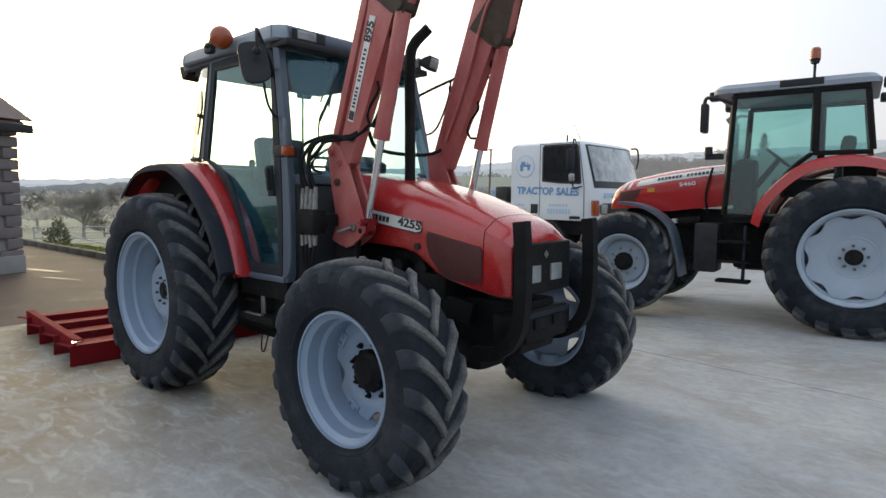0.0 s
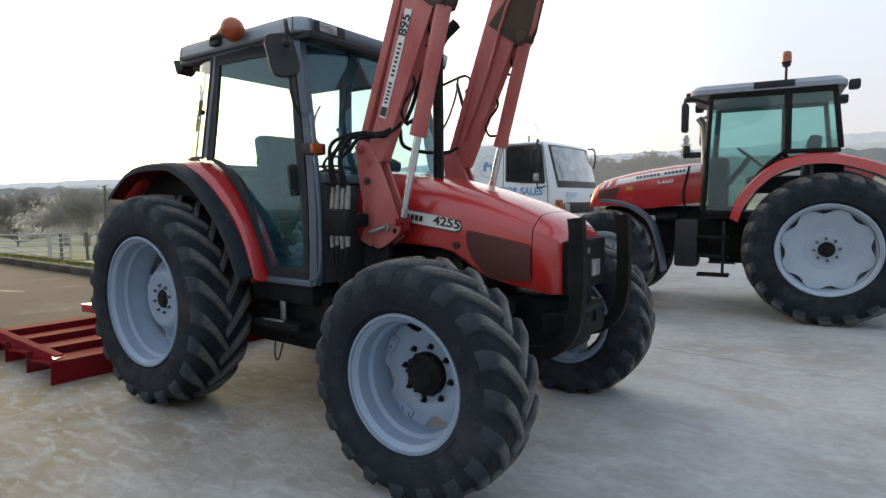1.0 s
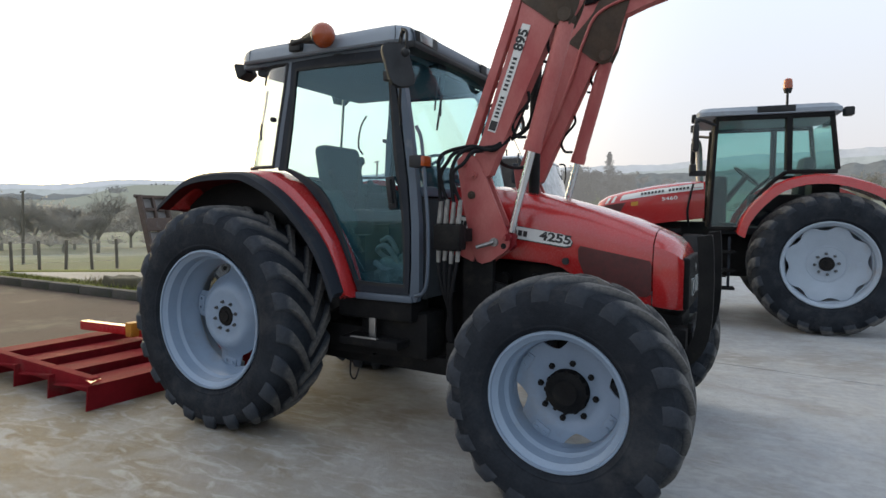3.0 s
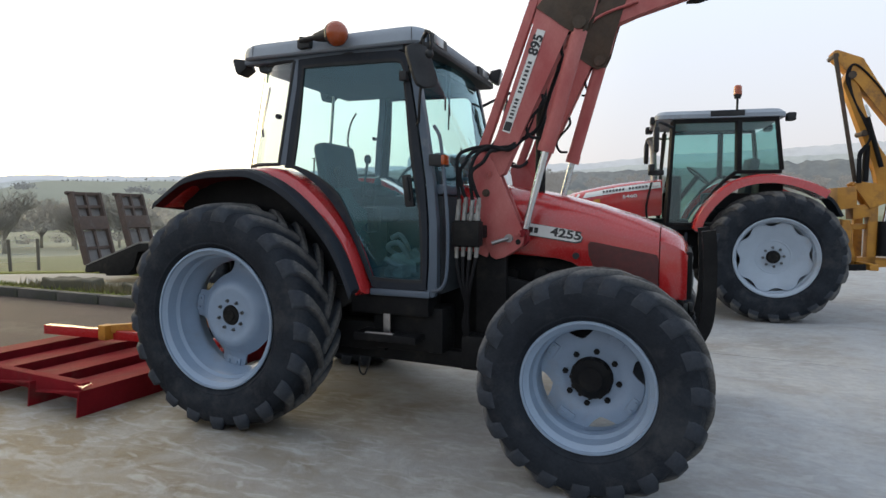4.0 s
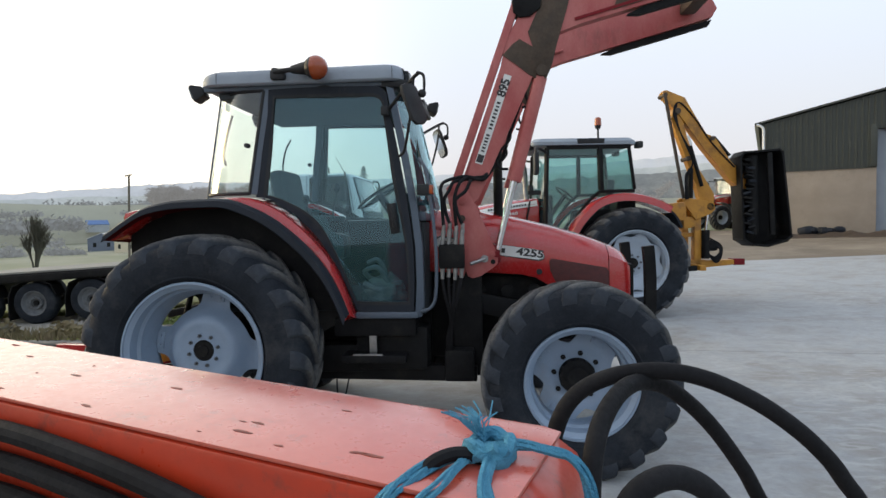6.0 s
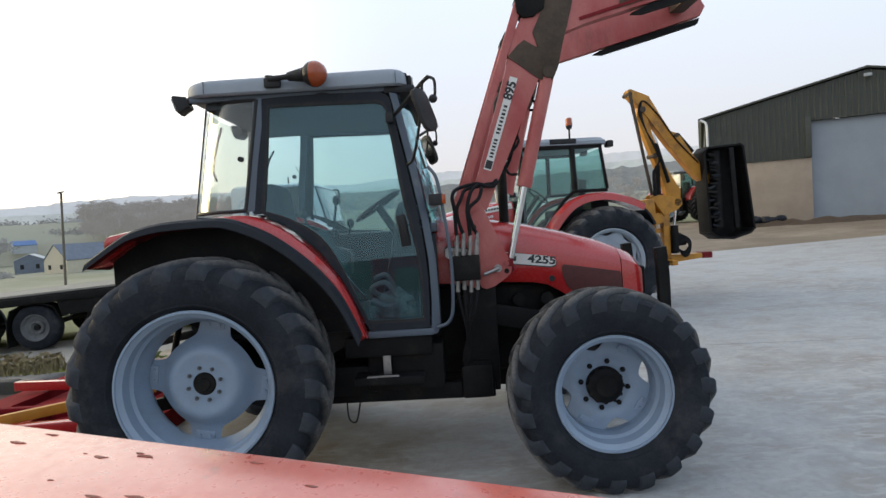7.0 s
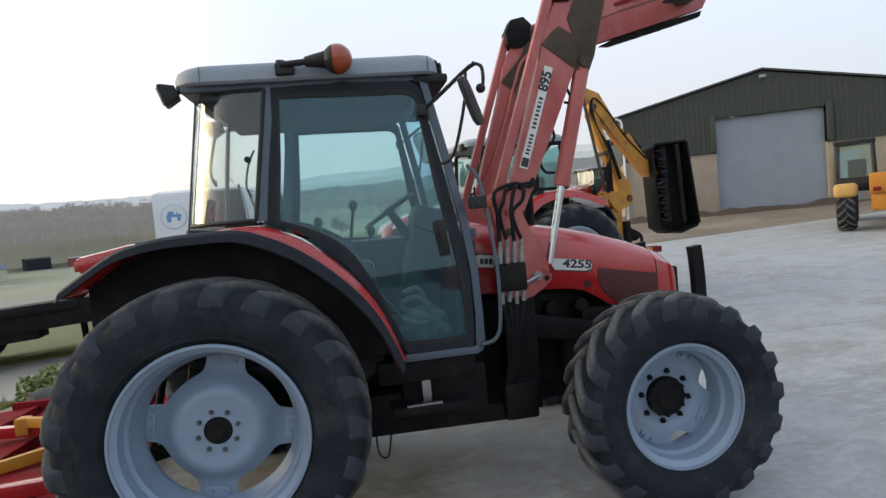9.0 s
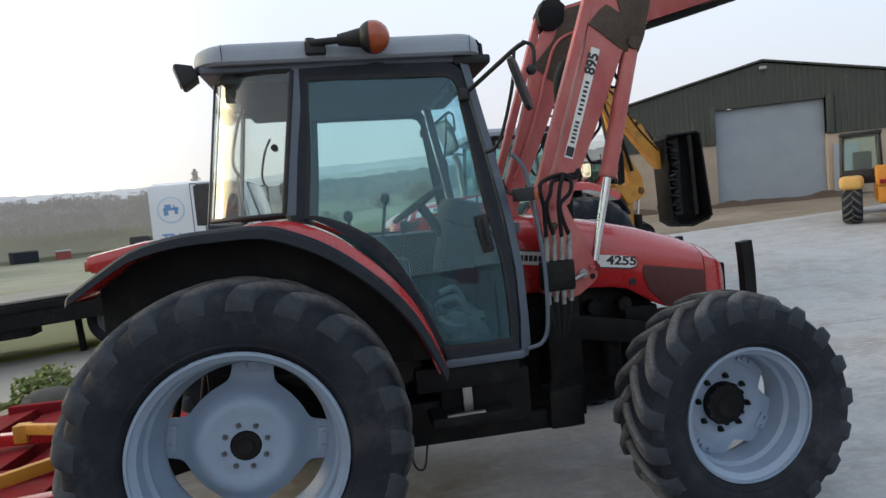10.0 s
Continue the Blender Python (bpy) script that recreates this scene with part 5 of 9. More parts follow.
for s in (-1, 1):
    bm = bmesh.new()
    a = smooth_line([(x, 0, z) for x, z in RED_ARC], 2)
    b = smooth_line([(x, 0, z) for x, z in FLARE_ARC], 2)
    loft(bm, [[(p.x, s * 0.64, p.z), (p.x, s * 0.78, p.z - 0.002), (p.x * 0.94 + q.x * 0.06, s * 0.805, p.z * 0.85 + q.z * 0.15), (p.x * 0.4 + q.x * 0.6, s * 0.832, p.z * 0.35 + q.z * 0.65), (q.x - 0.01, s * 0.838, q.z - 0.01), (q.x - 0.03, s * 0.83, q.z - 0.04), (q.x - 0.03, s * 0.64, q.z - 0.05)] for p, q in zip(a, b)])
    fender = part("mudguard", bm, RED, tractor, "red rear mudguard with dark plastic flare")
    bm = bmesh.new()
    loft(bm, [[(q.x, s * 0.826, q.z + 0.004), (q.x, s * 0.87, q.z + 0.01), (q.x, s * 0.925, q.z + 0.006), (q.x, s * 0.943, q.z - 0.008), (q.x - 0.012, s * 0.947, q.z - 0.046), (q.x - 0.02, s * 0.935, q.z - 0.05), (q.x - 0.02, s * 0.92, q.z - 0.022), (q.x - 0.02, s * 0.826, q.z - 0.02)] for q in b])
    part("flare", bm, FLARE, fender, "dark blue-grey plastic flare")
    bm = bmesh.new()
    slab(bm, [(-0.3, 1.62), (-0.1, 1.67), (0.2, 1.68), (0.42, 1.57), (0.66, 1.34), (0.82, 1.05), (0.88, 0.9), (0.6, 0.75), (-0.42, 1.2), (-0.5, 1.35)], s * 0.56, s * 0.64)
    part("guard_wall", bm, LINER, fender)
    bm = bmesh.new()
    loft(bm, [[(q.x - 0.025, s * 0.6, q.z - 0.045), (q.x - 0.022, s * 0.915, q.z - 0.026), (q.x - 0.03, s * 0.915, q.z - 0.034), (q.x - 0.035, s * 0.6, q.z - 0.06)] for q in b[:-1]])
    part("guard_underside", bm, GUARD_SHADE_RED, fender, "dull red underside of the mudguard, shade in its colour")
    bm = bmesh.new()
    box(bm, (-0.5, s * 0.6, 1.645), (0.3, 0.2, 0.09), (0, -10, 0), bevel=0.03)
    tl = part("tail_lamp_pod", bm, RED, fender)
    bm = bmesh.new()
    box(bm, (-0.655, s * 0.6, 1.617), (0.02, 0.15, 0.05), bevel=0.006)
    part("tail_lens", bm, AMBER, tl)

# steps, tanks and frame below the cab
for name, c, sz, bv in (("battery_box", (1.1, -0.6, 0.86), (0.56, 0.22, 0.13), 0.02), ("fuel_tank", (1.2, -0.52, 0.7), (0.5, 0.24, 0.3), 0.03), ("tool_box", (0.82, -0.5, 0.62), (0.4, 0.2, 0.2), 0.03)):
    bm = bmesh.new()
    box(bm, c, sz, bevel=bv)
    part(name, bm, BLACK, tractor)
bm = bmesh.new()
beam(bm, (1.085, -0.7, 0.84), (1.085, -0.7, 0.66), 0.012, 0.05, 0.004, up=X3)
part("step_hanger", bm, STEEL, tractor)
bm = bmesh.new()
box(bm, (1.1, -0.68, 0.655), (0.44, 0.2, 0.05), bevel=0.01)
part("step", bm, BLACK, tractor)
bm = bmesh.new()
box(bm, (1.06, -0.76, 0.682), (0.2, 0.025, 0.014), bevel=0.004)
part("step_edge", bm, STEEL, tractor)
for s in (-1, 1):
    bm = bmesh.new()
    beam(bm, (0.45, s * 0.5, 0.52), (1.78, s * 0.5, 0.5), 0.09, 0.11, 0.012)
    rail = part("subframe_rail", bm, BLACK, tractor)
    bm = bmesh.new()
    box(bm, (1.72, s * 0.47, 0.85), (0.2, 0.05, 0.75), bevel=0.01)
    part("mounting_plate", bm, BLACK, rail)
    bm = bmesh.new()
    box(bm, (1.66, s * 0.53, 0.57), (0.2, 0.16, 0.22), (0, 0, 0), bevel=0.02)
    part("mounting_block", bm, BLACK, rail)
    bm = bmesh.new()
    beam(bm, (1.72, s * 0.45, 1.0), (2.55, s * 0.22, 0.8), 0.06, 0.14, 0.01)
    part("brace", bm, BLACK, rail)
    bm = bmesh.new()
    box(bm, (1.72, s * 0.3, 0.75), (0.16, 0.36, 0.3), bevel=0.02)
    part("cross_block", bm, BLACK, rail)
bm = bmesh.new()
tube(bm, [(0.78, -0.52, 0.5), (0.79, -0.54, 0.36), (0.84, -0.55, 0.34), (0.87, -0.53, 0.46)], 0.006, 6)
part("wire_loop", bm, PLASTIC, tractor)
bm = bmesh.new()
for y in (-0.42, 0.42):
    beam(bm, (-0.15, y * 0.8, 0.55), (-0.95, y, 0.42), 0.05, 0.09, 0.01)
    rod(bm, (-0.5, y * 0.9, 0.5), (-0.35, y * 0.8, 1.15), 0.022, n=10)
beam(bm, (-0.2, 0, 0.95), (-0.75, 0, 0.85), 0.05, 0.06, 0.01)
part("rear_linkage", bm, BLACK, tractor)

# ---- front loader on the tractor: posts, bent booms, rams, linkage rods ----
POST = [(1.585, 1.79), (1.61, 1.815), (1.65, 1.825), (1.705, 1.81), (1.735, 1.775), (1.775, 1.69), (1.915, 1.37), (1.935, 1.31), (1.93, 1.265), (1.9, 1.235), (1.815, 1.18), (1.76, 1.165), (1.725, 1.18), (1.68, 1.31), (1.625, 1.55)]
BOOM = [(1.66, 1.73), (1.7, 1.69), (1.75, 1.675), (1.8, 1.7), (1.885, 1.89), (2.025, 2.185), (2.178, 2.53), (2.25, 2.53), (2.32, 2.64), (2.36, 2.825), (2.5, 2.868), (3.25, 3.06), (3.7, 3.18), (3.74, 3.25), (3.66, 3.4), (3.3, 3.37), (2.5, 3.16), (2.26, 3.1), (2.1, 2.95), (2.01, 2.79), (1.965, 2.58), (1.75, 1.93)]
for s in (-1, 1):
    side = "right" if s < 0 else "left"
    y0 = s * 0.475
    bm = bmesh.new()
    slab(bm, POST, y0 + s * 0.05, y0 + s * 0.03, bevel=0.004)
    slab(bm, POST, y0 - s * 0.05, y0 - s * 0.03, bevel=0.004)
    box(bm, (1.7, y0, 1.32), (0.1, 0.07, 0.28), (0, 22, 0), bevel=0.01)
    post = part("loader_post", bm, FADED, tractor, "faded red loader mounting post")
    for x, z, r in ((1.632, 1.775, 0.028), (1.7, 1.7, 0.026), (1.69, 1.58, 0.024), (1.9, 1.33, 0.018)):
        bm = bmesh.new()
        rod(bm, (x, y0 + s * 0.045, z), (x, y0 + s * 0.062, z), r, n=18)
        rod(bm, (x, y0 + s * 0.06, z), (x, y0 + s * 0.075, z), r * 0.5, n=12)
        part("pivot_pin", bm, MUD if z < 1.6 and z > 1.5 else FADED, post)
    bm = bmesh.new()
    rod(bm, (1.745, y0 + s * 0.1, 1.268), (1.845, y0 + s * 0.072, 1.3), 0.012, n=12)
    rod(bm, (1.842, y0 + s * 0.045, 1.3), (1.842, y0 + s * 0.066, 1.3), 0.026, n=16)
    part("locking_pin", bm, STEEL, post)
    bm = bmesh.new()
    rod(bm, (1.9, y0 + s * 0.046, 1.278), (1.9, y0 + s * 0.0515, 1.278), 0.017, n=16)
    part("pin_hole", bm, BLACK, post)
    bm = bmesh.new()
    slab(bm, [(1.905, 1.275), (1.93, 1.25), (1.955, 1.28), (1.945, 1.38), (1.9, 1.4)], y0 + s * 0.028, y0 - s * 0.028, bevel=0.004)
    rod(bm, (1.925, y0 - 0.06, 1.33), (1.925, y0 + 0.06, 1.33), 0.022, n=14)
    part("ram_foot", bm, DARKRED, post)
    # boom: hollow box from two cheeks, a back plate and a belly plate
    bm = bmesh.new()
    slab(bm, BOOM, y0 + s * 0.042, y0 - s * 0.042, bevel=0.006)
    boom = part("boom", bm, FADED, tractor, "faded red bent loader boom with worn brown patches")
    bm = bmesh.new()
    slab(bm, [(1.985, 2.68), (2.05, 2.75), (2.1, 2.785), (2.19, 2.725), (2.157, 2.83), (2.2, 2.92), (2.27, 3.08), (2.45, 3.12), (2.42, 2.98), (2.35, 2.74), (2.315, 2.6), (2.275, 2.515), (2.225, 2.505), (2.16, 2.545), (2.08, 2.61)], y0 + s * 0.05, y0 + s * 0.0425, bevel=0.002)
    part("elbow_plate", bm, MUD, boom, "brown rust-stained elbow plate")
    bm = bmesh.new()
    slab(bm, [(1.985, 2.68), (2.05, 2.75), (2.1, 2.8), (2.157, 2.86), (2.2, 2.95), (2.27, 3.08), (2.45, 3.12), (2.42, 2.98), (2.35, 2.74), (2.315, 2.6), (2.275, 2.515), (2.225, 2.505), (2.16, 2.545), (2.08, 2.61)], y0 - s * 0.05, y0 - s * 0.0425, bevel=0.002)
    part("elbow_plate", bm, MUD, boom, "brown rust-stained elbow plate")
    bm = bmesh.new()
    rod(bm, (2.245, y0 - s * 0.06, 2.565), (2.245, y0 + s * 0.075, 2.565), 0.038, n=18)
    part("ram_pin", bm, MUD, boom)
    # lift ram in front of the boom
    lo, hi = Vector((2.055, y0 + s * 0.012, 1.845)), Vector((2.247, y0 + s * 0.012, 2.56))
    dv = (hi - lo).normalized()
    bm = bmesh.new()
    rod(bm, lo, hi - dv * 0.03, 0.047, n=22)
    rod(bm, lo - dv * 0.015, lo + dv * 0.045, 0.051, n=22)
    ram = part("lift_ram", bm, FADED, tractor, "faded red hydraulic lift ram")
    bm = bmesh.new()
    rod(bm, (1.935, y0 + s * 0.012, 1.36), lo, 0.023, n=16)
    part("ram_rod", bm, CHROME, ram, "bright chrome ram rod")
    bm = bmesh.new()
    tube(bm, [lo + Vector((-0.04, 0, 0.07)), lo + Vector((-0.1, 0, 0.08)), lo + Vector((-0.12, 0, 0.16)), lo + Vector((-0.03, 0, 0.27)), lo + Vector((-0.03, 0, 0.33))], 0.009, 8)
    part("ram_hose", bm, HOSE, ram)
    bm = bmesh.new()
    tube(bm, [hi + Vector((-0.06, 0, -0.03)), hi + Vector((-0.1, 0, -0.06)), hi + Vector((-0.11, 0, -0.14)), hi + Vector((-0.085, 0, -0.2))], 0.009, 8)
    part("ram_hose", bm, HOSE, ram)
    bm = bmesh.new()
    rod(bm, hi + Vector((-0.06, 0, -0.235)), hi + Vector((-0.135, 0, -0.225)), 0.008, n=8)
    part("pipe_clip", bm, HOSE, ram)
    # linkage bar behind the boom and the black joint at its head
    bm = bmesh.new()
    beam(bm, (1.635, y0 + s * 0.02, 1.79), (2.09, y0 + s * 0.02, 3.06), 0.055, 0.055, 0.008)
    part("linkage_bar", bm, FADED, tractor, "faded red levelling link bar")
    bm = bmesh.new()
    slab(bm, [(2.06, 2.96), (2.1, 2.925), (2.17, 2.93), (2.24, 2.98), (2.26, 3.1), (2.2, 3.16), (2.1, 3.14), (2.05, 3.05)], y0 + s * 0.062, y0 - s * 0.062, bevel=0.012)
    part("link_joint", bm, BLACK, boom)
    bm = bmesh.new()
    slab(bm, [(2.82, 2.925), (2.9, 2.92), (3.3, 3.02), (3.68, 3.12), (3.7, 3.165), (3.3, 3.068), (2.95, 2.98)], y0 + s * 0.026, y0 - s * 0.026)
    part("wear_strip", bm, BLACK, boom)
    bm = bmesh.new()
    beam(bm, (2.47, y0 + s * 0.046, 2.9), (3.6, y0 + s * 0.046, 3.195), 0.008, 0.02)
    part("weld_rib", bm, DARKRED, boom)
    bm = bmesh.new()
    slab(bm, [(2.72, 2.95), (2.95, 3.01), (3.6, 3.18), (3.62, 3.28), (3.2, 3.19), (2.86, 3.1), (2.76, 3.06)], y0 + s * 0.0425, y0 + s * 0.049, bevel=0.002)
    part("dirt_plate", bm, MUD, boom, "brown rust-stained plate")
    bm = bmesh.new()
    tube(bm, [(1.78, y0 - s * 0.05, 1.9), (1.9, y0 - s * 0.055, 2.15), (2.02, y0 - s * 0.055, 2.45), (2.09, y0 - s * 0.055, 2.66), (2.2, y0 - s * 0.055, 2.86), (2.5, y0 - s * 0.055, 2.96)], 0.011, 8)
    part("boom_pipe", bm, FADED, boom)
# label on the right boom: white strip with a maker's bar and the number
label_at = pose(1.915, -0.5205, 2.25, 0, 19.4, 0)
bm = bmesh.new()
box(bm, (0, 0, 0), (0.052, 0.003, 0.63), bevel=0.0)
bm.transform(label_at)
plate = part("boom_label", bm, WHITE, tractor, "white label strip on the loader boom")
for z0, z1, n in ((-0.235, -0.1, 6), (-0.075, 0.13, 8)):
    for k in range(n):
        h = (z1 - z0) / n
        bm = bmesh.new()
        box(bm, (0, -0.0022, z0 + (k + 0.5) * h), (0.024, 0.002, h * (0.5, 0.62, 0.42, 0.58)[k % 4]))
        bm.transform(label_at)
        part("maker_bar", bm, INK, plate)
bm = bmesh.new()
box(bm, (0, -0.0022, -0.278), (0.044, 0.002, 0.055))
bm.transform(label_at)
part("maker_mark", bm, INK, plate)
lettering("895", 0.082, INK, label_at @ Matrix.Translation((0.0, -0.0028, 0.225)) @ pose(0, 0, 0, 0, -90, 0) @ pose(0, 0, 0, 90, 0, 0), plate, 0.001, bold=0.0028)
bm = bmesh.new()
beam(bm, (3.5, -0.43, 3.26), (3.5, 0.43, 3.26), 0.12, 0.12, 0.02)
part("cross_tube", bm, MUD, tractor)
# valve block with four couplings and hoses
VX, VY = 1.627, -0.69
ZINC = surface("dirty zinc fitting", (0.3, 0.3, 0.29), (0.2, 0.195, 0.185), rough=0.5, metal=0.5, scale=14, fine=90, bump=0.12, dirt=(0.07, 0.065, 0.06), dirt_amount=0.3, dirt_scale=18)
bm = bmesh.new()
box(bm, (VX, VY, 1.33), (0.17, 0.1, 0.15), bevel=0.012)
for k in range(4):
    rod(bm, (VX - 0.06 + 0.042 * k, VY - 0.02, 1.25), (VX - 0.06 + 0.042 * k, VY - 0.02, 1.41), 0.02, n=10)
valve = part("valve_block", bm, BLACK, tractor, "black hydraulic coupler block")
for k in range(4):
    x = VX - 0.06 + 0.042 * k
    up = (0.0, 0.012, -0.006, 0.008)[k]
    bm = bmesh.new()
    rod(bm, (x, VY - 0.02, 1.4), (x + 0.004, VY - 0.02, 1.44 + up), 0.0165, n=6)
    rod(bm, (x + 0.004, VY - 0.02, 1.44 + up), (x + 0.007, VY - 0.02, 1.478 + up), 0.0145, n=14)
    rod(bm, (x + 0.007, VY - 0.02, 1.476 + up), (x + 0.009, VY - 0.02, 1.5 + up), 0.0165, n=6)
    rod(bm, (x + 0.009, VY - 0.02, 1.5 + up), (x + 0.012, VY - 0.02, 1.54 + up), 0.0125, n=12)
    part("coupling", bm, ZINC, valve)
    bm = bmesh.new()
    rod(bm, (x, VY - 0.02, 1.262), (x - 0.002, VY - 0.02, 1.225 + up), 0.0165, n=6)
    rod(bm, (x - 0.002, VY - 0.02, 1.226 + up), (x - 0.004, VY - 0.02, 1.18 + up), 0.0135, n=12)
    part("lower_coupling", bm, ZINC, valve)
    wob = (0.012, -0.006, 0.01, -0.012)[k]
    bm = bmesh.new()
    tube(bm, [(x + 0.011, VY - 0.02, 1.53 + up), (x - 0.006 + wob, VY - 0.03, 1.61), (x - 0.014 + 1.5 * wob, VY - 0.035, 1.7), (x - 0.004 + 0.012 * k, VY - 0.02, 1.77 + wob), (x + 0.03 + 0.01 * k, VY + 0.02, 1.825 + 0.5 * wob), (1.725 + 0.012 * k, -0.61 + 0.014 * k, 1.85 + wob), (1.79 + 0.008 * k, -0.568 + 0.012 * k, 1.845 + 0.012 * (k % 2)), (1.85, -0.542 + 0.006 * k, 1.85 + 0.016 * (k % 2)), (1.9, -0.46 + 0.01 * k, 1.91 + 0.02 * k)], 0.0115, 8)
    part("hose", bm, HOSE, valve)
    bm = bmesh.new()
    tube(bm, [(x - 0.004, VY - 0.02, 1.19 + up), (x + 0.008 - 0.01 * k, VY - 0.025, 1.1), (x + 0.03 - 0.026 * k, VY - 0.01, 0.99), (1.61 + 0.012 * (k % 2), VY + 0.03, 0.88), (1.58 + 0.01 * k, VY + 0.07, 0.74), (1.6, -0.55, 0.6)], 0.0105, 8)
    part("hose", bm, HOSE, valve)
bm = bmesh.new()
box(bm, (1.67, -0.6, 1.34), (0.07, 0.12, 0.08), bevel=0.008)
part("valve_bracket", bm, BLACK, valve)
for pts in ([(1.9, -0.42, 1.92), (1.94, -0.38, 2.05), (1.99, -0.38, 2.2), (2.07, -0.38, 2.4)], [(1.88, -0.38, 1.92), (1.97, -0.33, 2.0), (2.04, -0.34, 2.2), (2.12, -0.36, 2.42)], [(1.74, 0.55, 1.9), (1.7, 0.3, 1.8), (1.74, -0.2, 1.8), (1.86, -0.42, 1.9)]):
    bm = bmesh.new()
    tube(bm, pts, 0.013, 8)
    part("boom_hose", bm, HOSE, tractor)

# ---- second red tractor, parked behind; own axes: x ahead, left side +y ----
T2_AT = pose(3.84, 5.03, 0.11, 0, 0, 186.0)
second = thing("farm_tractor", "red farm tractor with pale rims and green-tinted cab glass", "tractor", m=T2_AT)
R2 = dict(brackets=False, hub_y=-0.05, edge_y=-0.1, r_in=0.08, bolt_mat=NUT, gap=0.383, inset=0.05, tab=0.07, soft=0.3, tabs=8, hub="plain", hub_r=0.076, hub_out=-0.095, bolts=8, bolt_r=0.118, ring=0.2, holes=(8, 0.3, 0.006), lug=(0.036, 0.06, 0.34), dish=0.6)
F2 = dict(brackets=False, hub_y=0.02, edge_y=0.04, r_in=0.1, gap=0.27, inset=0.06, tab=0.2, tabs=6, hub="planetary", hub_r=0.11, hub_out=-0.06, bolts=8, bolt_r=0.16, bolt_mat=STEEL, lug=(0.032, 0.052, 0.4), dish=0.3)
for s in (1, -1):
    make_wheel(second, (0, s * 0.8, 0.8), 0.815, 0.485, 0.46, 0.4, 20, R2, s, RIM_WHITE, spin=0.3)
    make_wheel(second, (2.34, s * 0.74, 0.6), 0.615, 0.345, 0.36, 0.3, 18, F2, s, RIM_WHITE, spin=0.1)
bm = bmesh.new()
box(bm, (0.4, 0, 0.85), (1.6, 0.5, 0.6), bevel=0.06)
box(bm, (1.7, 0, 0.95), (1.6, 0.44, 0.6), bevel=0.05)
rod(bm, (0, -0.75, 0.8), (0, 0.75, 0.8), 0.12, n=18)
beam(bm, (2.34, -0.6, 0.6), (2.34, 0.6, 0.6), 0.18, 0.16, 0.03)
part("chassis", bm, BLACK, second)
HALF2 = [(0, 0), (0.5, 0.01), (0.8, 0.04), (0.96, 0.1), (1.0, 0.18)]
ROWS2 = [(1.28, 1.8, 1.3, 0.42), (1.6, 1.775, 1.26, 0.42), (1.9, 1.735, 1.22, 0.415), (2.1, 1.7, 1.22, 0.41), (2.3, 1.655, 1.26, 0.4), (2.5, 1.6, 1.25, 0.38), (2.62, 1.53, 1.24, 0.34), (2.68, 1.42, 1.24, 0.28)]


def ring2(x, top, low, w):
    half = [(w * u, top - d) for u, d in HALF2] + [(w, (top + low) / 2 - 0.04), (w - 0.01, low)]
    return [(x, -y, z) for y, z in half[::-1]] + [(x, y, z) for y, z in half[1:]]


def bonnet_y(x, z):
    """Half width of the second tractor's bonnet at a place along it and a height."""
    for p, q in zip(ROWS2, ROWS2[1:]):
        if x <= q[0]:
            break
    u = max(0.0, min(1.0, (x - p[0]) / (q[0] - p[0])))
    top, w = p[1] + (q[1] - p[1]) * u, p[3] + (q[3] - p[3]) * u
    d = top - z
    for (u0, d0), (u1, d1) in zip(HALF2, HALF2[1:]):
        if d <= d1:
            return w * (u0 + (u1 - u0) * max(0.0, (d - d0) / (d1 - d0)))
    return w


def decal(bm, upper, lower, s, out, n=14):
    """A thin sheet on the bonnet's side between two lines of (x, z)."""
    def along(line, u):
        u *= len(line) - 1
        k = min(int(u), len(line) - 2)
        return [line[k][i] + (line[k + 1][i] - line[k][i]) * (u - k) for i in (0, 1)]
    rows = []
    for i in range(n + 1):
        a, b = along(upper, i / n), along(lower, i / n)
        row = []
        for j in range(5):
            x, z = a[0] + (b[0] - a[0]) * j / 4, a[1] + (b[1] - a[1]) * j / 4
            row.append((x, s * (bonnet_y(x, z) + out), z))
        rows.append(row)
    loft(bm, rows, closed=False)
    loft(bm, [[(x, y - s * 0.003, z) for x, y, z in row] for row in rows], closed=False)
    return bm


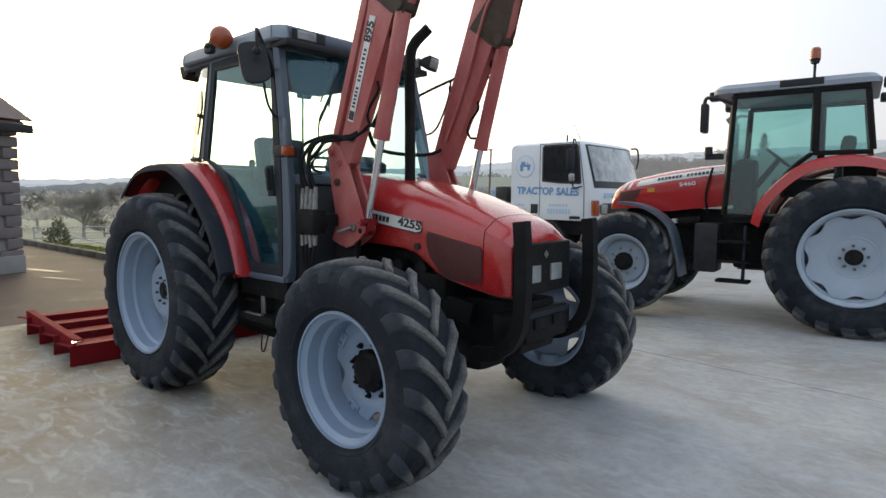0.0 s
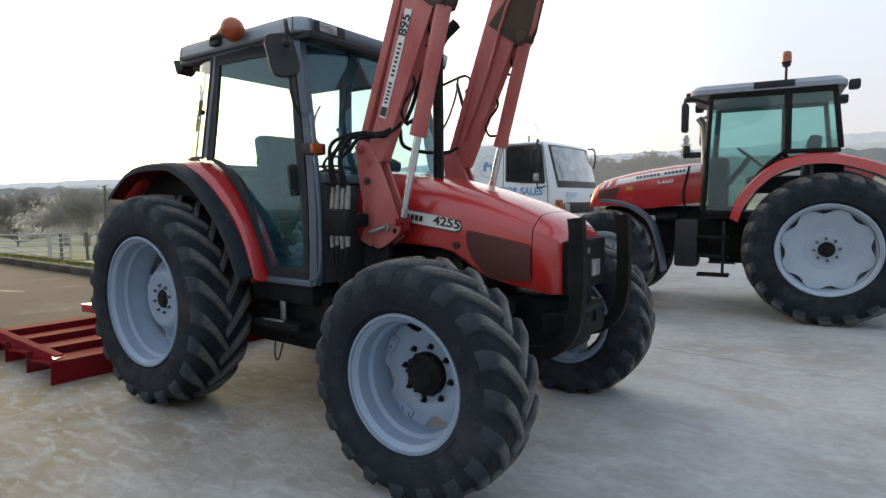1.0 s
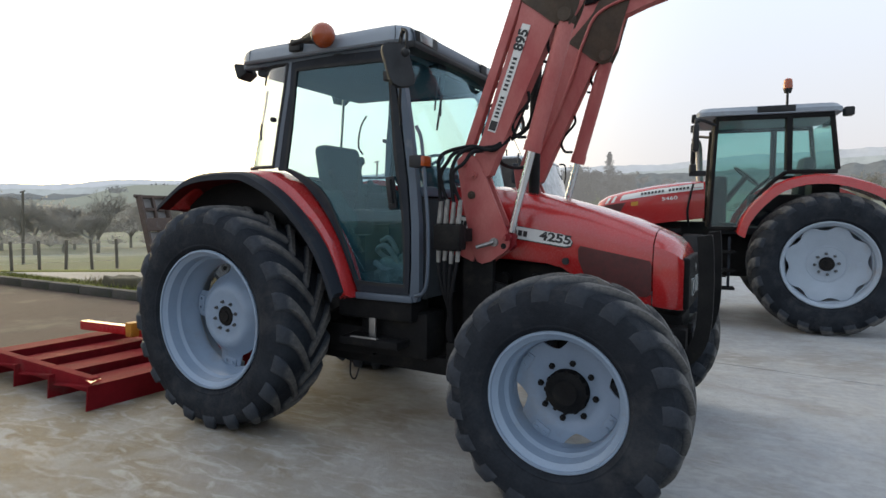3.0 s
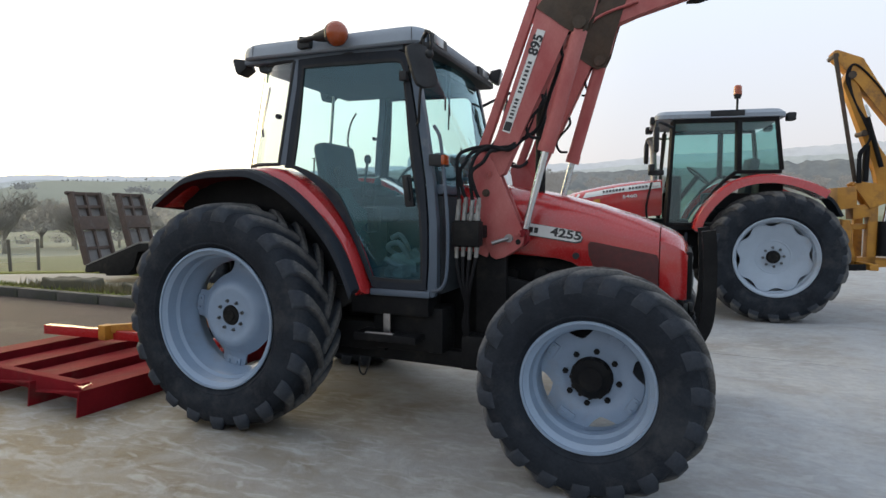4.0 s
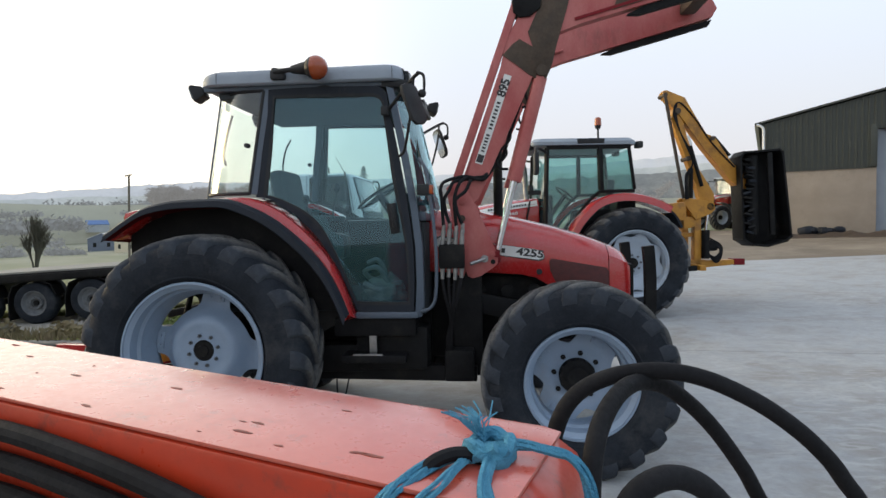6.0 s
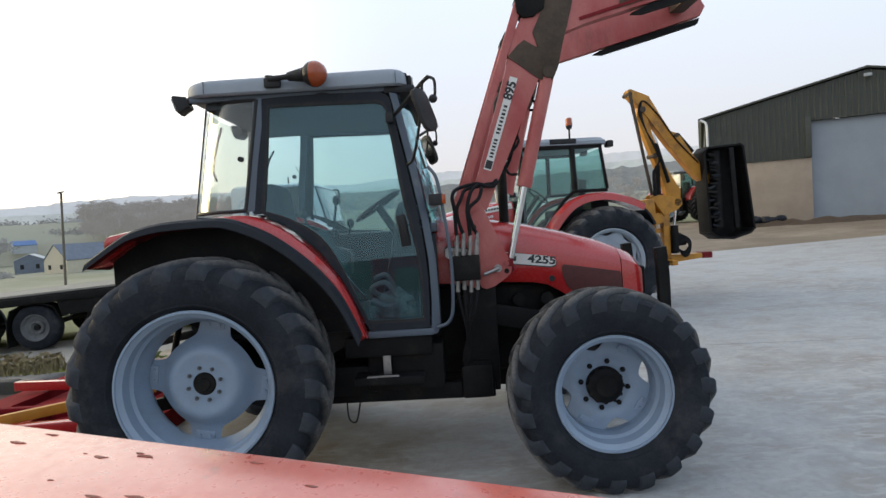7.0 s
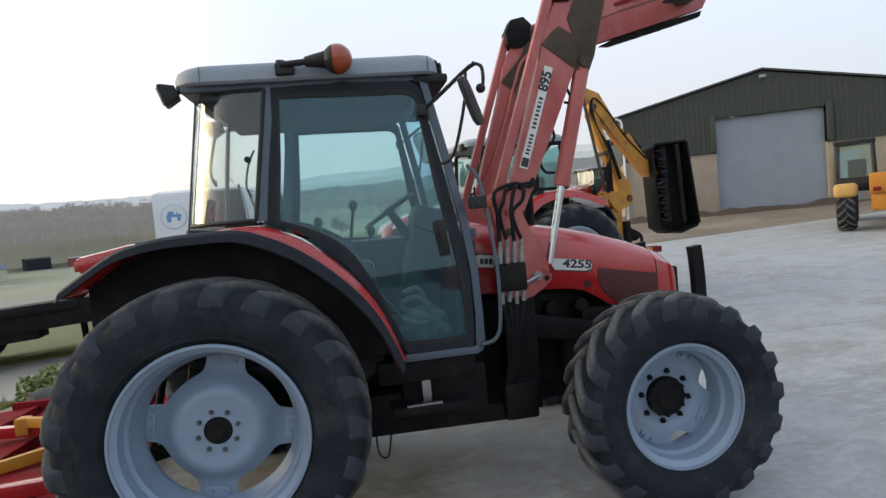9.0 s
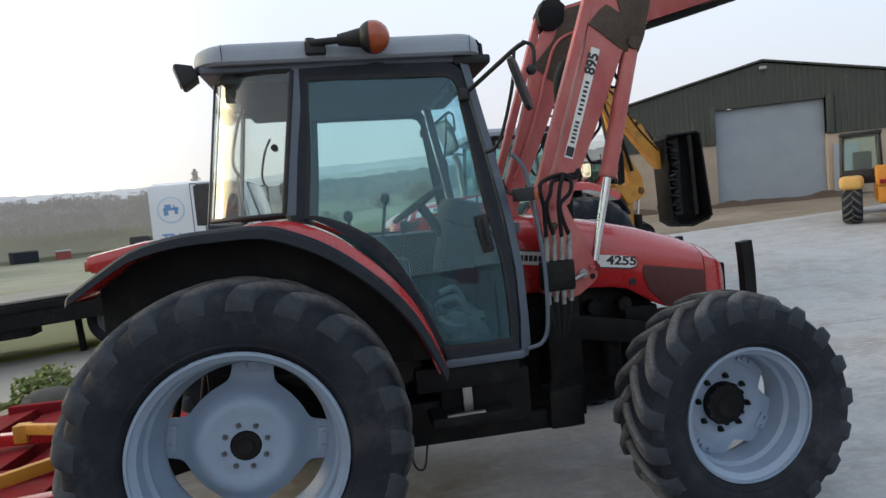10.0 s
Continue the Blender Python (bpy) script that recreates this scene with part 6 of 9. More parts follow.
bm = bmesh.new()
loft(bm, [ring2(*r) for r in ROWS2], closed=False)
bm.faces.new([bm.verts.new(p) for p in ring2(*ROWS2[-1])])
bmesh.ops.remove_doubles(bm, verts=bm.verts[:], dist=0.0005)
part("bonnet", bm, RED, second, "red bonnet with white side stripe")
for s in (1, -1):
    bm = bmesh.new()
    decal(bm, [(1.3, 1.757), (1.85, 1.682), (2.29, 1.6)], [(1.3, 1.67), (1.85, 1.602), (2.33, 1.522)], s, 0.004)
    st = part("side_stripe", bm, WHITE, second, "white stripe with dark lettering bar")
    for k in range(14):
        if k == 6:
            continue
        x0 = 1.47 + 0.043 * k
        bm = bmesh.new()
        decal(bm, [(x0, 1.708 - 0.133 * (x0 - 1.47)), (x0 + 0.03, 1.708 - 0.133 * (x0 + 0.03 - 1.47))], [(x0, 1.676 - 0.133 * (x0 - 1.47)), (x0 + 0.03, 1.676 - 0.133 * (x0 + 0.03 - 1.47))], s, 0.008, 2)
        part("maker_bar", bm, INK, st)
    for x0 in (2.345, 2.425):
        bm = bmesh.new()
        decal(bm, [(x0 + 0.02, 1.585 - 0.2 * (x0 - 2.345)), (x0 + 0.055, 1.578 - 0.2 * (x0 - 2.345))], [(x0 + 0.06, 1.5 - 0.16 * (x0 - 2.345)), (x0 + 0.1, 1.49 - 0.16 * (x0 - 2.345))], s, 0.005, 3)
        part("white_flash", bm, WHITE, second)
    bm = bmesh.new()
    decal(bm, [(2.25, 1.5), (2.54, 1.455)], [(2.33, 1.35), (2.55, 1.345)], s, 0.004, 5)
    part("side_vent", bm, VENT, second, "dark vent panel")
    bm = bmesh.new()
    decal(bm, [(2.09, 1.515), (2.18, 1.505)], [(2.09, 1.46), (2.18, 1.45)], s, 0.004, 2)
    part("warning_mark", bm, YELLOW, second)
lettering("5460", 0.085, WHITE, Matrix.Translation((1.7, 0.434, 1.553)) @ pose(0, 0, 0, 0, 6, 0) @ pose(0, 0, 0, 90, 0, 180) @ Matrix.Diagonal((1.15, 0.72, 1, 1)), second, 0.001, bold=0.0012)
# engine parts in the gap under the bonnet
bm = bmesh.new()
rod(bm, (1.55, 0.3, 1.12), (1.8, 0.3, 1.1), 0.07, n=14)
part("oil_filter", bm, BLACK, second)
bm = bmesh.new()
box(bm, (1.86, 0.3, 1.1), (0.07, 0.06, 0.06), bevel=0.01)
part("filter_cap", bm, WHITE, second)
bm = bmesh.new()
tube(bm, [(1.42, 0.44, 1.74), (1.45, 0.46, 1.6), (1.48, 0.46, 1.4), (1.46, 0.42, 1.2)], 0.014, 8)
part("wiring_hose", bm, HOSE, second)
bm = bmesh.new()
box(bm, (1.38, 0.6, 1.86), (0.2, 0.05, 0.07), bevel=0.015)
rod(bm, (1.44, 0.62, 1.88), (1.44, 0.62, 1.97), 0.045, 0.04, n=14)
part("front_indicator", bm, PLASTIC, second)
bm = bmesh.new()
box(bm, (2.682, 0, 1.33), (0.03, 0.42, 0.17), bevel=0.02)
part("grille", bm, PLASTIC, second)
# cab
for s in (1, -1):
    y = s * 0.66
    bm = bmesh.new()
    beam(bm, (1.24, y, 1.2), (1.19, y * 0.95, 2.52), 0.06, 0.05, 0.012)
    beam(bm, (0.4, y, 1.88), (0.41, y * 0.95, 2.52), 0.07, 0.07, 0.012)
    beam(bm, (-0.1, y, 1.88), (-0.03, y * 0.95, 2.5), 0.05, 0.05, 0.012)
    beam(bm, (-0.05, y * 0.95, 2.52), (1.2, y * 0.95, 2.52), 0.06, 0.06, 0.012)
    beam(bm, (0.9, y, 1.18), (1.24, y, 1.18), 0.06, 0.05, 0.012)
    beam(bm, (-0.1, y, 1.86), (0.42, y, 1.86), 0.05, 0.05, 0.012)
    tube(bm, [(0.42, y, 1.86), (0.6, y, 1.7), (0.78, y, 1.45), (0.9, y, 1.18)], 0.025, 8)
    part("cab_frame", bm, BLACK, second)
    bm = bmesh.new()
    bm.faces.new([bm.verts.new((x, y * (1 - 0.04 * (z - 1.2)) + s * 0.004, z)) for x, z in ((1.22, 1.2), (1.17, 2.5), (0.43, 2.5), (0.43, 1.86), (0.62, 1.7), (0.8, 1.42), (0.9, 1.2))])
    p = part("door_pane", bm, PANE_DEEP, second, smooth=0)
    p.visible_shadow = False
    bm = bmesh.new()
    bm.faces.new([bm.verts.new((x, y * (1 - 0.04 * (z - 1.2)) + s * 0.004, z)) for x, z in ((0.38, 1.88), (0.38, 2.5), (-0.02, 2.48), (-0.08, 1.88))])
    p = part("quarter_pane", bm, PANE_DEEP, second, smooth=0)
    p.visible_shadow = False
    # mudguard
    bm = bmesh.new()
    arc = smooth_line([(x, 0, z) for x, z in ((0.92, 1.1), (0.86, 1.3), (0.7, 1.52), (0.5, 1.69), (0.25, 1.77), (-0.05, 1.77), (-0.36, 1.68), (-0.56, 1.58))], 3)
    loft(bm, [[(p.x * 1.02, s * 0.58, p.z + 0.04), (p.x * 1.02, s * 0.9, p.z + 0.04), (p.x * 1.01, s * 0.93, p.z + 0.02), (p.x * 0.925, s * 0.94, 0.8 + (p.z - 0.8) * 0.925), (p.x * 0.925, s * 0.58, 0.8 + (p.z - 0.8) * 0.925)] for p in arc])
    g = part("mudguard", bm, RED, second, "red rear mudguard")
    bm = bmesh.new()
    arc = smooth_line([(x, 0, z) for x, z in ((0.855, 1.08), (0.795, 1.28), (0.635, 1.49), (0.45, 1.64), (0.23, 1.705), (-0.05, 1.705), (-0.36, 1.615), (-0.58, 1.5), (-0.7, 1.3))], 3)
    ribbon(bm, [(p.x, p.z) for p in arc], s * 0.56, s * 0.9, 0.03)
    part("flare", bm, FLARE, g)
    bm = bmesh.new()
    arc = smooth_line([(x, 0, z) for x, z in ((1.63, 0.48), (1.67, 0.71), (1.77, 1.04), (1.92, 1.2), (2.1, 1.295), (2.26, 1.33), (2.4, 1.34))], 3)
    ribbon(bm, [(p.x, p.z) for p in arc], s * 0.58, s * 0.88, 0.035)
    part("front_mudguard", bm, CAB, second, "grey curved front mudguard")
    bm = bmesh.new()
    tube(bm, [(1.2, s * 0.66, 2.44), (1.35, s * 0.85, 2.48), (1.42, s * 1.0, 2.45), (1.42, s * 1.0, 2.25)], 0.02, 8)
    box(bm, (1.42, s * 1.0, 2.25), (0.07, 0.16, 0.32), bevel=0.03)
    part("mirror", bm, PLASTIC, second)
    bm = bmesh.new()
    box(bm, (1.4, s * 0.62, 0.82), (0.26, 0.34, 0.56), bevel=0.04)
    part("fuel_tank", bm, PLASTIC, second, "black tank beside the steps")
    bm = bmesh.new()
    beam(bm, (1.0, s * 0.74, 1.08), (1.0, s * 0.78, 0.47), 0.06, 0.03, 0.005, up=X3)
    step = part("step_hanger", bm, FLARE, second)
    for z in (0.46, 0.68, 0.9):
        bm = bmesh.new()
        box(bm, (1.1, s * 0.76, z), (0.34, 0.2, 0.03), bevel=0.008)
        part("step", bm, BLACK, step)
for x0, x1, z0, z1 in ((1.24, 1.19, 1.6, 2.5), (-0.1, -0.03, 1.86, 2.48)):
    bm = bmesh.new()
    bm.faces.new([bm.verts.new(p) for p in ((x0, -0.64, z0), (x0, 0.64, z0), (x1, 0.62, z1), (x1, -0.62, z1))])
    p = part("end_pane", bm, PANE_DEEP, second, smooth=0)
    p.visible_shadow = False
bm = bmesh.new()
def roof2(z, g):
    pts = []
    for cx, cy, a0 in ((1.3 + g, -0.56 - g, -90), (1.3 + g, 0.56 + g, 0), (-0.02 - g, 0.56 + g, 90), (-0.02 - g, -0.56 - g, 180)):
        for k in range(5):
            a = math.radians(a0 + 22.5 * k)
            pts.append((cx + 0.12 * math.cos(a), cy + 0.12 * math.sin(a), z))
    return pts
loft(bm, [roof2(2.54, -0.04), roof2(2.55, 0.0), roof2(2.6, 0.0), roof2(2.65, -0.05), roof2(2.66, -0.2)])
part("roof", bm, ROOF, second, "pale grey cab roof")
bm = bmesh.new()
box(bm, (0.55, 0.676, 2.6), (0.4, 0.012, 0.075), bevel=0.003)
part("roof_panel", bm, PLASTIC, second)
for x, y in ((-0.2, 0.55), (-0.2, -0.55), (1.42, 0.5), (1.42, -0.5)):
    bm = bmesh.new()
    box(bm, (x, y, 2.55), (0.1, 0.14, 0.1), bevel=0.02)
    part("work_lamp", bm, PLASTIC, second)
bm = bmesh.new()
rod(bm, (0.44, 0.66, 2.6), (0.44, 0.66, 2.8), 0.014, n=10)
rod(bm, (0.44, 0.66, 2.78), (0.44, 0.66, 2.83), 0.035, 0.05, n=16)
pole = part("beacon_pole", bm, PLASTIC, second)
bm = bmesh.new()
lathe(bm, [(0.001, 0), (0.05, 0), (0.05, 0.04), (0.045, 0.1), (0.03, 0.115), (0.001, 0.118)], 20)
bm.transform(pose(0.44, 0.66, 2.83, 90, 0, 0))
part("beacon_lens", bm, AMBER, pole, "amber beacon")
bm = bmesh.new()
tube(bm, [(1.32, -0.4, 1.6), (1.34, -0.46, 2.0), (1.36, -0.46, 2.3), (1.42, -0.46, 2.42)], 0.045, 14)
part("exhaust_pipe", bm, STEEL, second)
bm = bmesh.new()
box(bm, (0.35, 0, 1.5), (0.45, 0.46, 0.14), bevel=0.05)
box(bm, (0.14, 0, 1.8), (0.14, 0.46, 0.55), (0, -8, 0), bevel=0.06)
part("seat", bm, SEAT, second)
bm = bmesh.new()
lathe(bm, [(0.18, -0.014), (0.198, 0), (0.18, 0.014), (0.168, 0)], 30, closed=True)
rod(bm, (-0.18, 0, 0), (0.18, 0, 0), 0.012, n=8)
rod(bm, (0, 0, 0), (0, 0.4, -0.03), 0.035, n=10)
bm.transform(pose(0.78, 0, 1.85, -50, 0, -90))
part("steering_wheel", bm, PLASTIC, second)
bm = bmesh.new()
box(bm, (0.5, 0, 1.15), (1.4, 1.24, 0.08), bevel=0.01)
box(bm, (1.12, 0, 1.5), (0.22, 0.4, 0.7), bevel=0.06)
box(bm, (0.0, 0, 1.45), (0.3, 1.2, 0.7), bevel=0.05)
box(bm, (0.5, 0.45, 1.5), (0.6, 0.2, 0.2), bevel=0.05)
part("cab_tub", bm, CAB_IN, second)

# ---- yellow hedge cutter hung on its rear ----
cutter = thing("hedge_cutter", "yellow tractor-mounted hedge cutter with raised arm and black flail head", "hedge cutter", m=T2_AT)
# frame: two posts, head plate, side tank, bottom beam on the tractor's lower links
for name, pts, y0, y1 in (("post", [(-1.36, 1.5), (-1.47, 1.5), (-1.475, 0.64), (-1.36, 0.64)], -0.28, -0.14), ("post", [(-1.06, 1.26), (-1.16, 1.25), (-1.17, 0.95), (-1.28, 0.64), (-1.14, 0.64), (-1.06, 0.92)], -0.28, -0.14), ("post", [(-1.36, 1.42), (-1.47, 1.42), (-1.475, 0.64), (-1.36, 0.64)], -0.72, -0.62),
                          ("head_plate", [(-1.14, 1.73), (-1.2, 1.77), (-1.46, 1.73), (-1.66, 1.68), (-1.68, 1.58), (-1.6, 1.5), (-1.44, 1.44), (-1.36, 1.4)], -0.13, -0.09), ("head_plate", [(-1.14, 1.73), (-1.2, 1.77), (-1.46, 1.73), (-1.66, 1.68), (-1.68, 1.58), (-1.6, 1.5), (-1.44, 1.44), (-1.36, 1.4)], -0.34, -0.3),
                          ("side_tank", [(-0.95, 1.68), (-1.17, 1.7), (-1.19, 1.42), (-0.96, 1.38)], -0.5, -0.04), ("tie_plate", [(-1.16, 1.46), (-1.4, 1.46), (-1.38, 1.3), (-1.18, 1.26)], -0.4, -0.12), ("tie_plate", [(-1.12, 1.2), (-1.4, 1.2), (-1.4, 1.13), (-1.12, 1.13)], -0.3, -0.2), ("bottom_beam", [(-1.1, 0.74), (-1.4, 0.76), (-1.72, 0.74), (-2.02, 0.75), (-2.02, 0.67), (-1.45, 0.62), (-1.1, 0.62)], -0.34, -0.14)):
    bm = bmesh.new()
    slab(bm, pts, y0, y1, bevel=0.012)
    part(name, bm, YELLOW, cutter)
bm = bmesh.new()
box(bm, (-2.1, -0.24, 0.712), (0.18, 0.21, 0.1), bevel=0.01)
part("beam_end", bm, DARKRED, cutter)
for y in (-0.62, 0.3):
    bm = bmesh.new()
    beam(bm, (-0.3, y * 0.7, 0.6), (-1.2, y, 0.66), 0.05, 0.08, 0.01)
    part("lower_link", bm, BLACK, cutter)
bm = bmesh.new()
beam(bm, (-1.28, -0.72, 0.66), (-1.28, 0.34, 0.66), 0.1, 0.08, 0.01)
part("cross_beam", bm, YELLOW, cutter)
bm = bmesh.new()
slab(bm, [(-1.02, 3.2), (-1.1, 3.22), (-1.15, 3.1), (-1.24, 2.76), (-1.33, 2.5), (-1.43, 2.22), (-1.58, 2.0), (-1.69, 1.82), (-1.68, 1.64), (-1.56, 1.54), (-1.46, 1.62), (-1.42, 1.9), (-1.32, 2.14), (-1.2, 2.46), (-1.09, 2.76), (-0.98, 3.04)], -0.28, -0.15, bevel=0.012)
lower = part("lower_arm", bm, YELLOW, cutter, "chipped yellow lower arm")
bm = bmesh.new()
slab(bm, [(-1.27, 2.78), (-1.33, 2.62), (-1.3, 2.6), (-1.24, 2.77)], -0.149, -0.146)
part("sticker", bm, WHITE, lower)
bm = bmesh.new()
slab(bm, [(-0.835, 3.46), (-0.87, 3.5), (-0.91, 3.5), (-1.2, 3.38), (-1.37, 3.08), (-1.54, 2.78), (-1.6, 2.76), (-1.68, 2.75), (-1.71, 2.68), (-1.92, 2.36), (-2.2, 2.08), (-2.26, 1.9), (-2.1, 1.9), (-1.93, 2.05), (-1.51, 2.56), (-1.166, 3.03), (-0.94, 3.3), (-0.86, 3.38)], -0.3, -0.13, bevel=0.014)
upper = part("upper_arm", bm, YELLOW, cutter, "chipped yellow upper arm")
for x, z, r in ((-1.07, 3.16, 0.05), (-0.87, 3.42, 0.035), (-1.6, 1.62, 0.06), (-1.25, 2.4, 0.04), (-1.64, 2.72, 0.035)):
    bm = bmesh.new()
    rod(bm, (x, -0.34, z), (x, -0.09, z), r, n=16)
    part("pivot_pin", bm, MUD, cutter)
bm = bmesh.new()
beam(bm, (-0.86, -0.1, 3.42), (-1.166, -0.1, 1.76), 0.025, 0.05, 0.006)
part("link_bar", bm, MUD, cutter)
for a, b, r, mt in (((-1.285, -0.12, 1.76), (-1.285, -0.12, 2.24), 0.04, BLACK), ((-1.45, -0.08, 1.95), (-1.26, -0.08, 2.6), 0.03, BLACK), ((-1.53, -0.12, 0.78), (-1.53, -0.12, 1.24), 0.065, BLACK), ((-1.53, -0.12, 1.22), (-1.57, -0.12, 1.52), 0.022, CHROME), ((-1.7, -0.2, 2.74), (-1.95, -0.2, 2.44), 0.035, BLACK)):
    bm = bmesh.new()
    rod(bm, a, b, r, n=14)
    part("ram", bm, mt, cutter)
for k in range(5):
    bm = bmesh.new()
    tube(bm, [(-1.58, -0.08, 0.95 + 0.04 * k), (-1.68 - 0.02 * k, -0.06, 0.98), (-1.74, -0.05, 0.9 - 0.03 * k), (-1.66, -0.06, 0.8 - 0.02 * k), (-1.58, -0.1, 0.84)], 0.015, 8)
    part("hose", bm, HOSE, cutter)
for k in range(3):
    bm = bmesh.new()
    tube(bm, [(-1.18 - 0.02 * k, -0.06, 1.74), (-1.17 - 0.015 * k, -0.05, 2.1), (-1.22 - 0.02 * k, -0.06, 2.2), (-1.3, -0.08, 2.35 + 0.05 * k), (-1.12, -0.1, 2.8), (-1.0 - 0.02 * k, -0.1, 3.12), (-1.1, -0.12, 3.3), (-1.35, -0.12, 3.05), (-1.62, -0.12, 2.66), (-2.0, -0.12, 2.25)], 0.012, 8)
    part("hose", bm, HOSE, cutter)
bm = bmesh.new()
box(bm, (-1.64, -0.16, 0.98), (0.16, 0.18, 0.16), bevel=0.04)
part("pump", bm, BLACK, cutter)
# flail head: open steel box with a toothed rotor
HEAD = [(-2.04, 2.4), (-2.1, 2.47), (-2.66, 2.51), (-2.72, 2.47), (-2.87, 1.12), (-2.8, 1.05), (-2.5, 0.97), (-2.24, 0.99), (-2.1, 1.08)]
bm = bmesh.new()
slab(bm, HEAD, -0.36, -0.3, bevel=0.01)
head = part("flail_head", bm, BLACK, cutter, "black rectangular flail head, open side showing")
for p, q in zip(HEAD, HEAD[1:] + HEAD[:1]):
    bm = bmesh.new()
    d = Vector((q[0] - p[0], 0, q[1] - p[1])).normalized()
    beam(bm, (p[0] - 0.02 * d.x, -0.16, p[1] - 0.02 * d.z), (q[0] + 0.02 * d.x, -0.16, q[1] + 0.02 * d.z), 0.34, 0.035, 0.008, up=Vector((-d.z, 0, d.x)))
    part("side_plate", bm, BLACK, head)
bm = bmesh.new()
rod(bm, (-2.3, -0.12, 1.16), (-2.28, -0.12, 2.42), 0.09, n=14)
rotor = part("rotor", bm, BLACK, head)
_tooth = random.Random(4)
for k in range(18):
    z = 1.2 + 0.068 * k
    bm = bmesh.new()
    box(bm, (-2.17 + _tooth.uniform(-0.05, 0.05), 0.0 + _tooth.uniform(-0.05, 0.05), z), (0.12, 0.1, 0.035), (_tooth.uniform(-30, 30), _tooth.uniform(-25, 25), 0), bevel=0.008)
    part("flail", bm, RUBBER if k % 3 == 0 else BLACK, rotor)
bm = bmesh.new()
beam(bm, (-2.56, 0.0, 1.15), (-2.5, 0.0, 2.46), 0.05, 0.08, 0.01)
part("stiffener", bm, BLACK, head)

# ---- white recovery truck and low-loader on the lane ----
BODYWHITE = surface("white van paint", (0.74, 0.77, 0.8), (0.68, 0.71, 0.74), rough=0.35, scale=2, fine=100, bump=0.02, dirt=(0.5, 0.48, 0.45), dirt_amount=0.06)
SKYBLUE = surface("blue signwriting", (0.12, 0.27, 0.52), (0.16, 0.33, 0.58), rough=0.5, bump=0.0)
PALEBLUE = surface("pale blue signwriting", (0.42, 0.56, 0.7), (0.46, 0.6, 0.74), rough=0.5, bump=0.0)
DARKGLASS = surface("dark truck window", (0.012, 0.013, 0.015), (0.022, 0.024, 0.026), rough=0.1, bump=0.0, rough_var=0.05)
TRUCK_AT = pose(-2.87, 8.07, -0.24, 0, 0, -0.5)
truck = thing("flatbed_truck", "white truck cab with blue lettering, standing on the lane", "truck", m=TRUCK_AT)
# cab in level rings: x ahead from its rear wall, y from the side towards the yard
PLAN = [(0.0, 0.0), (0.9, 0.0), (1.7, 0.0), (1.86, 0.03), (1.97, 0.1), (2.03, 0.22), (2.06, 0.7), (2.065, 1.15), (2.06, 1.6), (2.03, 2.08), (1.97, 2.2), (1.86, 2.27), (1.7, 2.3), (0.9, 2.3), (0.0, 2.3)]


def cab_ring(z, back, inset=0.0, out=0.0, part_of=PLAN):
    """The cab's outline at a height: its front leans back, its top draws in."""
    pts = []
    for x, y in part_of:
        k = max(0.0, (x - 1.3) / 0.76)
        pts.append((x - back * k - inset * (1 if x > 1 else -1) + out * k, y + (inset if y < 1.15 else -inset) * (1 if abs(y - 1.15) > 0.9 else 0.0) - (out if y < 0.3 else -out if y > 2.0 else 0.0), z))
    return pts


def lean_back(z):
    return 0.0 if z < 1.95 else 0.25 * (z - 1.95) / 0.85


bm = bmesh.new()
loft(bm, [cab_ring(1.26, 0.0, 0.01), cab_ring(1.3, 0), cab_ring(1.62, -0.01), cab_ring(1.95, 0), cab_ring(2.4, lean_back(2.4)), cab_ring(2.78, lean_back(2.78)), cab_ring(2.86, 0.27, 0.025), cab_ring(2.905, 0.31, 0.09), cab_ring(2.925, 0.36, 0.28)])
part("cab_body", bm, BODYWHITE, truck, "white cab shell")
bm = bmesh.new()
slab(bm, [(0.8, 2.07), (0.8, 2.8), (0.86, 2.84), (1.6, 2.84), (1.645, 2.8), (1.73, 2.04), (1.7, 2.01), (1.2, 2.03)], -0.008, 0.02, bevel=0.004)
part("window_seal", bm, INK, truck)
bm = bmesh.new()
slab(bm, [(0.835, 2.095), (0.835, 2.78), (0.87, 2.805), (1.585, 2.805), (1.615, 2.78), (1.69, 2.06), (1.2, 2.065)], -0.012, -0.007)
part("side_window", bm, DARKGLASS, truck)
# door shut lines
for pts in ([(0.745, 1.32), (0.745, 2.86)], [(0.745, 2.86), (1.66, 2.86)], [(1.66, 2.86), (1.79, 1.95), (1.8, 1.3)]):
    bm = bmesh.new()
    for p, q in zip(pts, pts[1:]):
        beam(bm, (p[0], -0.001 + (0.012 if p[0] > 1.75 else 0), p[1]), (q[0], -0.001 + (0.012 if q[0] > 1.75 else 0), q[1]), 0.01, 0.012)
    part("door_gap", bm, CAB, truck)
FRONT_PLAN = PLAN[4:11]
bm = bmesh.new()
loft(bm, [cab_ring(z, lean_back(z), 0, 0.006, FRONT_PLAN) for z in (1.93, 2.2, 2.5, 2.82)], closed=False)
thick(bm, 0.006)
part("screen_seal", bm, INK, truck)
bm = bmesh.new()
loft(bm, [cab_ring(z, lean_back(z), 0, 0.016, [(1.995, 0.15), *PLAN[5:10], (1.995, 2.15)]) for z in (2.07, 2.3, 2.55, 2.79)], closed=False)
# The pale film puts reflected sky into the windscreen's colour.
part("windscreen", bm, glass("pale windscreen", (0.8, 0.85, 0.86), film_amount=0.5, film_col=(0.7, 0.74, 0.76)), truck, "pale windscreen with sky reflection in its film")
bm = bmesh.new()
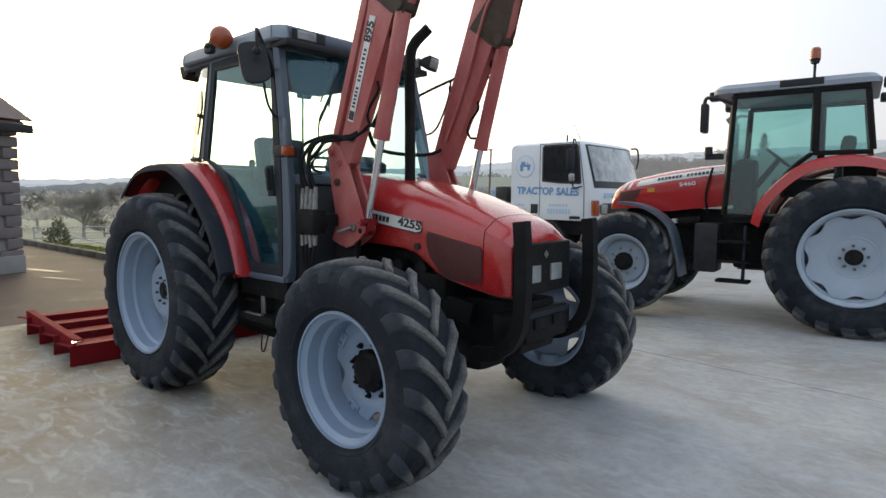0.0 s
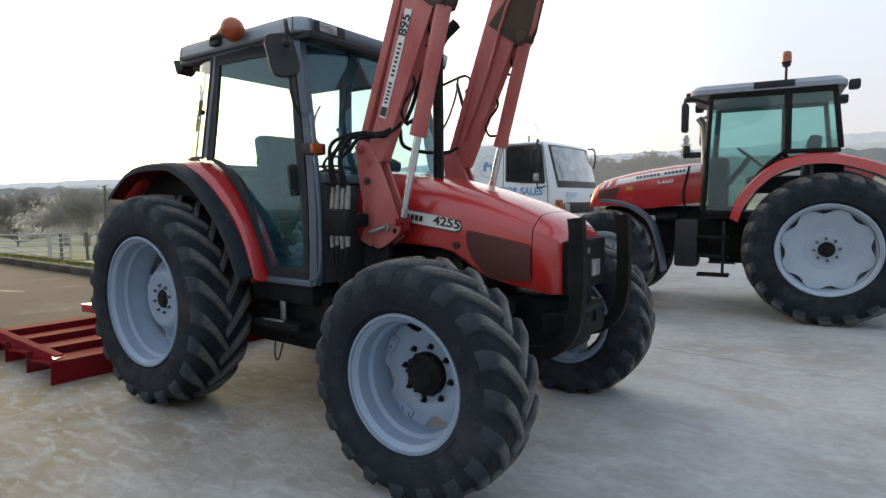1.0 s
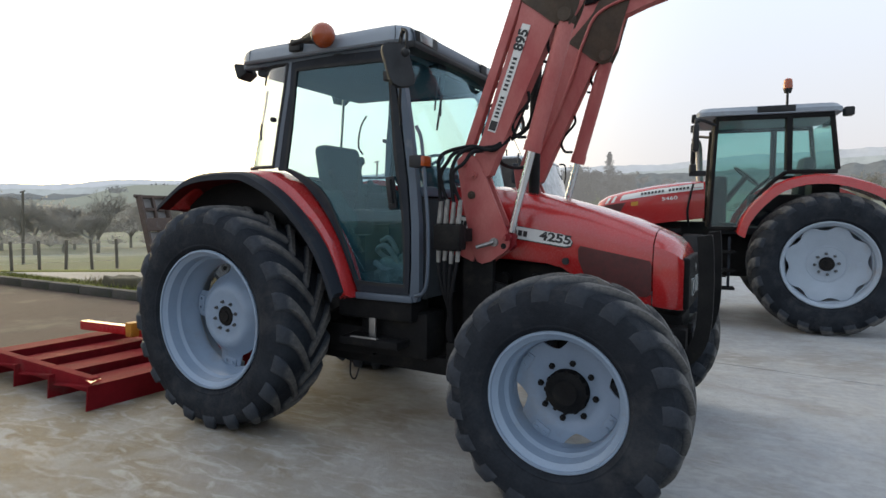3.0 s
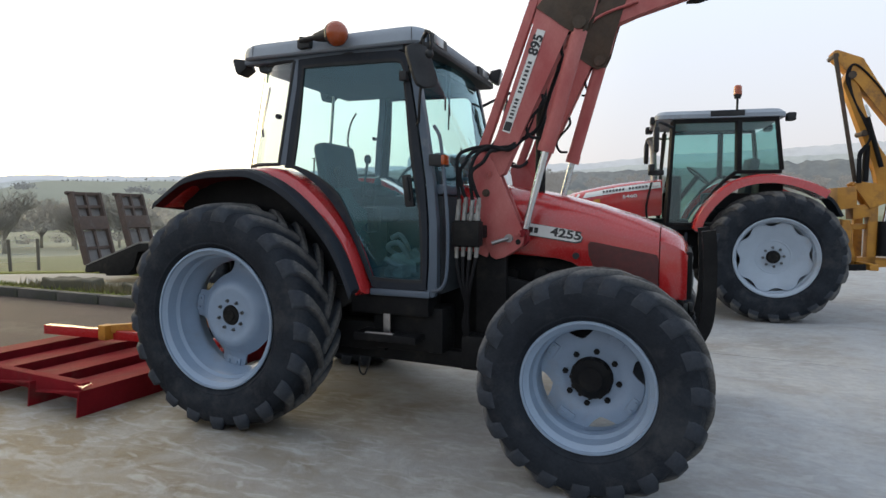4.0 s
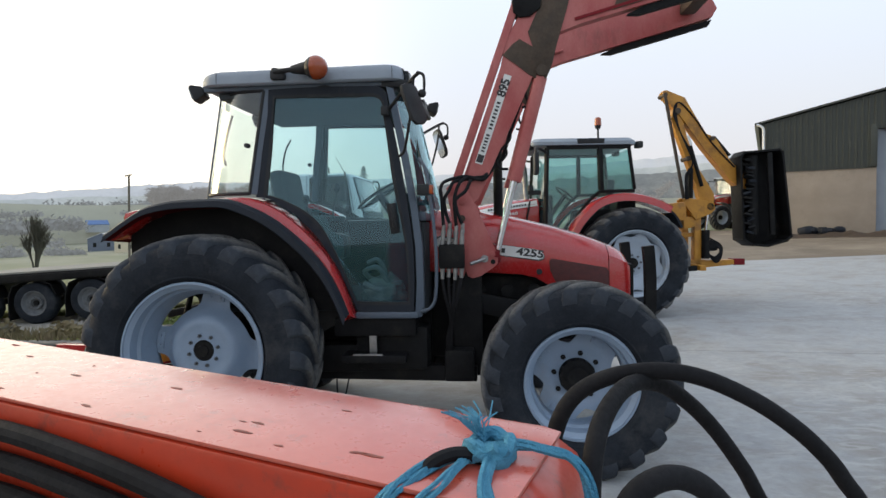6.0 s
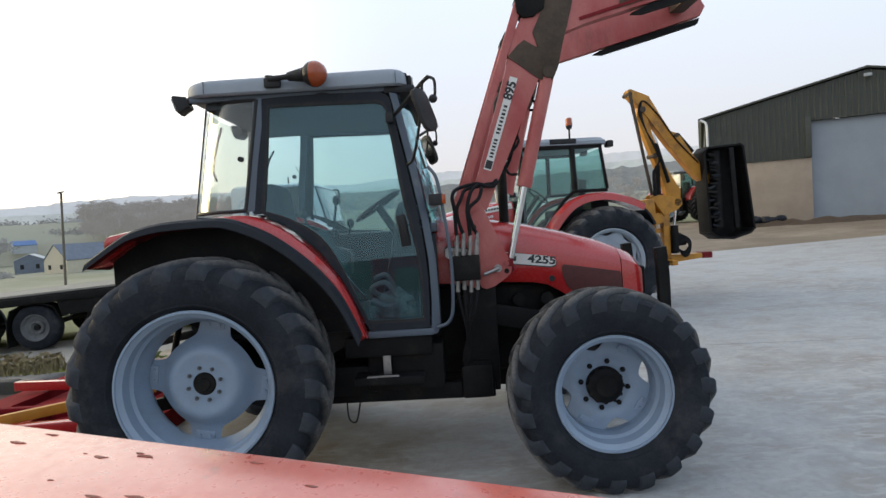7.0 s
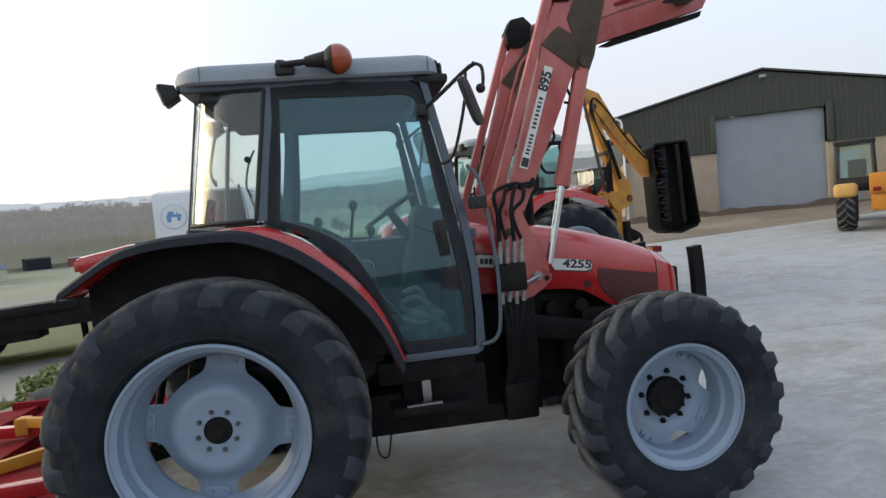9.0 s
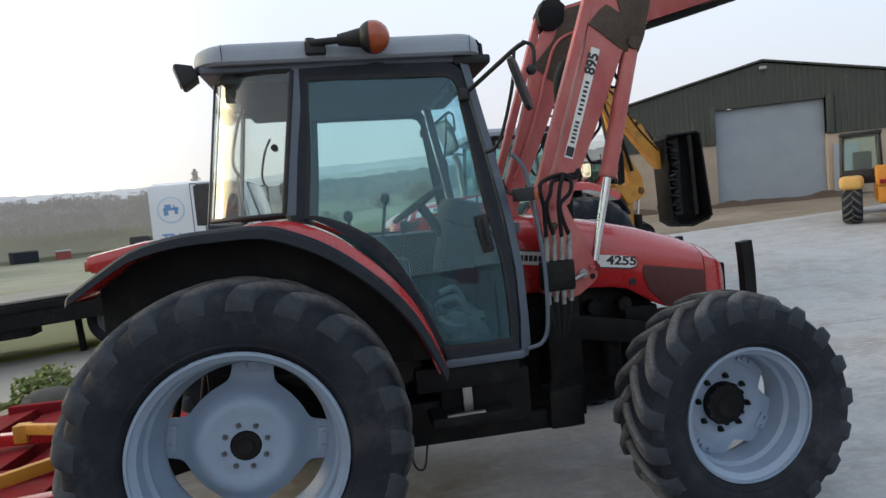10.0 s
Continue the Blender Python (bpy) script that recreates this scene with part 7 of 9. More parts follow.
beam(bm, (1.99, 0.5, 2.0), (2.0, 1.5, 2.1), 0.015, 0.02)
part("wiper", bm, INK, truck)
bm = bmesh.new()
box(bm, (2.06, 1.15, 1.5), (0.05, 1.66, 0.24), bevel=0.02)
part("grille", bm, PLASTIC, truck)
bm = bmesh.new()
box(bm, (1.98, 1.15, 0.98), (0.26, 2.3, 0.44), bevel=0.06)
part("bumper", bm, BODYWHITE, truck)
for y in (0.34, 1.96):
    bm = bmesh.new()
    box(bm, (2.075, y, 1.5), (0.05, 0.26, 0.2), bevel=0.02)
    part("headlight", bm, LENS, truck)
    bm = bmesh.new()
    box(bm, (1.99, 0.12 if y < 1 else 2.18, 1.52), (0.13, 0.15, 0.32), (0, 0, -42 if y < 1 else 42), bevel=0.03)
    part("indicator", bm, AMBER, truck, "orange corner indicator")
bm = bmesh.new()
box(bm, (2.068, 0.62, 1.78), (0.008, 0.5, 0.1))
part("sign_bar", bm, PALEBLUE, truck)
lettering("TRACTOR SALES", 0.235, SKYBLUE, Matrix.Translation((0.925, -0.006, 1.86)) @ pose(0, 0, 0, 0, 1.5, 0) @ pose(0, 0, 0, 90, 0, 0) @ Matrix.Diagonal((0.86, 0.9, 1, 1)), truck, 0.002, bold=0.009)
for x0, x1, z, h in ((0.1, 0.36, 1.57, 0.05), (0.04, 0.42, 1.45, 0.1), (0.98, 1.44, 1.57, 0.05), (0.94, 1.5, 1.44, 0.1)):
    n = int((x1 - x0) / 0.07)
    bm = bmesh.new()
    for k in range(n):
        box(bm, (x0 + (k + 0.5) * (x1 - x0) / n, -0.003, z), (0.05, 0.004, h))
    part("sign_bar", bm, PALEBLUE, truck)
bm = bmesh.new()
lathe(bm, [(0.001, -0.003), (0.24, -0.003), (0.245, 0.002), (0.001, 0.003)], 36)
bm.transform(pose(0.37, -0.002, 2.4))
disc = part("roundel", bm, PALEBLUE, truck, "pale blue round emblem")
bm = bmesh.new()
lathe(bm, [(0.001, -0.003), (0.215, -0.003), (0.22, 0.002), (0.001, 0.003)], 36)
bm.transform(pose(0.37, -0.006, 2.4))
part("roundel_field", bm, BODYWHITE, disc)
for x, z, w, h in ((0.0, 0.02, 0.27, 0.05), (-0.05, 0.075, 0.11, 0.06), (-0.09, -0.045, 0.08, 0.1), (0.09, -0.04, 0.06, 0.08), (0.06, 0.06, 0.02, 0.06)):
    bm = bmesh.new()
    box(bm, (0.37 + x, -0.011, 2.4 + z), (w, 0.004, h), bevel=0.0)
    part("emblem_shape", bm, SKYBLUE, disc)
bm = bmesh.new()
tube(bm, [(1.6, -0.03, 2.88), (1.66, -0.2, 2.9), (1.67, -0.26, 2.8), (1.68, -0.26, 2.0), (1.72, -0.22, 1.93), (1.75, -0.02, 1.96)], 0.016, 8)
arm = part("mirror_arm", bm, PLASTIC, truck)
bm = bmesh.new()
box(bm, (1.62, -0.27, 2.5), (0.12, 0.2, 0.42), bevel=0.05)
part("mirror", bm, FLARE, arm)
bm = bmesh.new()
box(bm, (1.66, -0.27, 2.14), (0.08, 0.14, 0.16), bevel=0.03)
part("lower_mirror", bm, LENS, arm)
bm = bmesh.new()
tube(bm, [(1.74, 2.3, 2.86), (1.84, 2.42, 2.84), (1.86, 2.45, 2.6), (1.84, 2.4, 2.4)], 0.02, 8)
part("far_mirror_arm", bm, PLASTIC, truck)
for a, b, r in (((1.5, 0.4, 2.9), (1.3, 0.4, 3.3), 0.006), ((1.1, 0.5, 2.9), (1.1, 0.5, 3.08), 0.018)):
    bm = bmesh.new()
    rod(bm, a, b, r, n=8)
    part("aerial", bm, PLASTIC, truck)
bm = bmesh.new()
box(bm, (0.62, -0.012, 1.49), (0.17, 0.02, 0.2), bevel=0.01)
part("step_recess", bm, INK, truck)
bm = bmesh.new()
box(bm, (1.6, -0.01, 1.32), (0.24, 0.02, 0.06), bevel=0.01)
part("sill_badge", bm, PLASTIC, truck)
bm = bmesh.new()
box(bm, (-0.24, 0.1, 1.78), (0.34, 0.3, 0.4), bevel=0.05)
part("air_filter_box", bm, INK, truck)
RIM_DULL = surface("dirty grey rim", (0.16, 0.17, 0.18), (0.1, 0.105, 0.11), rough=0.6, scale=6, fine=60, bump=0.1, dirt=(0.07, 0.06, 0.05), dirt_amount=0.3)


def plain_wheel(parent, at, R, w, n=32):
    bm = bmesh.new()
    lathe(bm, [(R * 0.6, -w / 2), (R * 0.85, -w / 2 - 0.006), (R * 0.96, -w * 0.42), (R, -w * 0.3), (R, w * 0.3), (R * 0.96, w * 0.42), (R * 0.85, w / 2), (R * 0.6, w / 2)], n, closed=True)
    wh = part("wheel", bm, RUBBER, parent)
    wh.matrix_local = Matrix.Translation(at)
    bm = bmesh.new()
    lathe(bm, [(0.001, -w * 0.12), (R * 0.2, -w * 0.14), (R * 0.22, -w * 0.3), (R * 0.3, -w * 0.3), (R * 0.32, -w * 0.12), (R * 0.5, -w * 0.2), (R * 0.57, -w * 0.48), (R * 0.61, -w * 0.48), (R * 0.6, w * 0.4), (0.001, w * 0.4)], n)
    for k in range(8):
        a = k * math.pi / 4
        rod(bm, (R * 0.26 * math.sin(a), -w * 0.3, R * 0.26 * math.cos(a)), (R * 0.26 * math.sin(a), -w * 0.4, R * 0.26 * math.cos(a)), 0.012, n=6)
    part("rim", bm, RIM_DULL, wh)
    return wh
for y in (0.18, 2.12):
    plain_wheel(truck, (0.8, y, 0.5), 0.5, 0.3)
    plain_wheel(truck, (-0.85, y, 0.5), 0.5, 0.3)
for y in (0.7, 1.6):
    bm = bmesh.new()
    beam(bm, (-2.6, y, 0.85), (1.9, y, 0.85), 0.12, 0.26, 0.01)
    part("chassis_rail", bm, BLACK, truck)
for y0, y1 in ((-0.03, 0.42), (1.88, 2.33)):
    bm = bmesh.new()
    ribbon(bm, [(0.18, 0.7), (0.24, 1.0), (0.46, 1.22), (0.8, 1.27), (1.14, 1.22), (1.36, 1.0), (1.42, 0.7)], y0, y1, 0.05)
    part("wheel_arch", bm, INK, truck)
bm = bmesh.new()
box(bm, (1.0, 1.15, 1.1), (1.9, 2.0, 0.3), bevel=0.03)
part("cab_floor", bm, BLACK, truck)

# low-loader behind it: x from the rear hub ahead, y from its near side
TRAILER_AT = pose(-9.22, 7.2, -0.56, 0, -2.9, 6.0)
trailer = thing("low_loader_trailer", "dark low-loader trailer with two folded-up rusty ramps, on the lane", "trailer", m=TRAILER_AT)
DECK = surface("grey deck planks", (0.27, 0.26, 0.23), (0.2, 0.19, 0.17), rough=0.85, scale=4, fine=50, bump=0.3, stretch=(0.2, 2, 1))
RAMP = surface("rusty ramp steel", (0.1, 0.068, 0.055), (0.07, 0.05, 0.042), rough=0.8, scale=6, fine=60, bump=0.3, dirt=(0.16, 0.14, 0.13), dirt_amount=0.25)
RAMP_GRID = surface("grey ramp grating", (0.2, 0.19, 0.185), (0.15, 0.142, 0.138), rough=0.85, scale=6, fine=60, bump=0.5)
bm = bmesh.new()
slab(bm, [(-0.8, 0.92), (2.95, 0.95), (3.0, 0.66), (5.6, 0.66), (5.6, 1.12), (-0.75, 1.12), (-2.5, 0.58), (-2.55, 0.42), (-1.9, 0.42), (-1.85, 0.3), (-1.2, 0.3), (-0.95, 0.5)], 0.0, 2.6, bevel=0.01)
part("deck_frame", bm, BLACK, trailer)
for k in range(13):
    bm = bmesh.new()
    box(bm, (2.42, 0.1 + 0.2 * k, 1.14), (6.34, 0.19, 0.04), bevel=0.006)
    part("plank", bm, DECK, trailer)
    bm = bmesh.new()
    slab(bm, [(-0.76, 1.12), (-2.5, 0.582), (-2.5, 0.61), (-0.76, 1.16)], 0.005 + 0.2 * k, 0.195 + 0.2 * k)
    part("tail_plank", bm, DECK, trailer)
for x in (0.0, 1.22, 2.44):
    for y in (0.17, 2.43):
        plain_wheel(trailer, (x, y, 0.46), 0.46, 0.28)
    bm = bmesh.new()
    ribbon(bm, [(x - 0.55, 0.12), (x - 0.52, 0.62), (x - 0.42, 0.86), (x - 0.2, 0.95), (x + 0.2, 0.95), (x + 0.42, 0.86), (x + 0.52, 0.62)], 0.0, 0.34, 0.02)
    part("mudguard", bm, BLACK, trailer)
    bm = bmesh.new()
    rod(bm, (x, 0.1, 0.46), (x, 2.5, 0.46), 0.06, n=10)
    part("axle", bm, BLACK, trailer)


def ramp_at(u, w):
    """A place on a folded ramp: u up its length, w out from its face."""
    return Vector((-2.52 - 0.4 * u - 0.97 * w, 0, 0.6 + 1.94 * u - 0.2 * w))


for y0 in (0.05, 1.62):
    fold = None
    for dy in (0.03, 0.9):
        bm = bmesh.new()
        beam(bm, ramp_at(0, 0) + Vector((0, y0 + dy, 0)), ramp_at(1, 0) + Vector((0, y0 + dy, 0)), 0.07, 0.2, 0.01, up=X3)
        ob = part("ramp" if fold is None else "side_bar", bm, RAMP, trailer if fold is None else fold, "rusty folded loading ramp" if fold is None else "")
        fold = fold or ob
    bm = bmesh.new()
    beam(bm, ramp_at(0, 0.02) + Vector((0, y0 + 0.465, 0)), ramp_at(0.46, 0.02) + Vector((0, y0 + 0.465, 0)), 0.8, 0.03, 0, up=X3)
    part("grating", bm, RAMP_GRID, fold, "grey grating")
    bm = bmesh.new()
    beam(bm, ramp_at(0.47, -0.06) + Vector((0, y0 + 0.465, 0)), ramp_at(0.66, -0.06) + Vector((0, y0 + 0.465, 0)), 0.96, 0.1, 0.02, up=X3)
    part("cross_plate", bm, RAMP, fold)
    for u in (0.0, 0.22, 0.8, 0.985):
        bm = bmesh.new()
        beam(bm, ramp_at(u, 0) + Vector((0, y0 + 0.05, 0)), ramp_at(u, 0) + Vector((0, y0 + 0.88, 0)), 0.07, 0.09, 0.008)
        part("rung", bm, RAMP, fold)
    bm = bmesh.new()
    beam(bm, ramp_at(0, 0) + Vector((0, y0 + 0.465, 0)), ramp_at(1, 0) + Vector((0, y0 + 0.465, 0)), 0.07, 0.1, 0.008, up=X3)
    part("middle_bar", bm, RAMP, fold)
    bm = bmesh.new()
    beam(bm, ramp_at(0.68, 0.05) + Vector((0, y0 + 0.465, 0)), ramp_at(0.98, 0.05) + Vector((0, y0 + 0.465, 0)), 0.8, 0.01, 0, up=X3)
    part("mesh_panel", bm, RAMP_GRID, fold)
    bm = bmesh.new()
    rod(bm, ramp_at(1.0, 0.06) + Vector((0, y0 - 0.06, 0)), ramp_at(1.0, 0.06) + Vector((0, y0 + 0.2, 0)), 0.05, n=10)
    part("hinge_end", bm, RAMP, fold)
for name, c, sz in (("tail_bar", (-2.45, 1.3, 0.46), (0.22, 2.5, 0.14)), ("tail_box", (-1.7, 0.12, 0.56), (0.8, 0.2, 0.4)), ("side_rave", (2.6, -0.02, 1.02), (5.0, 0.05, 0.14)), ("spare_box", (3.9, 0.3, 0.7), (0.9, 0.5, 0.4))):
    bm = bmesh.new()
    box(bm, c, sz, bevel=0.02)
    part(name, bm, BLACK, trailer)
bm = bmesh.new()
beam(bm, (5.1, 1.3, 1.0), (6.6, 1.35, 1.0), 0.34, 0.2, 0.02)
part("drawbar", bm, BLACK, trailer)
bm = bmesh.new()
rod(bm, (4.9, 0.7, 0.95), (4.9, 0.7, -0.2), 0.06, n=10)
part("parking_leg", bm, BLACK, trailer)

# ---- shed on the rise ----
CLAD = surface("dark green cladding", (0.048, 0.055, 0.047), (0.038, 0.044, 0.038), rough=0.6, scale=1.5, fine=60, bump=0.08, dirt=(0.08, 0.085, 0.07), dirt_amount=0.2)
BLOCK = surface("painted block wall", (0.36, 0.3, 0.24), (0.3, 0.25, 0.2), rough=0.9, scale=1.2, fine=40, bump=0.25, dirt=(0.22, 0.18, 0.14), dirt_amount=0.25, dirt_scale=0.8)
ROLLER = surface("grey roller door steel", (0.26, 0.3, 0.35), (0.235, 0.27, 0.315), rough=0.5, scale=1.5, fine=80, bump=0.04, metal=0.2)
SHED_AT = pose(12.16, 18.9, 0.0, 0, 0, -24.0)
shed = thing("shed", "dark green clad farm shed with grey roller door and block base", "building", m=SHED_AT, kind="structure")
GROUND_Z, EAVE, RIDGE, HALF = 0.6, 5.03, 6.16, 5.31
LEN = 12.0
def gable(x):
    return RIDGE - (RIDGE - EAVE) * abs(x - HALF) / HALF
D0, D1, DTOP = 3.55, 7.42, 4.56
bm = bmesh.new()
for x0, x1 in ((0.0, D0), (D1, 2 * HALF)):
    box(bm, ((x0 + x1) / 2, 0.12, (GROUND_Z + 3.24) / 2), (x1 - x0, 0.2, 3.24 - GROUND_Z), bevel=0.01)
box(bm, (0.1, LEN / 2, 1.7), (0.2, LEN, 3.0))
box(bm, (2 * HALF - 0.1, LEN / 2, 1.7), (0.2, LEN, 3.0))
box(bm, (HALF, LEN, 1.7), (2 * HALF, 0.2, 3.0))
part("block_wall", bm, BLOCK, shed, "pale block base wall")
def rib_sheet(bm, x0, x1, zb, topf, y, step=0.19):
    n = max(1, round((x1 - x0) / step))
    prev = None
    for k in range(n):
        a = x0 + (x1 - x0) * k / n
        w = (x1 - x0) / n
        for u, d in ((0.0, 0.0), (0.55, 0.0), (0.65, 0.035), (0.9, 0.035), (1.0, 0.0)):
            x = a + w * u
            cur = (bm.verts.new((x, y - d, zb)), bm.verts.new((x, y - d, topf(x))))
            if prev:
                bm.faces.new((prev[0], cur[0], cur[1], prev[1]))
            prev = cur
for name, x0, x1, zb in (("cladding", 0.0, D0, 3.2), ("cladding", D0, D1, DTOP), ("cladding", D1, 2 * HALF, 3.2)):
    bm = bmesh.new()
    rib_sheet(bm, x0, x1, zb, gable, 0.0)
    thick(bm, 0.01)
    part(name, bm, CLAD, shed, smooth=20)
bm = bmesh.new()
box(bm, (0.0, LEN / 2, (3.2 + EAVE) / 2), (0.06, LEN, EAVE - 3.2))
box(bm, (2 * HALF, LEN / 2, (3.2 + EAVE) / 2), (0.06, LEN, EAVE - 3.2))
slab(bm, [(0, 3.2), (2 * HALF, 3.2), (2 * HALF, EAVE), (HALF, RIDGE), (0, EAVE)], LEN, LEN + 0.06)
part("side_cladding", bm, CLAD, shed)
bm = bmesh.new()
slab(bm, [(-0.25, EAVE - 0.02), (HALF, RIDGE + 0.05), (2 * HALF + 0.25, EAVE - 0.02), (2 * HALF + 0.25, EAVE + 0.05), (HALF, RIDGE + 0.12), (-0.25, EAVE + 0.05)], -0.12, LEN + 0.1)
part("roof", bm, CLAD, shed)
bm = bmesh.new()
n = 70
prev = None
for k in range(n * 2 + 1):
    z = GROUND_Z + 0.1 + (DTOP - GROUND_Z - 0.1) * k / (2 * n)
    d = 0.0 if k % 2 else 0.004
    cur = (bm.verts.new((D0, 0.22 - d, z)), bm.verts.new((D1, 0.22 - d, z)))
    if prev:
        bm.faces.new((prev[0], prev[1], cur[1], cur[0]))
    prev = cur
thick(bm, 0.02)
part("roller_door", bm, ROLLER, shed, "closed grey roller door")
for x in (D0 - 0.1, D1 + 0.1):
    bm = bmesh.new()
    box(bm, (x, -0.05, (3.24 + DTOP) / 2 + 0.08), (0.2, 0.1, DTOP - 3.1), bevel=0.01)
    part("door_trim", bm, CLAD, shed)
bm = bmesh.new()
box(bm, (HALF, -0.12, RIDGE - 0.22), (0.26, 0.14, 0.13), bevel=0.03)
part("flood_lamp", bm, LENS, shed, "pale floodlight")
bm = bmesh.new()
rod(bm, (0.05, -0.1, GROUND_Z), (0.05, -0.1, EAVE - 0.25), 0.045, n=12)
tube(bm, [(0.05, -0.1, EAVE - 0.26), (0.0, -0.1, EAVE - 0.12), (-0.18, -0.1, EAVE)], 0.045, 10)
beam(bm, (-0.2, 0, EAVE), (-0.2, LEN, EAVE), 0.12, 0.1)
part("drainpipe", bm, BODYWHITE, shed, "white gutter and drainpipe")
bm = bmesh.new()
box(bm, (8.0, -0.08, 1.75), (0.85, 0.06, 2.1), bevel=0.01)
part("side_door", bm, ROLLER, shed)
# earth and stones heaped along the foot of the shed
_heap = bmesh.new()
for i in range(61):
    u = -0.6 + 0.16 * i
    for j in range(9):
        v = -1.5 + 0.18 * j
        p = SHED_AT @ Vector((u, v, 0))
        h = max(0.0, 1 - abs(v + 0.75) / 0.75) * max(0.0, min(1.0, (u + 0.6) / 0.6, (9.0 - u) / 1.5))
        _heap.verts.new((p.x, p.y, rise(p.x, p.y) - 0.06 + h * (0.2 + 0.16 * noise.noise(Vector((u * 0.9, v * 1.3, 3.1))) + 0.1 * noise.noise(Vector((u * 3, v * 3, 1))))))
_heap.verts.ensure_lookup_table()
for i in range(60):
    for j in range(8):
        _heap.faces.new([_heap.verts[k] for k in (i * 9 + j, (i + 1) * 9 + j, (i + 1) * 9 + j + 1, i * 9 + j + 1)])
whole("earth_bank", _heap, MUD, "low bank of brown earth along the shed wall", "earth", "stuff", smooth=180)
for k in range(5):
    u, v, r = 1.4 + 0.25 * k + random.uniform(-0.1, 0.1), -0.55 + random.uniform(-0.2, 0.2), random.uniform(0.12, 0.24)
    p = SHED_AT @ Vector((u, v, 0))
    bm = bmesh.new()
    ball(bm, (0, 0, 0), r, (1.4, 1, 0.8), 10)
    for w in bm.verts:
        w.co *= 1 + 0.25 * noise.noise(w.co * 9 + Vector((k, 0, 0)))
    whole("stone", bm, FLARE, "dark grey stone on the earth bank", "stone", group="stones by the shed", m=pose(p.x, p.y, rise(p.x, p.y) + 0.18, 0, 0, 50 * k))

# ---- yellow telehandler by the shed ----
HY = surface("yellow-orange plant paint", (0.5, 0.2, 0.015), (0.42, 0.16, 0.012), rough=0.5, scale=3, fine=60, bump=0.05, dirt=(0.2, 0.1, 0.03), dirt_amount=0.15)
_hx, _hy = 12.92, 8.84
# own axes: x across its tail, y ahead
telehandler = thing("telehandler", "yellow telehandler with dark cab, parked before the shed", "telehandler", m=pose(_hx, _hy, rise(_hx, _hy), 0, 0, -45))
for x, y in ((0.0, 0.0), (1.75, 0.0), (0.0, 2.5), (1.75, 2.5)):
    w = part("wheel", tyre_bm(0.52, 0.28, 0.42, 0.028, 40), RUBBER, telehandler)
    w.matrix_local = pose(x, y, 0.52, 0, 0, 90)
    tread_bars(w, 0.52, 0.42, 15, (0.028, 0.05, 0.4), -1, LUG_SMALL)
    bm = bmesh.new()
    lathe(bm, [(0.001, -0.1), (0.2, -0.1), (0.285, -0.17), (0.285, 0.17), (0.2, 0.1), (0.001, 0.1)], 24)
    part("rim", bm, HY, w)
    bm = bmesh.new()
    box(bm, (x, y, 0.99), (0.5, 0.95, 0.34), bevel=0.14, seg=4)
    part("wheel_guard", bm, surface("pale yellow guard plastic", (0.55, 0.33, 0.1), (0.48, 0.28, 0.08), rough=0.6, scale=3, fine=60, bump=0.05, dirt=(0.3, 0.2, 0.1), dirt_amount=0.15), telehandler, "rounded yellow wheel guard")
bm = bmesh.new()
box(bm, (1.0, 1.2, 0.72), (1.0, 3.3, 0.5), bevel=0.05)
part("body", bm, HY, telehandler)
bm = bmesh.new()
box(bm, (1.05, 0.3, 1.12), (1.15, 1.7, 0.48), bevel=0.05, seg=3)
part("engine_cover", bm, HY, telehandler)
bm = bmesh.new()
box(bm, (0.62, -0.57, 0.98), (0.16, 0.03, 0.1), bevel=0.01)
part("tail_lamp", bm, DARKRED, telehandler)
for x, z, w, h in ((0.95, 0.95, 0.14, 0.3), (1.25, 0.75, 0.3, 0.12)):
    bm = bmesh.new()
    box(bm, (x, -0.57, z), (w, 0.04, h), bevel=0.01)
    part("hitch_plate", bm, BLACK, telehandler)
bm = bmesh.new()
beam(bm, (1.05, -0.2, 1.62), (1.05, 4.0, 1.3), 0.34, 0.36, 0.03)
part("boom", bm, HY, telehandler)
for x, y in ((-0.2, 0.45), (0.62, 0.45), (-0.2, 1.6), (0.62, 1.6)):
    bm = bmesh.new()
    beam(bm, (x, y, 0.95), (x + (0.03 if x < 0 else -0.04), y + 0.05, 2.15), 0.07, 0.07, 0.01)
    part("cab_post", bm, PLASTIC, telehandler)
bm = bmesh.new()
box(bm, (0.21, 1.05, 2.18), (0.88, 1.3, 0.1), bevel=0.035)
part("cab_roof", bm, PLASTIC, telehandler)
bm = bmesh.new()
box(bm, (0.21, 1.0, 1.12), (0.8, 1.15, 0.36), bevel=0.03)
part("cab_base", bm, PLASTIC, telehandler)
bm = bmesh.new()
box(bm, (0.24, 0.95, 1.5), (0.4, 0.12, 0.5), bevel=0.05)
part("seat", bm, SEAT, telehandler)
for q in (((-0.17, 0.46), (0.58, 0.46)), ((-0.17, 1.61), (0.58, 1.61)), ((-0.2, 0.49), (-0.2, 1.57)), ((0.61, 0.49), (0.61, 1.57))):
    bm = bmesh.new()
    bm.faces.new([bm.verts.new(v) for v in ((*q[0], 1.3), (*q[1], 1.3), (*q[1], 2.13), (*q[0], 2.13))])
    part("cab_pane", bm, PANE_FAR, telehandler, smooth=0).visible_shadow = False

# ---- red steel frame on the ground behind the tractor ----
LEVEL_RED = surface("dull red primer", (0.2, 0.012, 0.017), (0.14, 0.01, 0.014), rough=0.8, scale=5, fine=90, bump=0.08, dirt=(0.13, 0.045, 0.04), dirt_amount=0.15, spec=0.06)
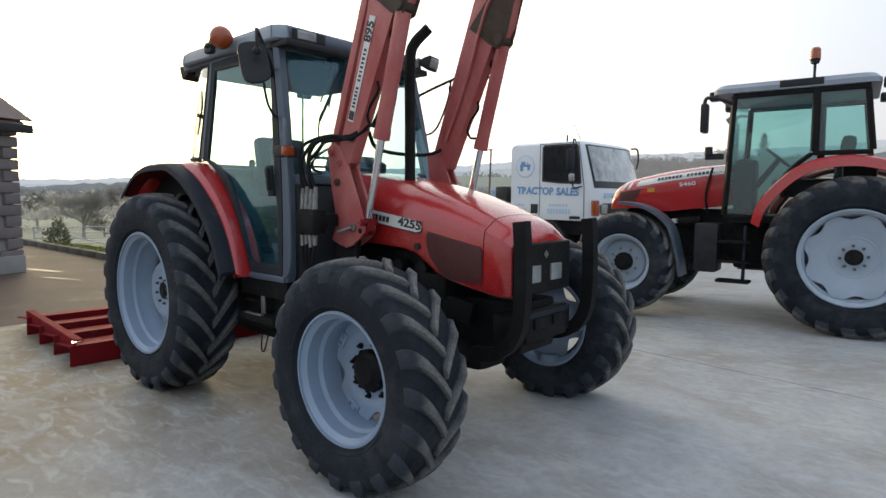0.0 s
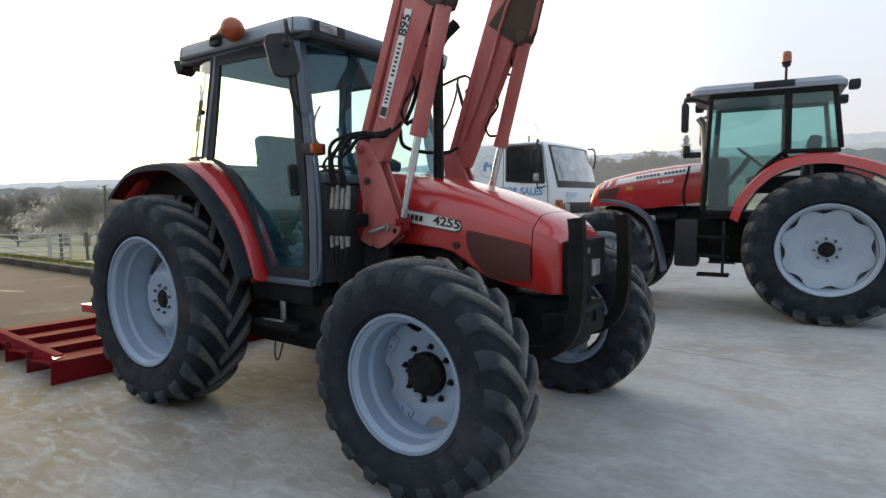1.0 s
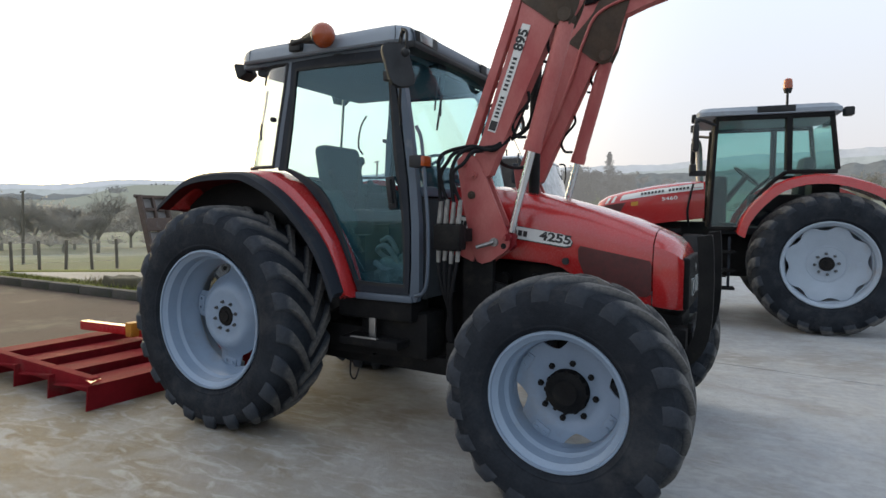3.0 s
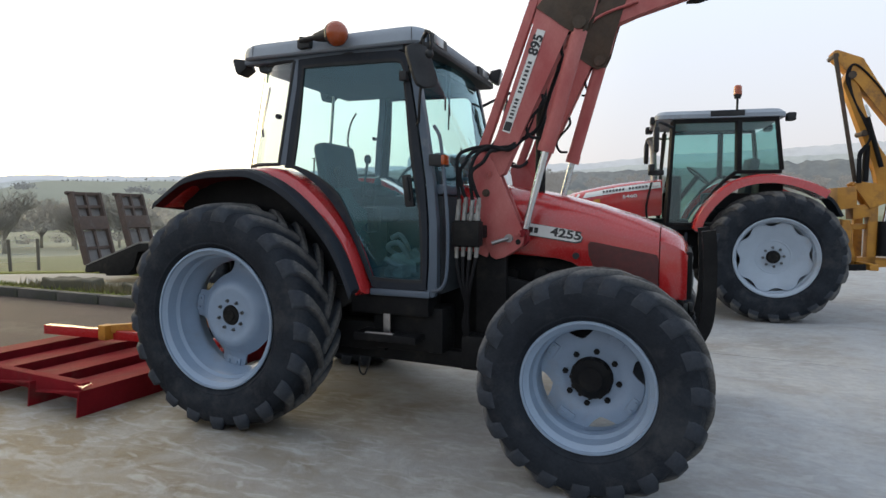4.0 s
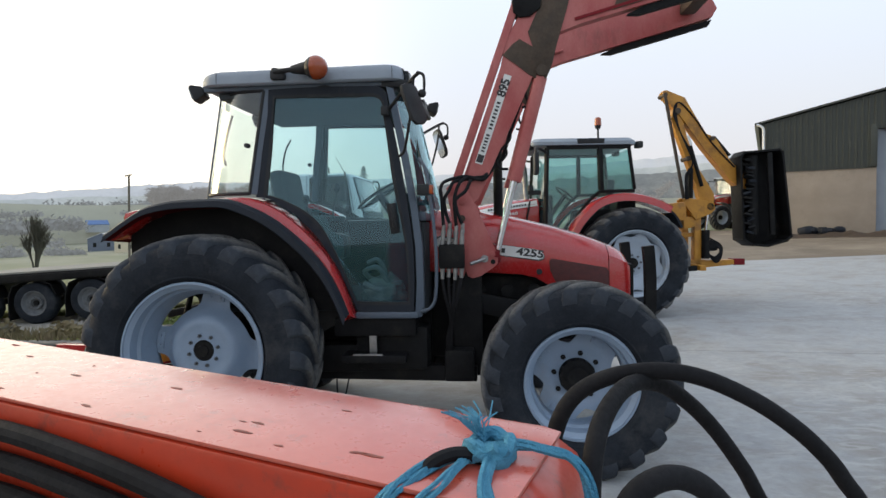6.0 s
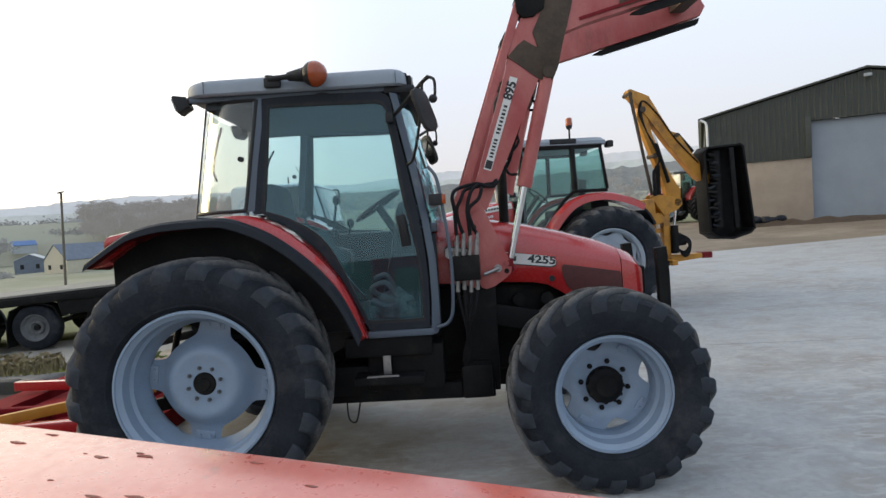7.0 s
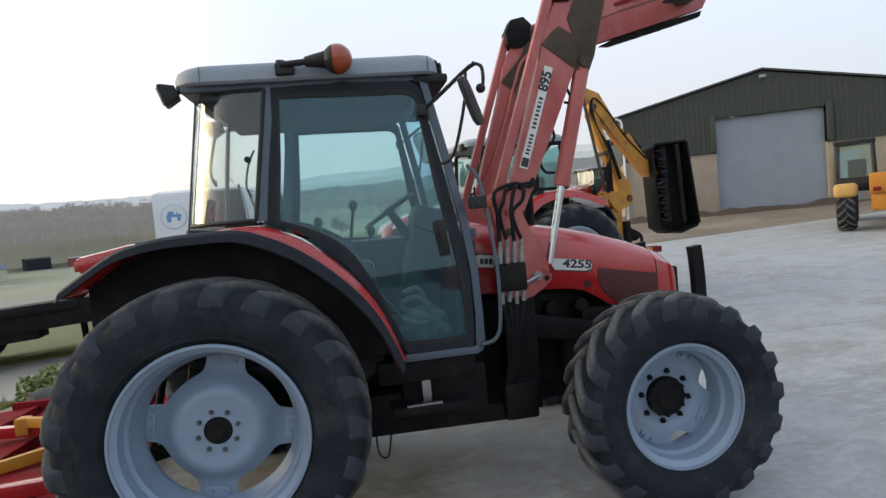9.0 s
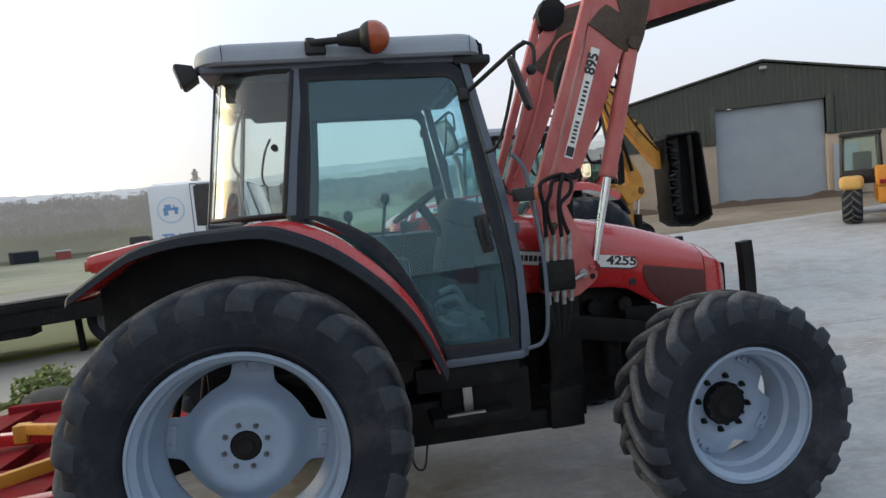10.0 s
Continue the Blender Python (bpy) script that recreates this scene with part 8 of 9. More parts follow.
leveller = thing("land_leveller", "red steel land leveller frame lying on the ground", "farm implement", m=pose(-1.05, -1.22, 0, 0, 0, 176.5))
# own axes: x along the near side rail towards the back, y to the tractor's left is -y
for y in (0.0, -1.85, -3.6):
    bm = bmesh.new()
    beam(bm, (0.0, y, 0.175), (1.9, y, 0.175), 0.014, 0.11, 0.003)
    box(bm, (0.95, y - 0.03, 0.225), (1.9, 0.06, 0.012))
    rail = part("side_rail", bm, LEVEL_RED, leveller)
    bm = bmesh.new()
    slab(bm, [(-0.07, y + 0.045), (0.07, y + 0.01), (0.07, y - 0.05), (-0.02, y - 0.06)], 0.21, 0.222, axis="z")
    part("end_tab", bm, RED, rail)
for k in range(4):
    x = -0.04 + 0.56 * k
    bm = bmesh.new()
    slab(bm, [(x + 0.03, 0.0), (x + 0.042, 0.0), (x + 0.016, 0.176), (x + 0.5, 0.12), (x + 0.5, 0.132), (x, 0.19)], 0.05, -3.65)
    part("blade", bm, LEVEL_RED, leveller, "angled red steel blade")
for p, q in (((1.95, -0.95, 0.27), (-0.05, -1.25, 0.27)), ((2.0, -2.6, 0.25), (0.1, -2.45, 0.25))):
    bm = bmesh.new()
    beam(bm, p, q, 0.09, 0.09, 0.008)
    part("top_rail", bm, RED, leveller)
for y in (-1.0, -2.5):
    bm = bmesh.new()
    beam(bm, (1.15, y, 0.33), (0.0, -2.0, 0.36), 0.05, 0.08, 0.006)
    tie = part("tie_bar", bm, YELLOW, leveller, "yellow diagonal tie bar")
    bm = bmesh.new()
    box(bm, (1.15, y, 0.3), (0.1, 0.1, 0.14), bevel=0.01)
    part("tie_lug", bm, YELLOW, tie)

# ---- orange machine arm in the foreground ----
ARM_AT = pose(1.966, -4.118, 1.379, 0, -2.2, 161.1)
arm = thing("machine_arm", "orange-red steel machine arm with black hoses and blue twine", "machine arm", m=ARM_AT)
TO_ARM = ARM_AT.inverted()


def arm_line(pts):
    return [TO_ARM @ Vector(p) for p in pts]


# own axes: x along the arm away from its end, y towards the walker, z up from the top face
bm = bmesh.new()
slab(bm, [(0.0, -0.012), (0.02, 0.0), (1.3, 0.0), (1.3, -0.2), (-0.01, -0.2), (-0.02, -0.05)], 0.0, 0.152, bevel=0.007)
part("arm_beam", bm, ORANGE, arm, "scratched orange-red box beam")
bm = bmesh.new()
box(bm, (1.17, 0.076, -0.78), (0.24, 0.15, 1.2), bevel=0.01)
part("post", bm, ORANGE, arm)
bm = bmesh.new()
box(bm, (1.17, 0.076, -1.395), (0.5, 0.5, 0.03), bevel=0.005)
part("foot_plate", bm, ORANGE, arm)
bm = bmesh.new()
slab(bm, [(-0.024, -0.06), (-0.03, -0.1), (-0.035, -0.36), (0.1, -0.38), (0.34, -0.3), (0.36, -0.18), (0.2, -0.1), (0.02, -0.07)], 0.154, 0.168, bevel=0.004)
part("side_plate", bm, ORANGE, arm)
# bracket plate on the far side that carries the hose ends
bm = bmesh.new()
vs = [(1.74, 1.33), (1.945, 1.335), (1.955, 1.326), (1.986, 1.299), (1.989, 1.29), (1.989, 0.98), (1.74, 0.98)]
loft(bm, [arm_line([(x, y, z) for x, z in vs]) for y in (-3.984, -3.97)])
bracket = part("hose_bracket", bm, ORANGE, arm, "red bracket plate behind the hoses")
bm = bmesh.new()
loft(bm, [arm_line([(x, y, z) for x, z in ((1.86, 1.215), (1.988, 1.215), (1.988, 1.2), (1.86, 1.2))]) for y in (-4.225, -3.984)])
part("hose_shelf", bm, DARKRED, bracket)
# Thin plate added to give the beam's top face its paler colour.
bm = bmesh.new()
slab(bm, [(0.014, 0.006), (0.03, -0.001), (1.3, -0.001), (1.3, 0.15), (0.03, 0.15), (0.014, 0.143)], 0.0005, 0.004, axis="z", bevel=0.0012)
part("top_plate", bm, ORANGE_SHEEN, arm, "faded orange top plate with scratches, sky sheen in its colour")
CHIP = surface("chipped paint", (0.24, 0.055, 0.035), (0.16, 0.05, 0.035), rough=0.6, scale=20, fine=90, bump=0.1)
_sc = random.Random(21)
for k in range(46):
    bm = bmesh.new()
    x, y = _sc.uniform(0.05, 1.25), _sc.uniform(0.01, 0.14)
    r = _sc.uniform(0.0012, 0.005)
    n1 = [_sc.uniform(0.5, 1.2) for q in range(7)]
    slab(bm, [(x + 2.2 * r * n1[q] * math.cos(0.9 * q), y + 0.6 * r * n1[q] * math.sin(0.9 * q)) for q in range(7)], 0.0041, 0.0044, axis="z")
    part("paint_chip", bm, CHIP, arm)
for pts in ([(1.972, -4.135, 1.215), (1.973, -4.125, 1.288), (1.977, -4.108, 1.342), (1.988, -4.082, 1.372), (2.01, -4.045, 1.39), (2.04, -4.0, 1.392), (2.075, -3.968, 1.38), (2.108, -3.948, 1.355), (2.138, -3.934, 1.324), (2.165, -3.924, 1.288), (2.19, -3.914, 1.248), (2.23, -3.895, 1.16), (2.3, -3.86, 0.9), (2.3, -3.85, 0.4), (2.18, -3.85, 0.08), (1.907, -3.86, 0.012), (1.507, -3.86, 0.007)],
            [(1.945, -3.998, 1.215), (1.951, -3.996, 1.29), (1.962, -3.99, 1.345), (1.983, -3.988, 1.377), (2.018, -3.988, 1.395), (2.065, -3.988, 1.401), (2.11, -3.987, 1.393), (2.155, -3.988, 1.373), (2.19, -3.988, 1.35), (2.222, -3.986, 1.322), (2.25, -3.98, 1.288), (2.29, -3.965, 1.22), (2.35, -3.94, 1.0), (2.38, -3.93, 0.5), (2.3, -3.93, 0.1), (2.033, -3.94, 0.02), (1.633, -3.94, 0.015)],
            [(1.972, -4.204, 1.215), (1.974, -4.203, 1.29), (1.978, -4.201, 1.335), (1.991, -4.194, 1.364), (2.018, -4.18, 1.373), (2.046, -4.168, 1.362), (2.071, -4.156, 1.334), (2.093, -4.145, 1.298), (2.119, -4.134, 1.22), (2.144, -4.124, 0.95), (2.134, -4.094, 0.4), (2.014, -4.064, 0.06), (1.634, -4.054, 0.015)]):
    bm = bmesh.new()
    tube(bm, arm_line(pts), 0.0088, 12, 5)
    hose = part("hose", bm, HOSE, arm, "black rubber hydraulic hose")
    b0 = Vector(pts[0])
    bm = bmesh.new()
    rod(bm, TO_ARM @ (b0 - Vector((0, 0, 0.02))), TO_ARM @ (b0 + Vector((0, 0, 0.075))), 0.0108, n=14)
    part("ferrule", bm, HOSE, hose)
    bm = bmesh.new()
    rod(bm, TO_ARM @ (b0 + Vector((0, 0, 0.012))), TO_ARM @ (b0 + Vector((0, 0, 0.042))), 0.0145, n=6)
    rod(bm, TO_ARM @ (b0 - Vector((0, 0, 0.012))), TO_ARM @ (b0 + Vector((0, 0, 0.01))), 0.0165, n=6)
    part("nut", bm, BLACK, hose)
for k in range(3):
    bm = bmesh.new()
    tube(bm, [(1.3, 0.163, -0.03 - 0.028 * k), (1.0, 0.163, -0.03 - 0.028 * k), (0.6, 0.163, -0.027 - 0.028 * k), (0.48, 0.163, -0.02 - 0.029 * k), (0.36, 0.163, -0.026 - 0.029 * k), (0.26, 0.165, -0.037 - 0.028 * k), (0.19, 0.167, -0.052 - 0.028 * k), (0.12, 0.17, -0.1 - 0.025 * k), (0.07, 0.178, -0.18 - 0.02 * k)], 0.009, 10)
    part("hose", bm, HOSE, arm)
bm = bmesh.new()
tube(bm, arm_line([(1.834, -4.22, 1.318), (1.838, -4.216, 1.368), (1.849, -4.208, 1.388), (1.865, -4.2, 1.395), (1.883, -4.19, 1.39), (1.908, -4.176, 1.372), (1.928, -4.165, 1.349), (1.948, -4.154, 1.318), (1.959, -4.148, 1.268)]), 0.0052, 8)
part("thin_hose", bm, HOSE, arm)
TWINE = surface("blue baler twine", (0.055, 0.26, 0.42), (0.1, 0.36, 0.52), rough=0.85, scale=30, fine=260, bump=0.8)
_tw = random.Random(9)


def strand(pts, r=0.0022, n=4, twist=1.0):
    """A loose bundle of thin strings that follow one line."""
    bm = bmesh.new()
    for k in range(n):
        a = 2 * math.pi * k / n
        tube(bm, [(x + r * 1.5 * math.cos(a + twist * i) + _tw.uniform(-1, 1) * r * 0.5, y + r * 1.5 * math.sin(a + twist * i), max(z + r * 1.3 * math.cos(a + twist * i), z)) for i, (x, y, z) in enumerate(pts)], r, 5, 5)
    return part("twine", bm, TWINE, arm, "frayed blue baler twine")


strand([(0.05, 0.08, 0.01), (0.03, 0.075, 0.014), (0.008, 0.07, 0.012), (-0.012, 0.068, 0.006), (-0.022, 0.07, -0.02), (-0.024, 0.075, -0.06)])
strand([(0.055, 0.085, 0.01), (0.075, 0.11, 0.008), (0.085, 0.14, 0.004), (0.095, 0.156, -0.004), (0.115, 0.164, -0.04), (0.14, 0.166, -0.08), (0.135, 0.17, -0.14)])
strand([(0.045, 0.09, 0.01), (0.04, 0.12, 0.008), (0.03, 0.145, 0.004), (0.02, 0.157, -0.006), (0.014, 0.165, -0.05), (0.012, 0.168, -0.11), (0.02, 0.168, -0.2)])
strand([(0.06, 0.085, 0.006), (0.06, 0.12, 0.01), (0.062, 0.145, 0.006), (0.075, 0.158, -0.008), (0.09, 0.165, -0.06), (0.08, 0.167, -0.12)], 0.0018, 3)
bm = bmesh.new()
for a in (0.0, 1.2, 2.5):
    tube(bm, [(0.05 + 0.016 * math.cos(a + t), 0.083 + 0.016 * math.sin(a + t), 0.012 + 0.007 * math.sin(2 * t + a)) for t in (0, 1.2, 2.4, 3.6, 4.8, 6.0)], 0.005, 6)
part("twine_knot", bm, TWINE, arm)
bm = bmesh.new()
for k in range(26):
    a, b = _tw.uniform(0, 6.28), _tw.uniform(0.2, 1.0)
    tube(bm, [(0.055, 0.078, 0.014), (0.066 + 0.012 * b * math.cos(a), 0.07 + 0.012 * b * math.sin(a), 0.026), (0.072 + 0.026 * b * math.cos(a + 0.5), 0.062 + 0.026 * b * math.sin(a + 0.5), 0.024 + 0.008 * b)], 0.0007, 4, 3)
tagged(part("frayed_end", bm, TWINE, arm), "frayed twine ends", kind="stuff")

# ---- stone house corner at the end of the drive ----
STONE = surface("grey-brown quoin stone", (0.19, 0.16, 0.155), (0.14, 0.12, 0.118), rough=0.9, scale=3, fine=40, bump=0.4)
STONE_L = surface("pale render", (0.3, 0.285, 0.27), (0.25, 0.24, 0.23), rough=0.9, scale=3, fine=50, bump=0.3)
SLATE = surface("brown roof slate", (0.14, 0.09, 0.08), (0.105, 0.072, 0.066), rough=0.7, scale=4, fine=50, bump=0.2)
house = thing("house", "stone-quoined bungalow corner with slate roof", "house", m=pose(-8.95, 0.3, 0, 0, 0, 200), kind="structure")
# own axes: corner at the origin; walls run along +x and +y
bm = bmesh.new()
box(bm, (3.0, 2.5, 1.4), (5.9, 4.9, 2.8))
part("wall", bm, STONE_L, house)
for k in range(13):
    bm = bmesh.new()
    long = k % 2 == 0
    z = 0.12 + 0.215 * k
    box(bm, (0.17 if long else 0.11, 0.11 if long else 0.17, z), (0.42 if long else 0.28, 0.28 if long else 0.42, 0.2), bevel=0.02)
    part("quoin", bm, STONE, house)
bm = bmesh.new()
box(bm, (0.2, 0.2, 0.16), (0.52, 0.52, 0.34), bevel=0.03)
part("plinth", bm, STONE_L, house)
bm = bmesh.new()
slab(bm, [(-0.12, 2.72), (3.0, 4.6), (6.3, 2.72), (6.3, 2.84), (3.0, 4.74), (-0.12, 2.84)], -0.12, 5.3)
part("roof", bm, SLATE, house)
for k in range(9):
    bm = bmesh.new()
    x = -0.1 + 0.36 * k
    box(bm, (x + 0.18, 2.4, 2.9 + 0.56 * (x + 0.3)), (0.44, 5.4, 0.02), (0, -29.4, 0))
    part("slate_course", bm, SLATE, house)
bm = bmesh.new()
box(bm, (-0.13, 2.5, 2.74), (0.1, 5.5, 0.16), bevel=0.02)
part("gutter", bm, PLASTIC, house)

# ---- another red tractor by the shed's side ----
far_tractor = copy_thing(second, pose(14.9, 27.2, rise(14.9, 27.2), 0, 0, 205))
tagged(far_tractor, "red farm tractor standing beside the shed, half hidden", "tractor")

# ---- far hills: plain backdrop ridges too far to shift, haze in colour and glow ----
# Haze is put into the ridges' colour, paler with distance, and into emission.
def haze_hill_mat(name, lo, hi, scale):
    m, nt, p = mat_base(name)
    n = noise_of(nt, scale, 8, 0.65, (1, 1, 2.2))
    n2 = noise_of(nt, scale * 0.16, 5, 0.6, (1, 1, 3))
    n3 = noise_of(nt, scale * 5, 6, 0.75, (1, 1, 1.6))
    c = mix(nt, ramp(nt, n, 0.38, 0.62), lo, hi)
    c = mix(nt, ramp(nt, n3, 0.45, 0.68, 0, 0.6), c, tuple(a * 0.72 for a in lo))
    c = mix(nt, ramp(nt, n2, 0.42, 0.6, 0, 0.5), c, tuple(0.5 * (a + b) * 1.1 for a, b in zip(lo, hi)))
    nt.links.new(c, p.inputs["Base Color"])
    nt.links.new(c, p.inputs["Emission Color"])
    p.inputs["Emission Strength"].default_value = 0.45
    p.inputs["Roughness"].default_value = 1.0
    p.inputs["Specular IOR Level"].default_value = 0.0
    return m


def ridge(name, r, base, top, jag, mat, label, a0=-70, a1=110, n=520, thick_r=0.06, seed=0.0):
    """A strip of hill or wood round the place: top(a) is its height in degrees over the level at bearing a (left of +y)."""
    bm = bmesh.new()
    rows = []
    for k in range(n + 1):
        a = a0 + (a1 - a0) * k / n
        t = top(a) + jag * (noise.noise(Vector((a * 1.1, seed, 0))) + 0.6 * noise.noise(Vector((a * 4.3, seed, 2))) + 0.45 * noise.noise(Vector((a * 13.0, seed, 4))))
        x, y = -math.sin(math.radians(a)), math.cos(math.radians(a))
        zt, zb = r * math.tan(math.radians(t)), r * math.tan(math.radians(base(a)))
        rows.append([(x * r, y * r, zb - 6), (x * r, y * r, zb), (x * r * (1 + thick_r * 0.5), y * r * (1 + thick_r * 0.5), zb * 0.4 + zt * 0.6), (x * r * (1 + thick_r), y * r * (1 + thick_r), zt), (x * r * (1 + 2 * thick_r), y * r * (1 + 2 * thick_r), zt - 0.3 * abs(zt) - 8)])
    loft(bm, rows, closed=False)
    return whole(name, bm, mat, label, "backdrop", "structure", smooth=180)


def profile(pairs):
    def f(a):
        if a <= pairs[0][0]:
            return pairs[0][1]
        for (x0, y0), (x1, y1) in zip(pairs, pairs[1:]):
            if a <= x1:
                u = (a - x0) / (x1 - x0)
                u = u * u * (3 - 2 * u)
                return y0 + (y1 - y0) * u
        return pairs[-1][1]
    return f


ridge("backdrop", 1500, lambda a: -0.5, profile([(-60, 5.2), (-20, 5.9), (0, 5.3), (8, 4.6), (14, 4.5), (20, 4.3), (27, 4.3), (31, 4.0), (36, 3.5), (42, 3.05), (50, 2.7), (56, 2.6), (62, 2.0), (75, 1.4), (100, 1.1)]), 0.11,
      haze_hill_mat("farthest hills", (0.375, 0.385, 0.4), (0.41, 0.42, 0.43), 0.004), "farthest pale blue-grey hills in haze", seed=0.3)
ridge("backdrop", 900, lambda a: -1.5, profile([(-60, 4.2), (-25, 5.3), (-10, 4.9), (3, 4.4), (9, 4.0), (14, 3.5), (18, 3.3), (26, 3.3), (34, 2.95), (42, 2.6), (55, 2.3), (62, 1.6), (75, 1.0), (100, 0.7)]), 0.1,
      haze_hill_mat("hazy hillside", (0.31, 0.33, 0.33), (0.36, 0.375, 0.36), 0.012), "hazy hillside of fields and hedges", seed=2.3)
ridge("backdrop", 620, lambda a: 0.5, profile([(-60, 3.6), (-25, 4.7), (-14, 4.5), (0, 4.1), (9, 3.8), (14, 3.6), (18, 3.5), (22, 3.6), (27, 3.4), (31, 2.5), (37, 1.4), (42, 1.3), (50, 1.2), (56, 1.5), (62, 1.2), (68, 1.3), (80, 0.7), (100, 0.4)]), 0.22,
      haze_hill_mat("hazed grey winter woods", (0.125, 0.133, 0.137), (0.17, 0.177, 0.172), 0.03), "grey leafless winter woods in haze", seed=5.1)
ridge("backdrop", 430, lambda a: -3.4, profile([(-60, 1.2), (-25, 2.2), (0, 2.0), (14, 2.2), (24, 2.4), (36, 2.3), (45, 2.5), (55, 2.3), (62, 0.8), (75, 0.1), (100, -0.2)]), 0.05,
      haze_hill_mat("pale field slope", (0.255, 0.26, 0.215), (0.215, 0.225, 0.19), 0.01), "pale green field slope in haze", seed=7.7)


def far_wood(name, spots, mat, label, deep=4, thin=0.006):
    """One mesh of many coarse bare trees, too far off to count. spots: bearing, distance, foot height in degrees, tree height."""
    kinds = []
    for k in range(5):
        rnd = random.Random(90 + k)
        vs, fs = [], []

        def fork(a, d, length, r, level):
            b = a + d * length
            o = d.orthogonal().normalized() * r
            p = d.cross(o)
            n = len(vs)
            vs.extend([a + o, a - o * 0.5 + p * 0.87, a - o * 0.5 - p * 0.87, b + o * 0.6, b - o * 0.3 + p * 0.5, b - o * 0.3 - p * 0.5])
            fs.extend([(n, n + 1, n + 4, n + 3), (n + 1, n + 2, n + 5, n + 4), (n + 2, n, n + 3, n + 5)])
            if level < deep:
                for i in range((5, 4, 4, 3)[level]):
                    side = Vector((rnd.uniform(-1, 1), rnd.uniform(-1, 1), rnd.uniform(-0.3, 0.6))).normalized()
                    fork(a + d * length * (rnd.uniform(0.35, 1.0) if i else 1.0), (d * rnd.uniform(0.5, 0.9) + side * rnd.uniform(0.6, 1.0)).normalized(), length * rnd.uniform(0.55, 0.78), max(r * 0.6, thin), level + 1)

        fork(Vector((0, 0, 0)), Vector((0, 0, 1)), 0.24, 0.016, 0)
        kinds.append((np.array([tuple(v) for v in vs]), np.array(fs)))
    allv, allf, base = [], [], 0
    rnd = random.Random(3)
    for i, (a, r, foot, h) in enumerate(spots):
        v, f = kinds[i % 5]
        t = rnd.uniform(0, 6.28)
        c, s = math.cos(t), math.sin(t)
        w = np.stack([v[:, 0] * c - v[:, 1] * s, v[:, 0] * s + v[:, 1] * c, v[:, 2]], 1) * h * np.array([1.45, 1.45, 1.0])
        w += np.array([-r * math.sin(math.radians(a)), r * math.cos(math.radians(a)), r * math.tan(math.radians(foot))])
        allv.append(w)
        allf.append(f + base)
        base += len(v)
    me = bpy.data.meshes.new(name)
    me.from_pydata(np.concatenate(allv).tolist(), [], np.concatenate(allf).tolist())
    me.materials.append(mat)
    return tagged(new(name, me), label, "trees", kind="stuff")


_w = random.Random(17)
# Haze before the far trees is put into their twigs as a faint glow.
WOOD = surface("haze-glow winter twigs", (0.185, 0.18, 0.172), (0.14, 0.138, 0.133), rough=1.0, scale=0.05, fine=1.0, bump=0.0, spec=0.0)
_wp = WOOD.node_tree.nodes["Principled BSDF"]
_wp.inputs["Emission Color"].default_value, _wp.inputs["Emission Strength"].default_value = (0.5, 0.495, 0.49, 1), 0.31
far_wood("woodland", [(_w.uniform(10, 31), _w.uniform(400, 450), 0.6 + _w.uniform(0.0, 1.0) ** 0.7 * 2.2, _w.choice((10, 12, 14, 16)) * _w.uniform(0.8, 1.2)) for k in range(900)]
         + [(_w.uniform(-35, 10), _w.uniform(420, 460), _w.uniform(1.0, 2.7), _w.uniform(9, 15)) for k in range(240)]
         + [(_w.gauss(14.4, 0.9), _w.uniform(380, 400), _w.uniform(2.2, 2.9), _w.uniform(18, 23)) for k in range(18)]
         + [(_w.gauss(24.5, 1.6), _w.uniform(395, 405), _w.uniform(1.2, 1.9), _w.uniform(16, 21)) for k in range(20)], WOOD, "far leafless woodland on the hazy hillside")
_cx, _cy = -390 * math.sin(math.radians(12.15)), 390 * math.cos(math.radians(12.15))
conifer = thing("tree", "dark grey conifer standing above the far wood", "tree", m=pose(_cx, _cy, 390 * math.tan(math.radians(3.0))))
bm = bmesh.new()
rod(bm, (0, 0, -2), (0, 0, 17), 0.35, 0.06, n=7)
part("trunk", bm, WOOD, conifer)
_vs, _fs = [], []
for k in range(1900):
    u = _w.uniform(0, 1) ** 0.8
    a, r = _w.uniform(0, 6.28), (5.6 * (1 - u) ** 0.85 + 0.35) * _w.uniform(0.25, 1.0) * (0.8 + 0.3 * math.sin(u * 31))
    q = Vector((r * math.cos(a), r * math.sin(a), 1.0 + 18.0 * u))
    d = Vector((math.cos(a), math.sin(a), -0.25)) * _w.uniform(0.7, 1.5)
    e = Vector((-math.sin(a), math.cos(a), _w.uniform(-0.3, 0.3))) * _w.uniform(0.25, 0.5)
    n = len(_vs)
    _vs += [q - e, q + e, q + d]
    _fs.append((n, n + 1, n + 2))
_me = bpy.data.meshes.new("crown")
_me.from_pydata([tuple(v) for v in _vs], [], _fs)
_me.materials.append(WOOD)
_crown = new("crown", _me)
_crown.parent = conifer
# The far hedges carry the same haze as pale emission.
HEDGE = surface("haze-glow grey hedges", (0.2, 0.205, 0.195), (0.165, 0.17, 0.16), rough=1.0, scale=0.05, fine=1.0, bump=0.0, spec=0.0)
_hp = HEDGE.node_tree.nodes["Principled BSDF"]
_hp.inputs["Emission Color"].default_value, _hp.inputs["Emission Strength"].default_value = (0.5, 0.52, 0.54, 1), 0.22


